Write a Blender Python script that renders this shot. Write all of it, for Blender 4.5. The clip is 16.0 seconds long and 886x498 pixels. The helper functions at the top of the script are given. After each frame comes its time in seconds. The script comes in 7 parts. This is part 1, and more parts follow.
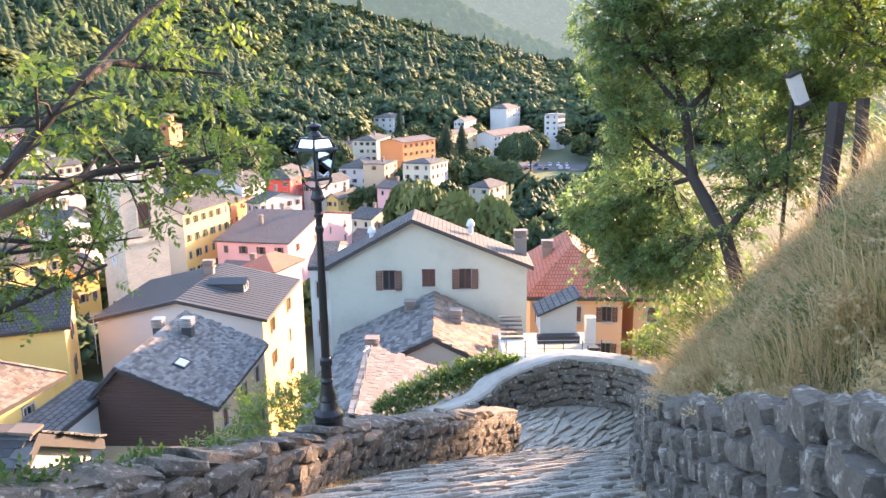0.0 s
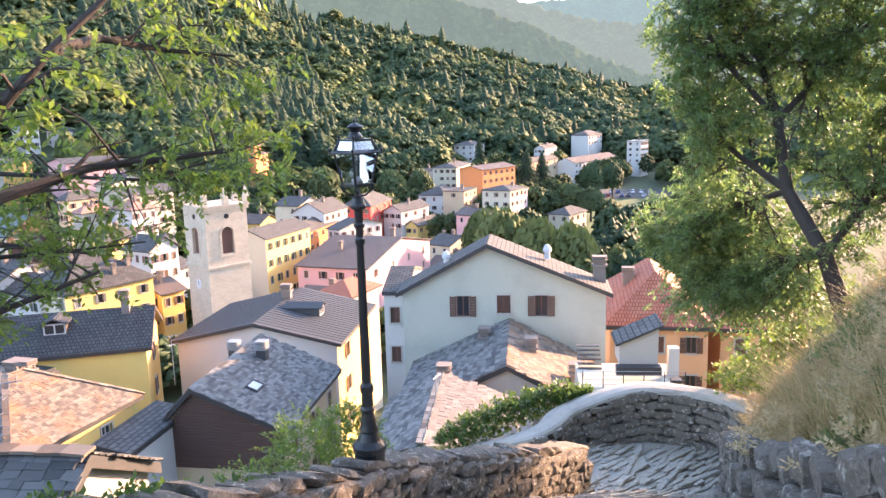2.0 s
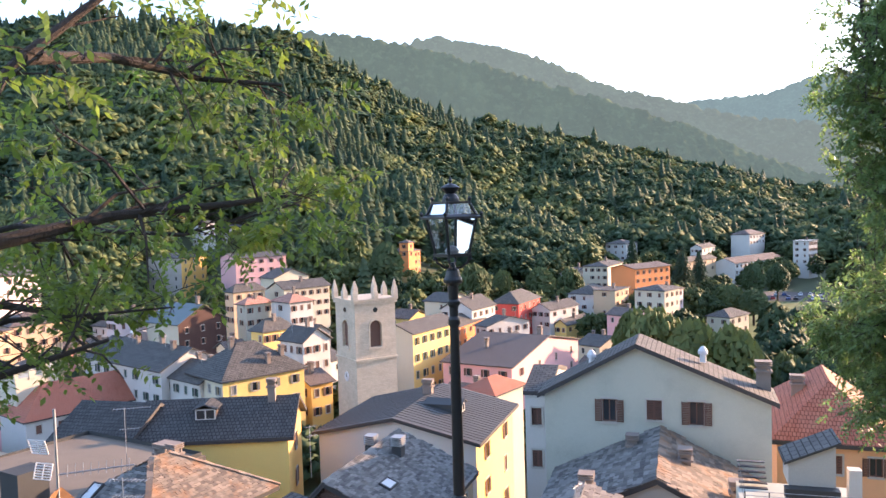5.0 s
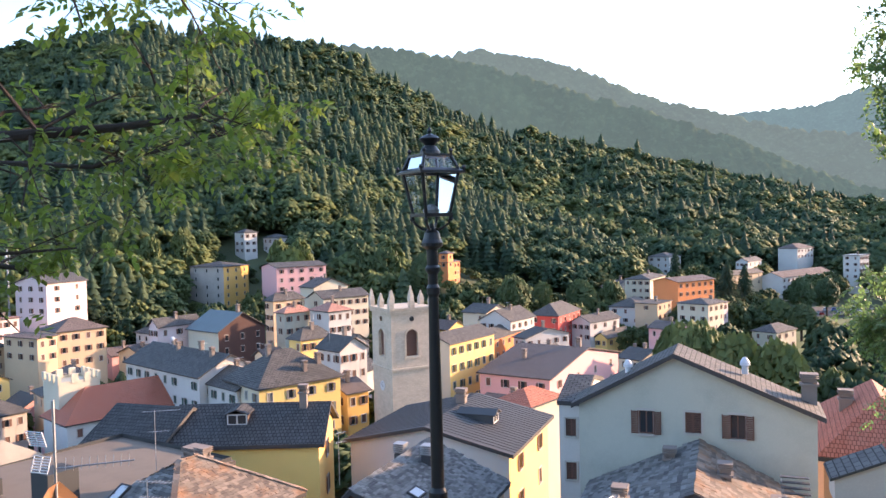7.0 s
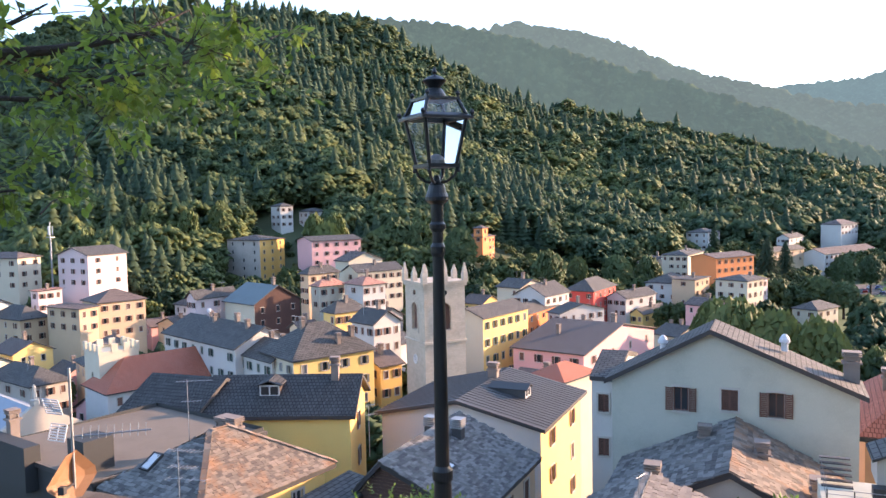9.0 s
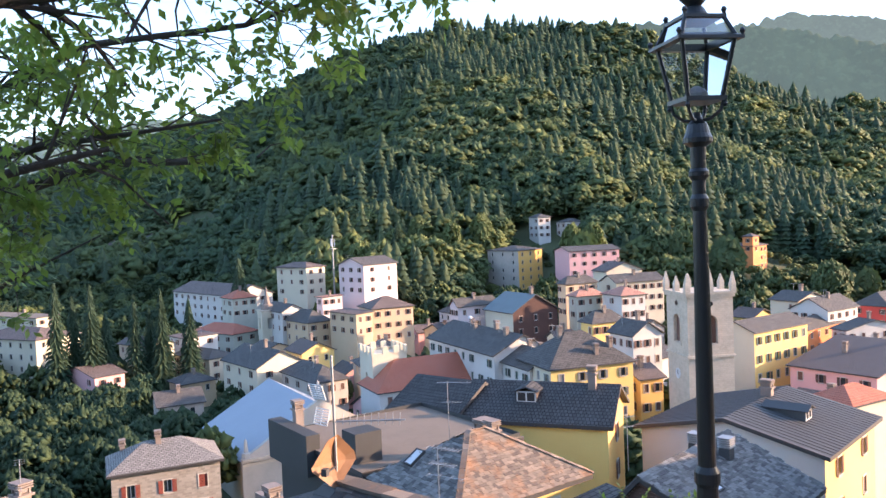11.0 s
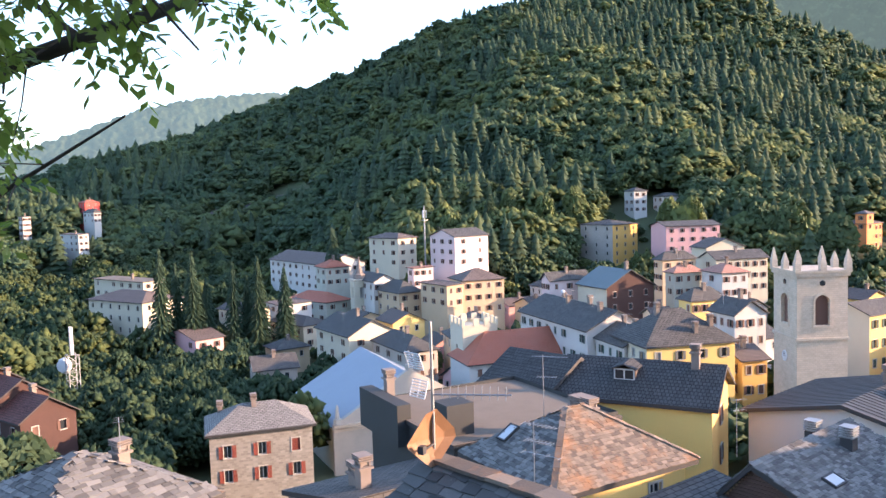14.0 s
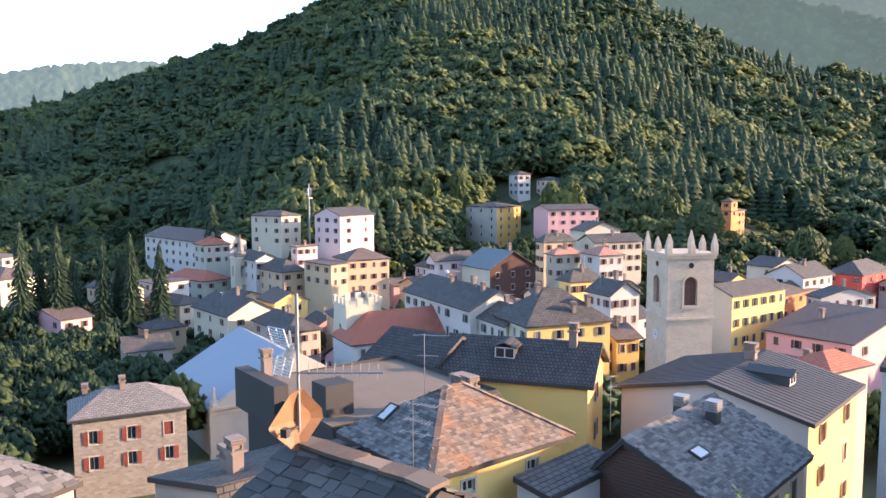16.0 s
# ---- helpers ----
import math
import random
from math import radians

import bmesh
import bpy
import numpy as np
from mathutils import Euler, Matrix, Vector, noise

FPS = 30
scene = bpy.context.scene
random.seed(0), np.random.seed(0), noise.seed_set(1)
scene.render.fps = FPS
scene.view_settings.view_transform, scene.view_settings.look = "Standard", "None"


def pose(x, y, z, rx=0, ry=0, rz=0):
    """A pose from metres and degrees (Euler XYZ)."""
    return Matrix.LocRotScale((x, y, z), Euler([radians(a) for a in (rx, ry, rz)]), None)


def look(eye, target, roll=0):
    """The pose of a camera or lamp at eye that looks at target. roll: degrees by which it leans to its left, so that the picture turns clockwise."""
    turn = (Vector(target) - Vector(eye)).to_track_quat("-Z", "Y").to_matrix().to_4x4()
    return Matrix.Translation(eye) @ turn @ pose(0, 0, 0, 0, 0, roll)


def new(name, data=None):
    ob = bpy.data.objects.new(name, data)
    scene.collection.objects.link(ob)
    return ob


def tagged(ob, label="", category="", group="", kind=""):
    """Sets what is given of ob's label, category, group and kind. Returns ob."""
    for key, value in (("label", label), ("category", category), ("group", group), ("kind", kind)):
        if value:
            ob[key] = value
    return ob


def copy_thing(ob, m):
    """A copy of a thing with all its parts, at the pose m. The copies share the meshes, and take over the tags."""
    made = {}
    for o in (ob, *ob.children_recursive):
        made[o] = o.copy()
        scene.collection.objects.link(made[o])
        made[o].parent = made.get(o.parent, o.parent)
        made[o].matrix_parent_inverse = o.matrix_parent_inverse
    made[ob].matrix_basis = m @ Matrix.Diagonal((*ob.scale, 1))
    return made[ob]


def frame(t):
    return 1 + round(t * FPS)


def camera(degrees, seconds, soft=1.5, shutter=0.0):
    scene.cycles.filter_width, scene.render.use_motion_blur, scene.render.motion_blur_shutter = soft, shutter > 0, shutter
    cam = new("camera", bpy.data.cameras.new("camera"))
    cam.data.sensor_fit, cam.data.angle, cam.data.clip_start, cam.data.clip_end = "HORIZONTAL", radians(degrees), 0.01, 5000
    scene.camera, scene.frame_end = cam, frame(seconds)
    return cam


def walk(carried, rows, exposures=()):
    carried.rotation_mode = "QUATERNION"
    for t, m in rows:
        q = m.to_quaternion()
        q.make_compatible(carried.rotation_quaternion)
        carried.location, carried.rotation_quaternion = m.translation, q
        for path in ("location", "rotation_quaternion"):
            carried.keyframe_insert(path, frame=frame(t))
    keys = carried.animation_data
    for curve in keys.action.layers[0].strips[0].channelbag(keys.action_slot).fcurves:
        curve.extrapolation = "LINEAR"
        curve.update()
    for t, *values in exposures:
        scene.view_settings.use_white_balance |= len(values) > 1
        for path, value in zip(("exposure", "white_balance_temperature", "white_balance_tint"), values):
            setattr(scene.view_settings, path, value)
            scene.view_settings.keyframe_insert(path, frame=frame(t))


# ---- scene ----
cam = camera(59.0, 16.0)
PATH = [
    (0, pose(0.000, 0.000, -0.000, 77.55, 0.85, -0.20)),
    (0.5, pose(0.070, 0.286, -0.114, 77.64, 0.68, -0.10)),
    (1, pose(0.167, 0.575, -0.255, 78.38, 0.82, 1.47)),
    (1.5, pose(0.217, 0.846, -0.332, 78.82, 1.06, 2.98)),
    (2, pose(0.306, 1.078, -0.400, 79.70, 1.56, 5.62)),
    (2.5, pose(0.372, 1.307, -0.519, 80.99, 2.00, 8.18)),
    (3, pose(0.410, 1.571, -0.582, 82.42, 2.39, 11.44)),
    (3.5, pose(0.509, 1.877, -0.664, 84.14, 2.37, 14.01)),
    (4, pose(0.504, 2.130, -0.686, 85.40, 2.14, 15.32)),
    (6.5, pose(0.732, 3.329, -1.232, 88.35, 1.37, 18.69)),
    (7, pose(0.811, 3.604, -1.358, 88.18, 1.35, 19.63)),
    (7.5, pose(0.846, 3.852, -1.446, 87.47, 1.20, 19.48)),
    (8, pose(0.864, 4.009, -1.456, 86.72, 1.04, 18.63)),
    (10.5, pose(0.600, 4.883, -1.870, 87.21, 1.95, 35.93)),
    (11, pose(0.497, 5.071, -1.984, 87.80, 2.35, 40.89)),
    (11.5, pose(0.224, 5.204, -2.016, 87.82, 2.56, 44.22)),
    (12, pose(-0.046, 5.318, -2.072, 87.38, 2.63, 46.56)),
    (12.5, pose(-0.315, 5.492, -2.164, 86.67, 2.46, 47.76)),
    (13, pose(-0.592, 5.695, -2.242, 85.63, 2.19, 48.04)),
    (13.5, pose(-0.856, 5.922, -2.308, 85.86, 1.93, 47.48)),
    (14, pose(-1.056, 6.161, -2.395, 86.09, 1.73, 47.53)),
    (14.5, pose(-1.203, 6.389, -2.486, 86.18, 1.46, 46.98)),
    (15, pose(-1.304, 6.625, -2.558, 86.11, 1.07, 45.46)),
    (15.5, pose(-1.407, 6.843, -2.629, 85.29, 0.59, 42.95)),
    (16, pose(-1.559, 7.019, -2.694, 84.53, 0.19, 39.33)),
]
# seconds, stops, kelvin, tint of the clip's own exposure
EXPOSURES = [(0, 3.12, 6300, 23), (2.0, 3.05, 6350, 25), (4.0, 2.65, 6200, 24), (6.5, 2.26, 5950, 21), (8.0, 2.26, 5900, 21), (10.5, 2.34, 5800, 20), (13.0, 2.38, 5750, 20), (16.0, 2.3, 5850, 21)]
walk(cam, PATH, EXPOSURES)

# ---- light ----
SUN_AZ, SUN_EL = 46.0, 13.0          # degrees from +x towards +y, above the horizon
sd = Vector((math.cos(radians(SUN_AZ)) * math.cos(radians(SUN_EL)), math.sin(radians(SUN_AZ)) * math.cos(radians(SUN_EL)), math.sin(radians(SUN_EL))))
world = bpy.data.worlds.new("sky")
scene.world = world
world.use_nodes = True
wn = world.node_tree.nodes
sky = wn.new("ShaderNodeTexSky")
sky.sky_type, sky.sun_disc = "NISHITA", False
sky.sun_elevation, sky.sun_rotation = radians(SUN_EL), radians(90 - SUN_AZ)
sky.air_density, sky.dust_density, sky.ozone_density = 1.0, 0.8, 1.0
wn["Background"].inputs["Strength"].default_value = 0.125
world.node_tree.links.new(sky.outputs[0], wn["Background"].inputs["Color"])
sun = new("sun", bpy.data.lights.new("sun", "SUN"))
sun.data.energy, sun.data.angle, sun.data.color = 3.0, radians(0.8), (1.0, 0.64, 0.36)
sun.matrix_world = look(sd * 50, (0, 0, 0))


# ---- materials ----
def node_mat(name):
    m = bpy.data.materials.new(name)
    m.use_nodes = True
    nt = m.node_tree
    return m, nt.nodes, nt.links, nt.nodes["Principled BSDF"]


def mixer(nodes, links, a, b, fac, mode="MIX"):
    mx = nodes.new("ShaderNodeMix")
    mx.data_type, mx.blend_type = "RGBA", mode
    for sock, val in ((mx.inputs[6], a), (mx.inputs[7], b), (mx.inputs[0], fac)):
        if isinstance(val, bpy.types.NodeSocket):
            links.new(val, sock)
        elif isinstance(val, (int, float)):
            sock.default_value = val
        else:
            sock.default_value = (*val, 1)
    return mx.outputs[2]


def noise_tex(nodes, links, coord, scale, detail=4, rough=0.6):
    n = nodes.new("ShaderNodeTexNoise")
    n.inputs["Scale"].default_value, n.inputs["Detail"].default_value, n.inputs["Roughness"].default_value = scale, detail, rough
    links.new(coord, n.inputs["Vector"])
    return n.outputs["Fac"]


def ramp(nodes, links, fac, lo, hi):
    r = nodes.new("ShaderNodeMapRange")
    r.inputs["From Min"].default_value, r.inputs["From Max"].default_value = lo, hi
    links.new(fac, r.inputs["Value"])
    return r.outputs[0]


def bumped(nodes, links, bsdf, height, strength, dist):
    b = nodes.new("ShaderNodeBump")
    b.inputs["Strength"].default_value, b.inputs["Distance"].default_value = strength, dist
    links.new(height, b.inputs["Height"])
    links.new(b.outputs[0], bsdf.inputs["Normal"])


def plain(name, col, rough=0.8, var=0.25, scale=1.0, fine=14.0, dark=0.55, metal=0.0, bump=0.3, dist=0.02, random_=0.0):
    """Colour with large stains and fine grain, both at real size."""
    m, n, l, b = node_mat(name)
    co = n.new("ShaderNodeTexCoord").outputs["Object"]
    stain = noise_tex(n, l, co, 0.35 * scale, 5, 0.65)
    grain = noise_tex(n, l, co, fine * scale, 4, 0.7)
    c = mixer(n, l, col, tuple(v * dark for v in col), ramp(n, l, stain, 0.45, 0.45 + 0.6 / max(var * 2, 0.1)))
    c = mixer(n, l, c, tuple(min(1, v * 1.25) for v in col), ramp(n, l, grain, 0.5, 1.1))
    if random_:
        info = n.new("ShaderNodeObjectInfo").outputs["Random"]
        c = mixer(n, l, c, tuple(v * (1 - random_) for v in col), info)
    l.new(c, b.inputs["Base Color"])
    b.inputs["Roughness"].default_value, b.inputs["Metallic"].default_value = rough, metal
    bumped(n, l, b, grain, bump, dist)
    return m


def tiled(name, col, col2, w=0.3, h=0.3, rough=0.75, joint=0.1, dark=0.25, bump=0.8, stain=(0.25, 0.22, 0.2), amount=0.5):
    """Courses of tiles or slates laid by the roof's own metres (UV)."""
    m, n, l, b = node_mat(name)
    uv = n.new("ShaderNodeTexCoord").outputs["UV"]
    br = n.new("ShaderNodeTexBrick")
    br.offset = 0.5
    for k, v in (("Scale", 1.0), ("Mortar Size", joint * min(w, h)), ("Mortar Smooth", 0.3), ("Bias", 0.0), ("Brick Width", w), ("Row Height", h)):
        br.inputs[k].default_value = v
    br.inputs["Color1"].default_value, br.inputs["Color2"].default_value = (*col, 1), (*col2, 1)
    br.inputs["Mortar"].default_value = (*[v * dark for v in col], 1)
    l.new(uv, br.inputs["Vector"])
    st = noise_tex(n, l, uv, 0.45, 6, 0.7)
    gr = noise_tex(n, l, uv, 9.0, 4, 0.7)
    c = mixer(n, l, br.outputs["Color"], stain, ramp(n, l, st, 0.5, 0.5 + 0.3 / amount))
    c = mixer(n, l, c, (0.9, 0.85, 0.8), ramp(n, l, gr, 0.62, 1.6), "OVERLAY")
    l.new(c, b.inputs["Base Color"])
    b.inputs["Roughness"].default_value = rough
    b.inputs["Specular IOR Level"].default_value = 0.2
    bumped(n, l, b, br.outputs["Fac"], -bump, 0.03)
    return m


SLATE = tiled("slate", (0.088, 0.083, 0.078), (0.135, 0.127, 0.117), 0.55, 0.32, stain=(0.2, 0.16, 0.12))
SLATE_DARK = tiled("dark_slate", (0.085, 0.082, 0.078), (0.125, 0.12, 0.112), 0.6, 0.35, stain=(0.16, 0.15, 0.14))
SLATE_BROWN = tiled("brown_slate", (0.17, 0.135, 0.105), (0.24, 0.195, 0.155), 0.5, 0.3, stain=(0.34, 0.19, 0.09), amount=0.8)
TILE_RED = tiled("red_clay_tiles", (0.42, 0.14, 0.085), (0.50, 0.19, 0.12), 0.24, 0.36, stain=(0.30, 0.16, 0.12))
TILE_PINK = tiled("faded_clay_tiles", (0.45, 0.22, 0.16), (0.52, 0.28, 0.2), 0.24, 0.36, stain=(0.36, 0.26, 0.2))
TILE_DARK = tiled("dark_concrete_tiles", (0.06, 0.057, 0.054), (0.085, 0.081, 0.077), 0.3, 0.38, stain=(0.10, 0.10, 0.10))
TILE_BROWN = tiled("brown_tiles", (0.15, 0.115, 0.10), (0.19, 0.15, 0.13), 0.3, 0.36, stain=(0.2, 0.17, 0.15))
TILE_MAROON = tiled("maroon_tiles", (0.13, 0.055, 0.045), (0.18, 0.08, 0.065), 0.3, 0.36, stain=(0.12, 0.09, 0.08))
SLATE_PALE = tiled("pale_slate", (0.19, 0.18, 0.165), (0.27, 0.255, 0.235), 0.5, 0.3, stain=(0.2, 0.19, 0.17))
METAL_DARK = plain("dark_sheet_metal", (0.075, 0.074, 0.073), 0.6, 0.2, 1, 6, metal=0.1, bump=0.05)
METAL_TAN = plain("weathered_membrane", (0.17, 0.135, 0.10), 0.85, 0.5, 1, 10)
METAL_BLUE = plain("pale_blue_sheet", (0.25, 0.285, 0.33), 0.5, 0.25, 1, 6, dark=0.8, bump=0.08)
METAL_GREEN = plain("green_grey_sheet", (0.13, 0.16, 0.16), 0.5, 0.3, 1, 8, bump=0.08)
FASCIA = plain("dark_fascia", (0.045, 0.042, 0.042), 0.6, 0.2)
EAVES = plain("eave_wood", (0.09, 0.06, 0.045), 0.7, 0.3)
def masonry(name, a, b, joint):
    """Rubble masonry by the wall's own metres, on any upright face."""
    m, n, l, bs = node_mat(name)
    sep, com, add = n.new("ShaderNodeSeparateXYZ"), n.new("ShaderNodeCombineXYZ"), n.new("ShaderNodeMath")
    l.new(n.new("ShaderNodeTexCoord").outputs["Object"], sep.inputs[0])
    l.new(sep.outputs[0], add.inputs[0])
    l.new(sep.outputs[1], add.inputs[1])
    l.new(add.outputs[0], com.inputs[0])
    l.new(sep.outputs[2], com.inputs[1])
    br = n.new("ShaderNodeTexBrick")
    for k, v in (("Scale", 1.0), ("Mortar Size", 0.025), ("Mortar Smooth", 0.4), ("Brick Width", 0.55), ("Row Height", 0.27)):
        br.inputs[k].default_value = v
    br.inputs["Color1"].default_value, br.inputs["Color2"].default_value, br.inputs["Mortar"].default_value = (*a, 1), (*b, 1), (*joint, 1)
    l.new(com.outputs[0], br.inputs["Vector"])
    st = noise_tex(n, l, com.outputs[0], 0.5, 6, 0.7)
    c = mixer(n, l, br.outputs["Color"], tuple(v * 0.6 for v in a), ramp(n, l, st, 0.45, 0.9))
    l.new(c, bs.inputs["Base Color"])
    bs.inputs["Roughness"].default_value = 0.9
    bumped(n, l, bs, br.outputs["Fac"], -0.7, 0.03)
    return m


STUCCO = {
    "fieldstone": masonry("fieldstone_wall", (0.34, 0.31, 0.27), (0.22, 0.20, 0.175), (0.29, 0.27, 0.24)),
    "grey": plain("grey_render", (0.45, 0.45, 0.37), 0.9, 0.6, dark=0.72),
    "white": plain("white_render", (0.55, 0.53, 0.49), 0.9, 0.3, dark=0.75),
    "cream": plain("cream_render", (0.58, 0.52, 0.39), 0.9, 0.3, dark=0.78),
    "yellow": plain("yellow_render", (0.76, 0.55, 0.19), 0.9, 0.25, dark=0.82),
    "lemon": plain("lemon_render", (0.82, 0.64, 0.22), 0.9, 0.25, dark=0.85),
    "ochre": plain("ochre_render", (0.74, 0.45, 0.13), 0.9, 0.25, dark=0.8),
    "orange": plain("orange_render", (0.72, 0.26, 0.09), 0.9, 0.25, dark=0.8),
    "peach": plain("peach_render", (0.72, 0.40, 0.21), 0.9, 0.25, dark=0.82),
    "pink": plain("pink_render", (0.70, 0.40, 0.38), 0.9, 0.25, dark=0.82),
    "pale_pink": plain("pale_pink_render", (0.62, 0.51, 0.50), 0.9, 0.25, dark=0.82),
    "red": plain("red_render", (0.58, 0.09, 0.07), 0.9, 0.2, dark=0.8),
    "tan": plain("tan_render", (0.56, 0.42, 0.27), 0.9, 0.3, dark=0.78),
    "stone": plain("stone_render", (0.46, 0.41, 0.35), 0.9, 0.5, dark=0.65),
    "brown": plain("brown_red_brick", (0.075, 0.038, 0.03), 0.9, 0.4),
    "charcoal": plain("dark_grey_cladding", (0.04, 0.042, 0.042), 0.75, 0.3),
    "wood": plain("dark_wood_boards", (0.10, 0.055, 0.04), 0.8, 0.4),
}
GLASS = plain("window_glass", (0.03, 0.035, 0.04), 0.12, 0.1, bump=0.0)
SHUTTER = {
    "brown": plain("brown_shutter_paint", (0.17, 0.085, 0.06), 0.7, 0.2, random_=0.4),
    "red": plain("red_shutter_paint", (0.30, 0.07, 0.045), 0.7, 0.2, random_=0.3),
    "grey": plain("grey_shutter_paint", (0.20, 0.20, 0.19), 0.7, 0.2, random_=0.3),
    "green": plain("green_shutter_paint", (0.05, 0.09, 0.07), 0.7, 0.2, random_=0.3),
}
TRIM = plain("stone_trim", (0.46, 0.43, 0.38), 0.85, 0.3)
CHIM = plain("chimney_render", (0.24, 0.195, 0.165), 0.9, 0.5, 2)
IRON = plain("black_iron", (0.016, 0.017, 0.018), 0.38, 0.1, bump=0.05)
RAIL = plain("galvanised_steel", (0.36, 0.37, 0.38), 0.5, 0.2, metal=0.6, bump=0.05)
DISH = plain("white_dish_paint", (0.6, 0.6, 0.6), 0.6, 0.2)


# ---- mesh helpers ----
def part(name, bm, material, parent=None, label=""):
    me = bpy.data.meshes.new(name)
    if isinstance(bm, bmesh.types.BMesh):
        bmesh.ops.recalc_face_normals(bm, faces=bm.faces)
        bm.to_mesh(me)
        bm.free()
    else:
        me = bm
    if material and not me.materials:
        me.materials.append(material)
    ob = new(name, me)
    ob.parent = parent
    return tagged(ob, label) if label else ob


def box(bm, x0, x1, y0, y1, z0, z1, m=None):
    vs = [bm.verts.new(v) for v in ((x0, y0, z0), (x1, y0, z0), (x1, y1, z0), (x0, y1, z0), (x0, y0, z1), (x1, y0, z1), (x1, y1, z1), (x0, y1, z1))]
    for f in ((0, 3, 2, 1), (4, 5, 6, 7), (0, 1, 5, 4), (1, 2, 6, 5), (2, 3, 7, 6), (3, 0, 4, 7)):
        bm.faces.new([vs[i] for i in f])
    if m is not None:
        bmesh.ops.transform(bm, matrix=m, verts=vs)
    return vs


def boxed(x0, x1, y0, y1, z0, z1):
    bm = bmesh.new()
    box(bm, x0, x1, y0, y1, z0, z1)
    return bm


def tube(bm, pts, radii, n=8, cap=True):
    """A tapering round stick through points."""
    rings, pts = [], [Vector(p) for p in pts]
    for i, p in enumerate(pts):
        d = (pts[min(i + 1, len(pts) - 1)] - pts[max(i - 1, 0)]).normalized()
        a = d.orthogonal().normalized()
        if i and rings:
            a = (prev - d * prev.dot(d)).normalized()
        prev, b = a, d.cross(a)
        r = radii[i] if hasattr(radii, "__len__") else radii
        rings.append([bm.verts.new(p + (a * math.cos(k * 2 * math.pi / n) + b * math.sin(k * 2 * math.pi / n)) * r) for k in range(n)])
    for u, v in zip(rings, rings[1:]):
        for k in range(n):
            bm.faces.new((u[k], u[(k + 1) % n], v[(k + 1) % n], v[k]))
    if cap:
        bm.faces.new(rings[0][::-1])
        bm.faces.new(rings[-1])


def lathe(bm, profile, n=16, centre=(0, 0)):
    """A turned shape from (radius, height) pairs."""
    rings = [[bm.verts.new((centre[0] + r * math.cos(k * 2 * math.pi / n), centre[1] + r * math.sin(k * 2 * math.pi / n), z)) for k in range(n)] for r, z in profile]
    for u, v in zip(rings, rings[1:]):
        for k in range(n):
            bm.faces.new((u[k], u[(k + 1) % n], v[(k + 1) % n], v[k]))
    bm.faces.new(rings[0][::-1])
    bm.faces.new(rings[-1])


def facade(bm, o, u, width, z0, z1, holes, depth=0.22):
    """A wall face from o along u, with rectangular openings (s0, s1, h0, h1) and their reveals; outward is to the right of u."""
    o, u = Vector(o), Vector(u)
    inward = Vector((-u.y, u.x, 0)) * depth
    xs = sorted({0.0, width, *[v for h in holes for v in h[:2]]})
    zs = sorted({z0, z1, *[v for h in holes for v in h[2:]]})
    at_ = lambda s, z, k=0.0: o + u * s + Vector((0, 0, z)) + inward * k
    grid = {}
    def vert(s, z):
        if (s, z) not in grid:
            grid[(s, z)] = bm.verts.new(at_(s, z))
        return grid[(s, z)]
    for a, b in zip(xs, xs[1:]):
        for c, d in zip(zs, zs[1:]):
            if not any(h[0] <= a and b <= h[1] and h[2] <= c and d <= h[3] for h in holes):
                bm.faces.new((vert(a, c), vert(b, c), vert(b, d), vert(a, d)))
    for s0, s1, h0, h1 in holes:
        for p, q in (((s0, h0), (s1, h0)), ((s1, h0), (s1, h1)), ((s1, h1), (s0, h1)), ((s0, h1), (s0, h0))):
            bm.faces.new([bm.verts.new(v) for v in (at_(*p), at_(*q), at_(*q, 1), at_(*p, 1))])


def slab(name, polys, material, parent, thick=0.16, label=""):
    """Roof planes, each a list of corners with the eave edge first, given thickness and metres along the slope as UV."""
    bm = bmesh.new()
    uvl = bm.loops.layers.uv.new("UVMap")
    for poly in polys:
        p = [Vector(q) for q in poly]
        nrm = (p[1] - p[0]).cross(p[-1] - p[0]).normalized()
        if nrm.z < 0:
            p.reverse()
            p = p[-2:] + p[:-2]
            nrm = -nrm
        e = (p[1] - p[0]).normalized()
        s = nrm.cross(e)
        top = [bm.verts.new(q) for q in p]
        low = [bm.verts.new(q - Vector((0, 0, thick))) for q in p]
        fs = [bm.faces.new(top), bm.faces.new(low[::-1])]
        for i in range(len(p)):
            j = (i + 1) % len(p)
            fs.append(bm.faces.new((top[j], top[i], low[i], low[j])))
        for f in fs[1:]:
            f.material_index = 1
        for f in fs:
            for lp in f.loops:
                lp[uvl].uv = ((lp.vert.co - p[0]).dot(e) + 50, (lp.vert.co - p[0]).dot(s) + 50)
    me = bpy.data.meshes.new(name)
    bm.to_mesh(me)
    bm.free()
    me.materials.append(material)
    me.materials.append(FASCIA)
    return part(name, me, None, parent, label)


MESHES = {}


def shared(key, make, material):
    if key not in MESHES:
        me = bpy.data.meshes.new(key[0])
        bm = make()
        bmesh.ops.recalc_face_normals(bm, faces=bm.faces)
        bm.to_mesh(me)
        bm.free()
        me.materials.append(material)
        MESHES[key] = me
    return MESHES[key]


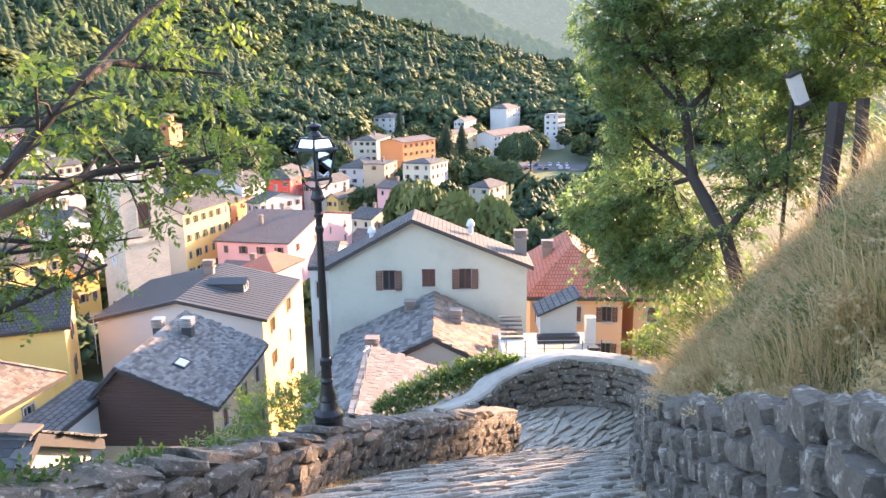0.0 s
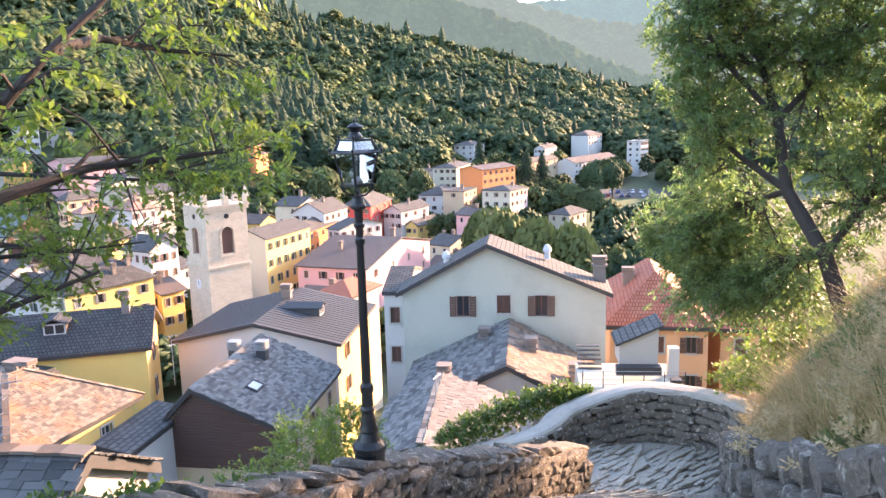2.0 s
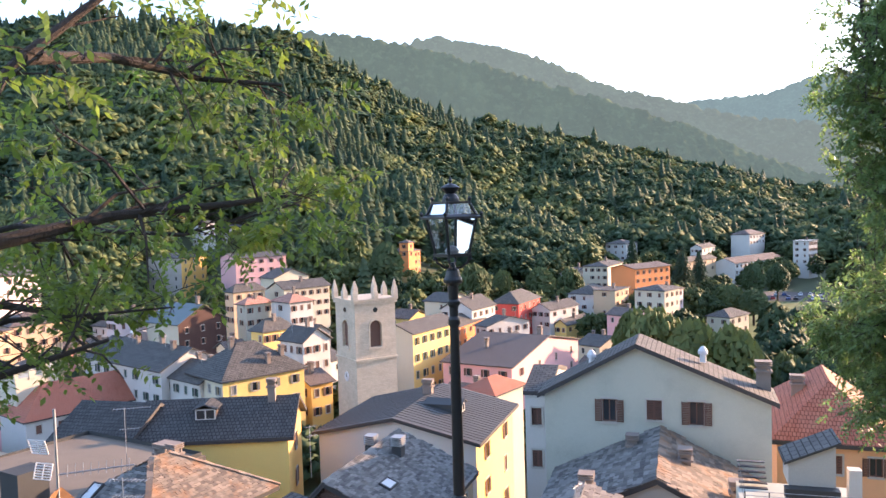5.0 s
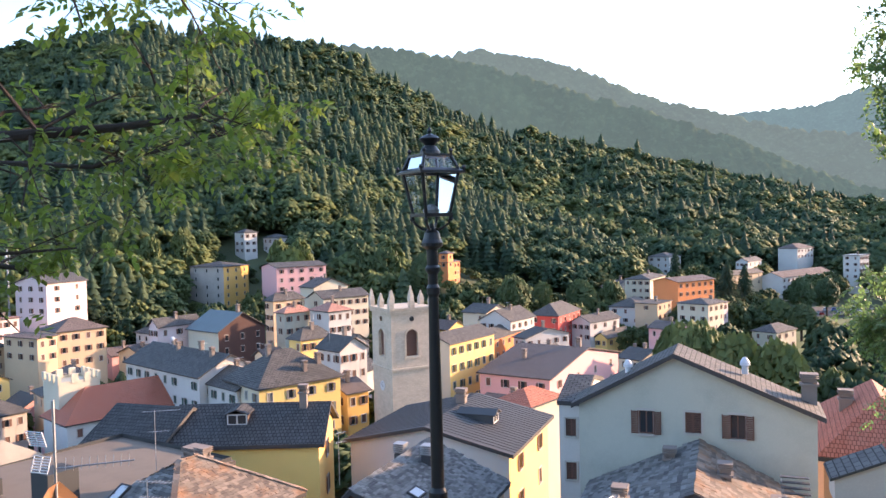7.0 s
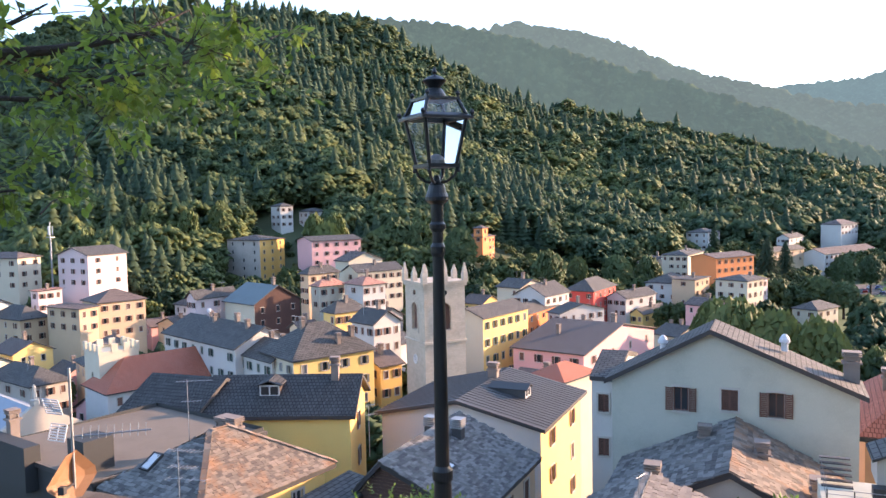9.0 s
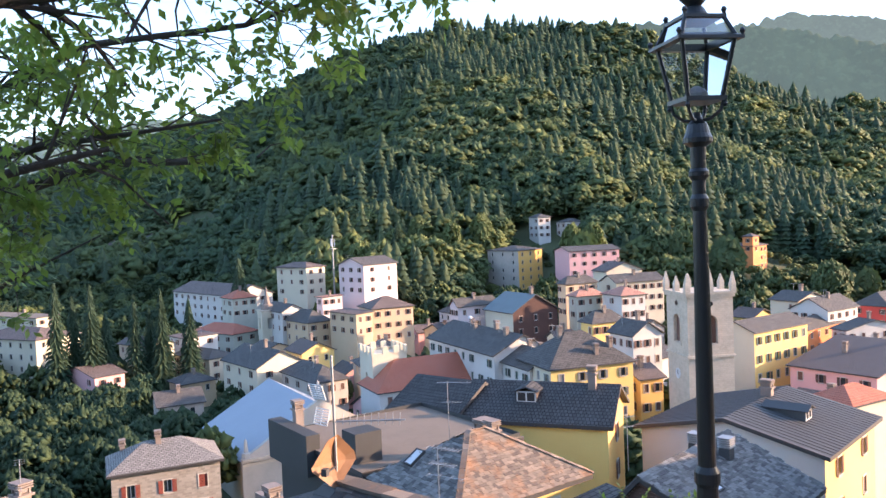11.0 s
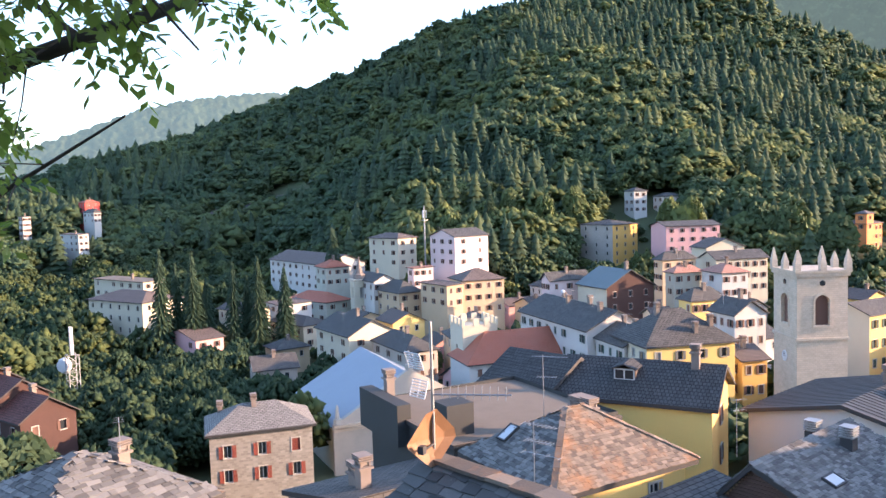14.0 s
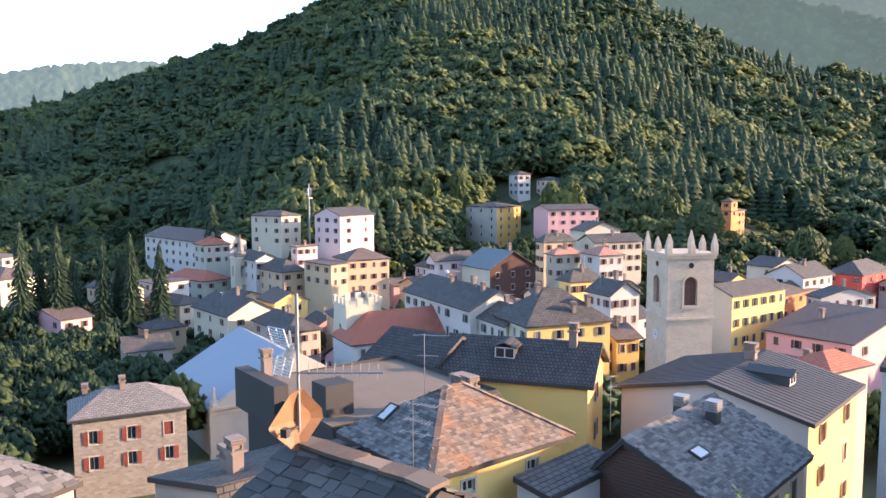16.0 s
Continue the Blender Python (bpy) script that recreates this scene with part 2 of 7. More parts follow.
def frame_bm(w, h, t=0.12, d=0.06):
    bm = bmesh.new()
    box(bm, -w / 2 - t, -w / 2, -d, 0.04, -t, h + t)
    box(bm, w / 2, w / 2 + t, -d, 0.04, -t, h + t)
    box(bm, -w / 2, w / 2, -d, 0.04, h, h + t)
    box(bm, -w / 2 - 0.05, w / 2 + 0.05, -d - 0.06, 0.04, -t, 0)
    return bm


def pane_bm(w, h):
    bm = bmesh.new()
    box(bm, -w / 2, w / 2, 0.16, 0.2, 0, h)
    return bm


def sash_bm(w, h):
    bm = bmesh.new()
    for a, b in ((-w / 2, -w / 2 + 0.07), (-0.035, 0.035), (w / 2 - 0.07, w / 2)):
        box(bm, a, b, 0.1, 0.155, 0, h)
    for a, b in ((0, 0.07), (h - 0.07, h)):
        box(bm, -w / 2 + 0.07, -0.035, 0.1, 0.15, a, b)
        box(bm, 0.035, w / 2 - 0.07, 0.1, 0.15, a, b)
    return bm


def shutter_bm(w, h, slats):
    bm = bmesh.new()
    if not slats:
        box(bm, 0, w, -0.03, 0.015, 0, h)
        return bm
    for a, b in ((0, 0.06), (w - 0.06, w)):
        box(bm, a, b, -0.03, 0.015, 0, h)
    k = int(h / 0.11)
    for i in range(k):
        z = 0.02 + i * (h - 0.04) / k
        box(bm, 0.06, w - 0.06, -0.02, 0.005, z, z + 0.08)
    return bm


def window(parent, m, w, h, shutters, near, style):
    """One window: stone surround, sash, pane and a pair of shutters that are open, closed or absent."""
    ob = part("window", shared(("window", w, h), lambda: frame_bm(w, h), TRIM), None, parent)
    ob.matrix_basis = m
    part("pane", shared(("pane", w, h), lambda: pane_bm(w, h), GLASS), None, ob)
    if near:
        part("sash", shared(("sash", w, h), lambda: sash_bm(w, h), STUCCO["white"] if style != "brown" else SHUTTER["brown"]), None, ob)
    if shutters and style:
        me = shared(("shutter", w, h, near, style), lambda: shutter_bm(w / 2, h, near), SHUTTER[style])
        for side in (-1, 1):
            s = part("shutter", me, None, ob)
            if shutters == "closed":
                s.matrix_basis = pose(-w / 2 if side < 0 else 0, 0.06, 0)
            elif shutters == "ajar":
                s.matrix_basis = pose(-w - 0.02, -0.07, 0) if side < 0 else pose(w / 2 + 0.02, -0.07, 0)
            else:
                s.matrix_basis = pose(-w - 0.02 if side < 0 else w / 2 + 0.02, -0.07, 0)
    return ob


def chimney_bm(w, d, h):
    bm = bmesh.new()
    box(bm, -w / 2, w / 2, -d / 2, d / 2, -1.2, h)
    for sx in (-1, 1):
        for sy in (-1, 1):
            box(bm, sx * w / 2 - (0.1 if sx > 0 else 0), sx * w / 2 + (0.1 if sx < 0 else 0), sy * d / 2 - (0.1 if sy > 0 else 0), sy * d / 2 + (0.1 if sy < 0 else 0), h, h + 0.28)
    box(bm, -w / 2 - 0.12, w / 2 + 0.12, -d / 2 - 0.12, d / 2 + 0.12, h - 0.14, h - 0.02)
    return bm


def cap_bm(w, d, h):
    bm = bmesh.new()
    for i in range(3):
        box(bm, -w / 2 - 0.1, w / 2 + 0.1, -d / 2 - 0.1, d / 2 + 0.1, h + 0.28 + i * 0.12, h + 0.34 + i * 0.12)
    box(bm, -w / 2 + 0.06, w / 2 - 0.06, -d / 2 + 0.06, d / 2 - 0.06, h + 0.05, h + 0.56)
    return bm


rng = random.Random(7)


def chimney(parent, p, w=0.7, d=0.6, h=1.0, mat=None):
    ob = part("chimney", shared(("chimney", w, d, h, (mat or CHIM).name), lambda: chimney_bm(w, d, h), mat or CHIM), None, parent)
    ob.matrix_basis = pose(*p)
    part("chimney_cap", shared(("chimney_cap", w, d, h), lambda: cap_bm(w, d, h), CHIM), None, ob)
    return ob


def roof_planes(kind, x0, x1, y0, y1, ze, rise, off=0.5):
    """Corner lists of the roof planes over a rectangle; off: where the ridge lies across the house."""
    zr = ze + rise
    if kind == "gx":
        ym = y0 + (y1 - y0) * off
        return [[(x0, y0, ze), (x1, y0, ze), (x1, ym, zr), (x0, ym, zr)], [(x1, y1, ze), (x0, y1, ze), (x0, ym, zr), (x1, ym, zr)]]
    if kind == "gy":
        xm = x0 + (x1 - x0) * off
        return [[(x0, y1, ze), (x0, y0, ze), (xm, y0, zr), (xm, y1, zr)], [(x1, y0, ze), (x1, y1, ze), (xm, y1, zr), (xm, y0, zr)]]
    if kind == "flat":
        return [[(x0, y0, ze), (x1, y0, ze), (x1, y1, ze + rise), (x0, y1, ze + rise)]]
    if kind == "shedx":
        return [[(x1, y0, ze), (x1, y1, ze), (x0, y1, zr), (x0, y0, zr)]]
    k = min(x1 - x0, y1 - y0) / 2
    a, b = (x0 + k, (y0 + y1) / 2, zr), (x1 - k, (y0 + y1) / 2, zr)
    if y1 - y0 > x1 - x0:
        a, b = ((x0 + x1) / 2, y0 + k, zr), ((x0 + x1) / 2, y1 - k, zr)
        return [[(x0, y0, ze), (x1, y0, ze), a], [(x1, y0, ze), (x1, y1, ze), b, a], [(x1, y1, ze), (x0, y1, ze), b], [(x0, y1, ze), (x0, y0, ze), a, b]]
    return [[(x0, y0, ze), (x1, y0, ze), b, a], [(x1, y0, ze), (x1, y1, ze), b], [(x1, y1, ze), (x0, y1, ze), a, b], [(x0, y1, ze), (x0, y0, ze), a]]


def house(x, y, ze, yaw, wl, wr, h, wall, roof, kind="hip", rise=2.5, over=0.5, front=(0, 0), side=(0, 0), style="brown",
          label="", chimneys=(), off=0.5, near=False, name="house", first=0.9, storey=3.0, win=(0.8, 1.25), side_wall=None, thick=0.18, dishes=0, extra=()):
    """A house whose corner next to the viewer stands at x, y, with its eave at ze: wl along its front, wr along its side."""
    ob = tagged(new(name), label or "house", "house", "village houses")
    ob.matrix_basis = pose(x, y, ze - h, 0, 0, yaw)
    x0, x1, y0, y1 = -wl + over, -over, over, max(wr - over, over + 2)
    w, wh = win
    holes = []
    for face, (cols, rows) in (("f", front), ("s", side)):
        width = (x1 - x0) if face == "f" else (y1 - y0)
        hs = []
        for r in range(rows):
            z = h - first - wh - r * storey
            if z < 0.3:
                break
            for c in range(cols):
                s = width * (c + 0.5) / cols
                if face == "f" and rng.random() < 0.06:
                    continue
                hs.append((s - w / 2, s + w / 2, z, z + wh))
        hs += [(s - ww / 2, s + ww / 2, h - top - hh, h - top) for fc, s, top, ww, hh, _ in extra if fc == face]
        holes.append(hs)
    bm, bm2 = bmesh.new(), bmesh.new()
    facade(bm, (x0, y0, 0), (1, 0, 0), x1 - x0, 0, h, holes[0])
    sb = bm2 if side_wall else bm
    facade(sb, (x1, y0, 0), (0, 1, 0), y1 - y0, 0, h, holes[1])
    facade(bm, (x1, y1, 0), (-1, 0, 0), x1 - x0, 0, h, [])
    facade(bm, (x0, y1, 0), (0, -1, 0), y1 - y0, 0, h, [])
    planes = roof_planes(kind, -wl, 0, 0, max(wr, 2 * over + 2), h, rise, off)
    if kind == "gx":
        ym = (y1 + over) * off
        top = h + rise * 0.985 - thick
        for q in ((x0, bm), (x1, sb)):
            q[1].faces.new([q[1].verts.new(v) for v in ((q[0], y0, h), (q[0], y1, h), (q[0], ym, top))])
    elif kind == "gy":
        xm = -wl + wl * off
        top = h + rise * 0.985 - thick
        for q in (y0, y1):
            bm.faces.new([bm.verts.new(v) for v in ((x0, q, h), (x1, q, h), (xm, q, top))])
    part("wall", bm, STUCCO[wall], ob)
    if side_wall:
        part("side_wall", bm2, STUCCO[side_wall], ob, side_wall + " rendered side wall")
    else:
        bm2.free()
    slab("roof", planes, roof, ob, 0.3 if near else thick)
    for (hs, base, ang) in ((holes[0], (x0, y0), 0), (holes[1], (x1, y0), 90)):
        for s0, s1, h0, h1 in hs:
            s = (s0 + s1) / 2
            p = (base[0] + s, base[1], h0) if ang == 0 else (base[0], base[1] + s, h0)
            how = [q[5] for q in extra if abs(q[1] - s) < 0.01 and q[0] == ("f" if ang == 0 else "s")]
            if how:
                window(ob, pose(*p, 0, 0, ang), round(s1 - s0, 2), round(h1 - h0, 2), how[0], near, style)
                continue
            window(ob, pose(*p, 0, 0, ang), w, wh, rng.choice(("open", "open", "closed")) if style else None, near, style)
    for cx, cy in chimneys:
        zc = h + roof_height(kind, cx, cy, wl, max(wr, 2 * over + 2), rise, off)
        chimney(ob, (cx, cy, zc), rng.choice((0.6, 0.7, 0.85)), 0.6, rng.choice((0.7, 0.9, 1.2)))
    for k in range(dishes):
        cx, cy = -wl * rng.uniform(0.15, 0.85), wr * rng.uniform(0.2, 0.8)
        antenna(ob, (cx, cy, h + roof_height(kind, cx, cy, wl, wr, rise, off)), rng.uniform(1.4, 2.4), k % 2)
    return ob


def roof_height(kind, cx, cy, wl, wr, rise, off=0.5):
    if kind == "gx":
        m = wr * off
        return rise * (cy / m if cy < m else (wr - cy) / (wr - m))
    if kind == "gy":
        m, s = wl * off, cx + wl
        return rise * (s / m if s < m else (wl - s) / (wl - m))
    if kind == "flat":
        return rise * cy / wr
    if kind == "shedx":
        return rise * -cx / wl
    k = min(wl, wr) / 2
    return rise * min(1, min(-cx, cx + wl, cy, wr - cy) / k)


def antenna(parent, p, h, dish):
    bm = bmesh.new()
    tube(bm, [(0, 0, -0.3), (0, 0, h)], 0.03, 6)
    if dish:
        d = part("aerial_mast", bm, RAIL, parent)
        b2 = bmesh.new()
        lathe(b2, [(0.02, 0.1), (0.2, 0.07), (0.38, 0.0), (0.39, 0.02), (0.2, 0.1), (0.02, 0.13)], 12)
        q = part("dish", b2, DISH, d)
        q.matrix_basis = pose(0, -0.12, h * 0.7, 60, 0, 20)
    else:
        tube(bm, [(-0.7, 0, h), (0.9, 0, h)], 0.02, 5)
        for i in range(8):
            tube(bm, [(-0.65 + i * 0.2, -0.35, h), (-0.65 + i * 0.2, 0.35, h)], 0.012, 4)
        d = part("aerial", bm, RAIL, parent)
    d.matrix_basis = pose(*p, 0, 0, rng.uniform(0, 90))
    return d


# ---- ground ----
def path_z(y):
    return float(np.interp(y, [-30, 8, 12, 16.6, 20, 24], [9.9, -4.65, -6.35, -8.5, -8.75, -9.5]))


AZ = [-180, -60, -20, -9, -0.8, 8.7, 14.7, 18.8, 22, 26, 31, 38.8, 42.3, 48.5, 53.4, 59, 66, 76, 100, 180]
EL1 = [10, 6, 0, 0, 1.6, 3.8, 5.0, 6.8, 9.0, 11.4, 12.4, 12.6, 12.1, 10.2, 7.9, 5.9, 3.4, 0.8, 2, 10]
FOOT = [60, 200, 400, 430, 400, 300, 250, 232, 232, 236, 238, 230, 212, 205, 250, 385, 405, 340, 250, 60]


def ground_z(x, y):
    """Height of the ground: the path's slope, the basin of the village and three rows of hills."""
    r, az = math.hypot(x, y), math.degrees(math.atan2(-x, y))
    basin = float(np.interp(r, [0, 40, 70, 100, 130, 200, 450], [-20, -26, -33, -40, -42, -43, -42]))
    if r < 90:
        p = path_z(min(y, 20)) - 0.25 - max(0, y - 21) * 0.75
        right = float(np.interp(y, [0, 4, 8, 12.5, 17.5, 30], [2.1, 2.3, 2.7, 3.7, 5.6, 9]))
        if x < -2.6:
            p -= 1.6 + 0.62 * (-2.6 - x)
        elif x > right:
            p += min(1.1 + 1.3 * (x - right), 5.8 + 0.06 * (x - right)) * float(np.interp(y, [14, 19], [1.0, 0.45]))
        basin = max(basin, p)
    f, e1 = np.interp(az, AZ, FOOT), np.interp(az, AZ, EL1)
    knoll = 6 * math.exp(-((x + 187) ** 2 + (y - 286) ** 2) / 700) + 7 * math.exp(-((x + 103) ** 2 + (y - 297) ** 2) / 500)
    if r <= f:
        return basin
    wob = 24 * noise.noise((x * 0.0045, y * 0.0045, 2)) + 9 * noise.noise((x * 0.012, y * 0.012, 7)) + 3 * noise.noise((x * 0.03, y * 0.03, 5))
    zc = math.tan(radians(e1)) * 800
    if r <= 800:
        s = (r - f) / (800 - f)
        return -41 + (zc + 41) * (0.35 * s + 0.65 * s ** 1.5 if az < 20 else s ** 1.4) + wob * min(1, max(0, 4 * (s - 0.14))) * min(1, 4 * (1.02 - s)) + knoll
    return float(np.interp(r, [800, 1000, 1400, 4200], [zc, zc * 0.4 - 30, -60, -60])) + wob * 0.8


def make_ground():
    rs = [0.0, 2, 4, 6, 8, 10, 12.5, 15, 17.5, 20, 23, 26, 30, 35, 42, 50, 60, 72, 86, 100, 120, 145, 175, 205, 230, 260, 300, 350, 400, 460, 530, 610, 700, 800, 900, 1000, 1150, 1350, 1550, 1750, 2000, 2200, 2600, 3200, 4200]
    azs = [-180 + 4 * k for k in range(41)] + [-18 + 1.25 * k for k in range(81)] + [84 + 4 * k for k in range(24)]
    vs, fs, n = [], [], len(azs)
    for r in rs:
        for a in azs:
            x, y = -math.sin(radians(a)) * r, math.cos(radians(a)) * r
            vs.append((x, y, ground_z(x, y)))
    for i in range(len(rs) - 1):
        for j in range(n):
            fs.append((i * n + j, i * n + (j + 1) % n, (i + 1) * n + (j + 1) % n, (i + 1) * n + j))
    me = bpy.data.meshes.new("ground")
    me.from_pydata(vs, [], fs)
    me.update()
    me.shade_smooth()
    return me


MEADOW = plain("meadow_and_forest_floor", (0.07, 0.085, 0.035), 0.95, 0.5, 0.15, 8, bump=0.5)
tagged(part("ground", make_ground(), MEADOW), "grassy valley floor and wooded hillsides", "ground", kind="structure")



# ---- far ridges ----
def ridge_mat(name, green, haze_glow):
    """Canopy of a far slope, with the evening haze painted on as a faint glow."""
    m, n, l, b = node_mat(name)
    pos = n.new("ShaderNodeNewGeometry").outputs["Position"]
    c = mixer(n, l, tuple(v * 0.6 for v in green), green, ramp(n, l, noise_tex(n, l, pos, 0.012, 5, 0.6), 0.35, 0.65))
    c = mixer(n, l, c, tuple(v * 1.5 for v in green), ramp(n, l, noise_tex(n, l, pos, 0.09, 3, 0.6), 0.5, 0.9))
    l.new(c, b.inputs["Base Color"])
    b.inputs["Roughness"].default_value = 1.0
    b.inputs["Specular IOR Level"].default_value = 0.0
    # Haze is put into the emission; the canopy itself gives no light.
    b.inputs["Emission Color"].default_value, b.inputs["Emission Strength"].default_value = (*haze_glow, 1), 1.0
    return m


def far_ridge(label, r0, r1, az, el, step, crown, seed, material):
    """A wooded ridge: a slope that rises from r0 to its crest at r1, covered in tree crowns."""
    azs = np.arange(az[0], az[-1], math.degrees(step / r1))
    rs = np.arange(r0, r1 + crown * 3, step * 1.4)
    vs, n = [], len(azs)
    for r in rs:
        k = min(1, (r - r0) / (r1 - r0))
        for a in azs:
            x, y = -math.sin(radians(a)) * r, math.cos(radians(a)) * r
            zc = math.tan(radians(float(np.interp(a, az, el)))) * r1 - crown * 0.8
            d = noise.voronoi((x / crown, y / crown, seed))[0][0]
            fold = noise.noise((x * 0.004, y * 0.004, seed)) * 38 + noise.noise((x * 0.011, y * 0.011, seed + 3)) * 14
            vs.append((x, y, -70 + (zc + 70) * k ** 1.15 + fold * k * (1 - k) * 2.6 + crown * 0.9 * (1 - min(1, d * d * 1.6)) + noise.noise((x * 0.05, y * 0.05, seed)) * crown * 0.3 - max(0, r - r1) * 0.8))
    fs = [(i * n + j, i * n + j + 1, (i + 1) * n + j + 1, (i + 1) * n + j) for i in range(len(rs) - 1) for j in range(n - 1)]
    me = bpy.data.meshes.new("backdrop")
    me.from_pydata(vs, [], fs)
    me.update()
    me.shade_smooth()
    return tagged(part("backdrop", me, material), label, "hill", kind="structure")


far_ridge("wooded green ridge with evening haze put in as glow", 1000, 1250, [-24, -9.6, -4.5, -0.8, 4.7, 10.6, 15.4, 20.7, 25, 30, 36, 45, 60], [0, 1.6, 3.6, 5.6, 7.7, 9.6, 11.2, 12.4, 13.0, 13.0, 12, 9, 2], 3.4, 10, 3, ridge_mat("haze_glow_wood", (0.06, 0.075, 0.035), (0.026, 0.032, 0.030)))
far_ridge("distant grey green ridge with a pale haze glow", 1400, 1800, [-24, -9.6, -4.4, -0.9, 2.8, 5.1, 8.6, 12.6, 16, 18, 24, 35, 50], [4, 5.1, 5.9, 7.0, 8.1, 8.8, 10.6, 11.8, 12.5, 12.4, 11.5, 8, 3], 6, 14, 7, ridge_mat("pale_haze_glow_wood", (0.06, 0.075, 0.04), (0.042, 0.048, 0.044)))
far_ridge("horizon ridge with a pale blue haze glow", 2200, 2800, [-30, -11.8, -9, -7.7, -6.1, -1.2, 4, 15, 45, 52, 59, 61.8, 65.2, 68.4, 72, 76, 86], [9, 8.3, 8.2, 7.8, 7.3, 7.1, 6.5, 4, 5, 7, 7.6, 7.5, 7.1, 6.4, 5, 3.6, 1.5], 7, 11, 11, ridge_mat("blue_haze_glow_wood", (0.06, 0.08, 0.045), (0.042, 0.055, 0.056)))

# ---- houses ----
HOMES, EAVE_Z = [], []
_house = house


def home(x, y, ze, yaw, wl, wr, h, *a, **k):
    """A house that reaches down to the ground under it."""
    HOMES.append((x, y, yaw, wl, wr))
    EAVE_Z.append(ze)
    c, s = math.cos(radians(yaw)), math.sin(radians(yaw))
    low = min(ground_z(x + c * u - s * v, y + s * u + c * v) for u in (0, -wl) for v in (0, wr))
    return _house(x, y, ze, yaw, wl, wr, max(h, ze - low + 0.4), *a, **k)


home(-14.4, 61.0, -19.1, -2, 14.8, 13.1, 10, "white", METAL_DARK, "gy", 1.65, near=True, side=(2, 3), side_wall="yellow", label="white and yellow house with dark standing seam roof", chimneys=((-7.5, 9),))
home(-28.2, 56.6, -18.0, 20, 12.5, 9, 8.5, "lemon", TILE_DARK, "gx", 2.3, near=True, front=(2, 2), side=(1, 2), side_wall="ochre", label="lemon yellow house with dark tiled roof", chimneys=((-2.2, 4),))
home(-24.2, 33.7, -16.7, -12, 8.5, 9.8, 8.5, "yellow", SLATE_BROWN, "hip", 2.6, near=True, side=(2, 2), win=(0.8, 0.6), style=None, label="yellow house with pyramid roof of lichened stone slabs", chimneys=((-7.5, 8.8),))
home(-91.8, 93.5, -30.2, -24, 10.6, 23.1, 8, "white", TILE_RED, "hip", 4.4, side=(6, 2), label="white house with red clay tile hip roof")
home(-63.0, 100.7, -24.8, -30, 12, 15, 12, "cream", SLATE_DARK, "hip", 4.5, front=(4, 3), side=(4, 3), style="grey", label="cream house with dark slate hip roof", chimneys=((-2, 9), (-3, 12), (-6, 5)), side_wall="yellow")
home(-77.1, 105.7, -24.7, -23, 26, 12, 9, "white", SLATE_DARK, "gx", 3, front=(8, 2), style="green", label="long white terrace with dark slate roof", chimneys=((-4, 5), (-9, 6), (-15, 5), (-20, 7)), dishes=3)
home(-68.5, 103.3, -25.8, -25, 12, 9, 9, "white", SLATE, "gx", 2.4, front=(4, 2), style="green", label="white terrace house with slate roof", chimneys=((-3, 4), (-8, 5)), dishes=1)
home(-169.1, 242.9, -14.9, -5, 16.6, 15, 16, "stone", SLATE_DARK, "hip", 1.6, front=(3, 5), side=(3, 5), style=None, side_wall="ochre", label="five storey grey and ochre apartment block")
home(-143.2, 236.0, -14.9, -35, 14, 19.8, 12, "pink", SLATE_DARK, "gy", 1.5, side=(5, 3), label="pink block with low slate roof")
home(-185.2, 280.3, -2.9, -25, 8.5, 7, 12, "white", SLATE_DARK, "hip", 1.5, front=(2, 3), side=(2, 3), label="white villa with a small tower")
home(-178.5, 291, -5.4, -25, 8, 10, 10, "white", SLATE_DARK, "hip", 1.5, front=(2, 3), side=(3, 3), label="white villa wing with slate roof")
home(-99.7, 290.5, -16.3, -5, 9.7, 12.7, 12, "orange", TILE_BROWN, "hip", 1.5, front=(3, 3), side=(4, 3), label="orange rendered villa among trees")
home(-99.5, 290.2, -12.8, -5, 4.8, 6, 8, "orange", TILE_BROWN, "hip", 1.0, front=(1, 2), side=(1, 2), label="square corner tower of the orange villa")
home(-106.8, 152.2, -24.7, -20, 13.2, 14, 10, "cream", METAL_GREEN, "gx", 4, side=(3, 2), side_wall="brown", label="chalet with green grey sheet roof and boarded gable", chimneys=((-2, 7),))
home(-168.9, 163.8, -14.7, -5, 13.2, 13.9, 14, "pale_pink", SLATE_DARK, "gy", 2.2, front=(3, 3), side=(2, 3), label="tall pale pink house with dark gable roof", dishes=1)
home(-187.6, 157.6, -15.1, 5, 14.2, 9, 12, "cream", TILE_BROWN, "hip", 1.5, front=(3, 3), side=(2, 3), label="cream house with brown tiled roof and balconies")
home(-145.9, 144.4, -24.5, -23, 11.2, 12.5, 10, "tan", TILE_BROWN, "hip", 2.6, front=(3, 3), side=(4, 3), label="tan house with brown hip roof")
home(-145.0, 138.1, -25.0, -8, 13.2, 6, 10, "tan", TILE_BROWN, "flat", 0.2, front=(3, 2), side=(2, 2), label="tan flat roofed house")
home(-160.7, 135.2, -27.8, -10, 13.5, 8, 10, "tan", SLATE_DARK, "hip", 2.9, front=(3, 3), side=(2, 3), label="tan house with slate hip roof")
home(-201.9, 83.6, -27.8, 15, 24.2, 13.6, 14, "cream", TILE_BROWN, "hip", 2.3, front=(6, 4), side=(3, 4), style=None, label="large pale yellow four storey building")
home(-174.3, 84.8, -34.5, 0, 18.2, 8, 8, "pink", TILE_BROWN, "gy", 1.6, front=(3, 2), side=(2, 2), label="small pink house with brown roof")
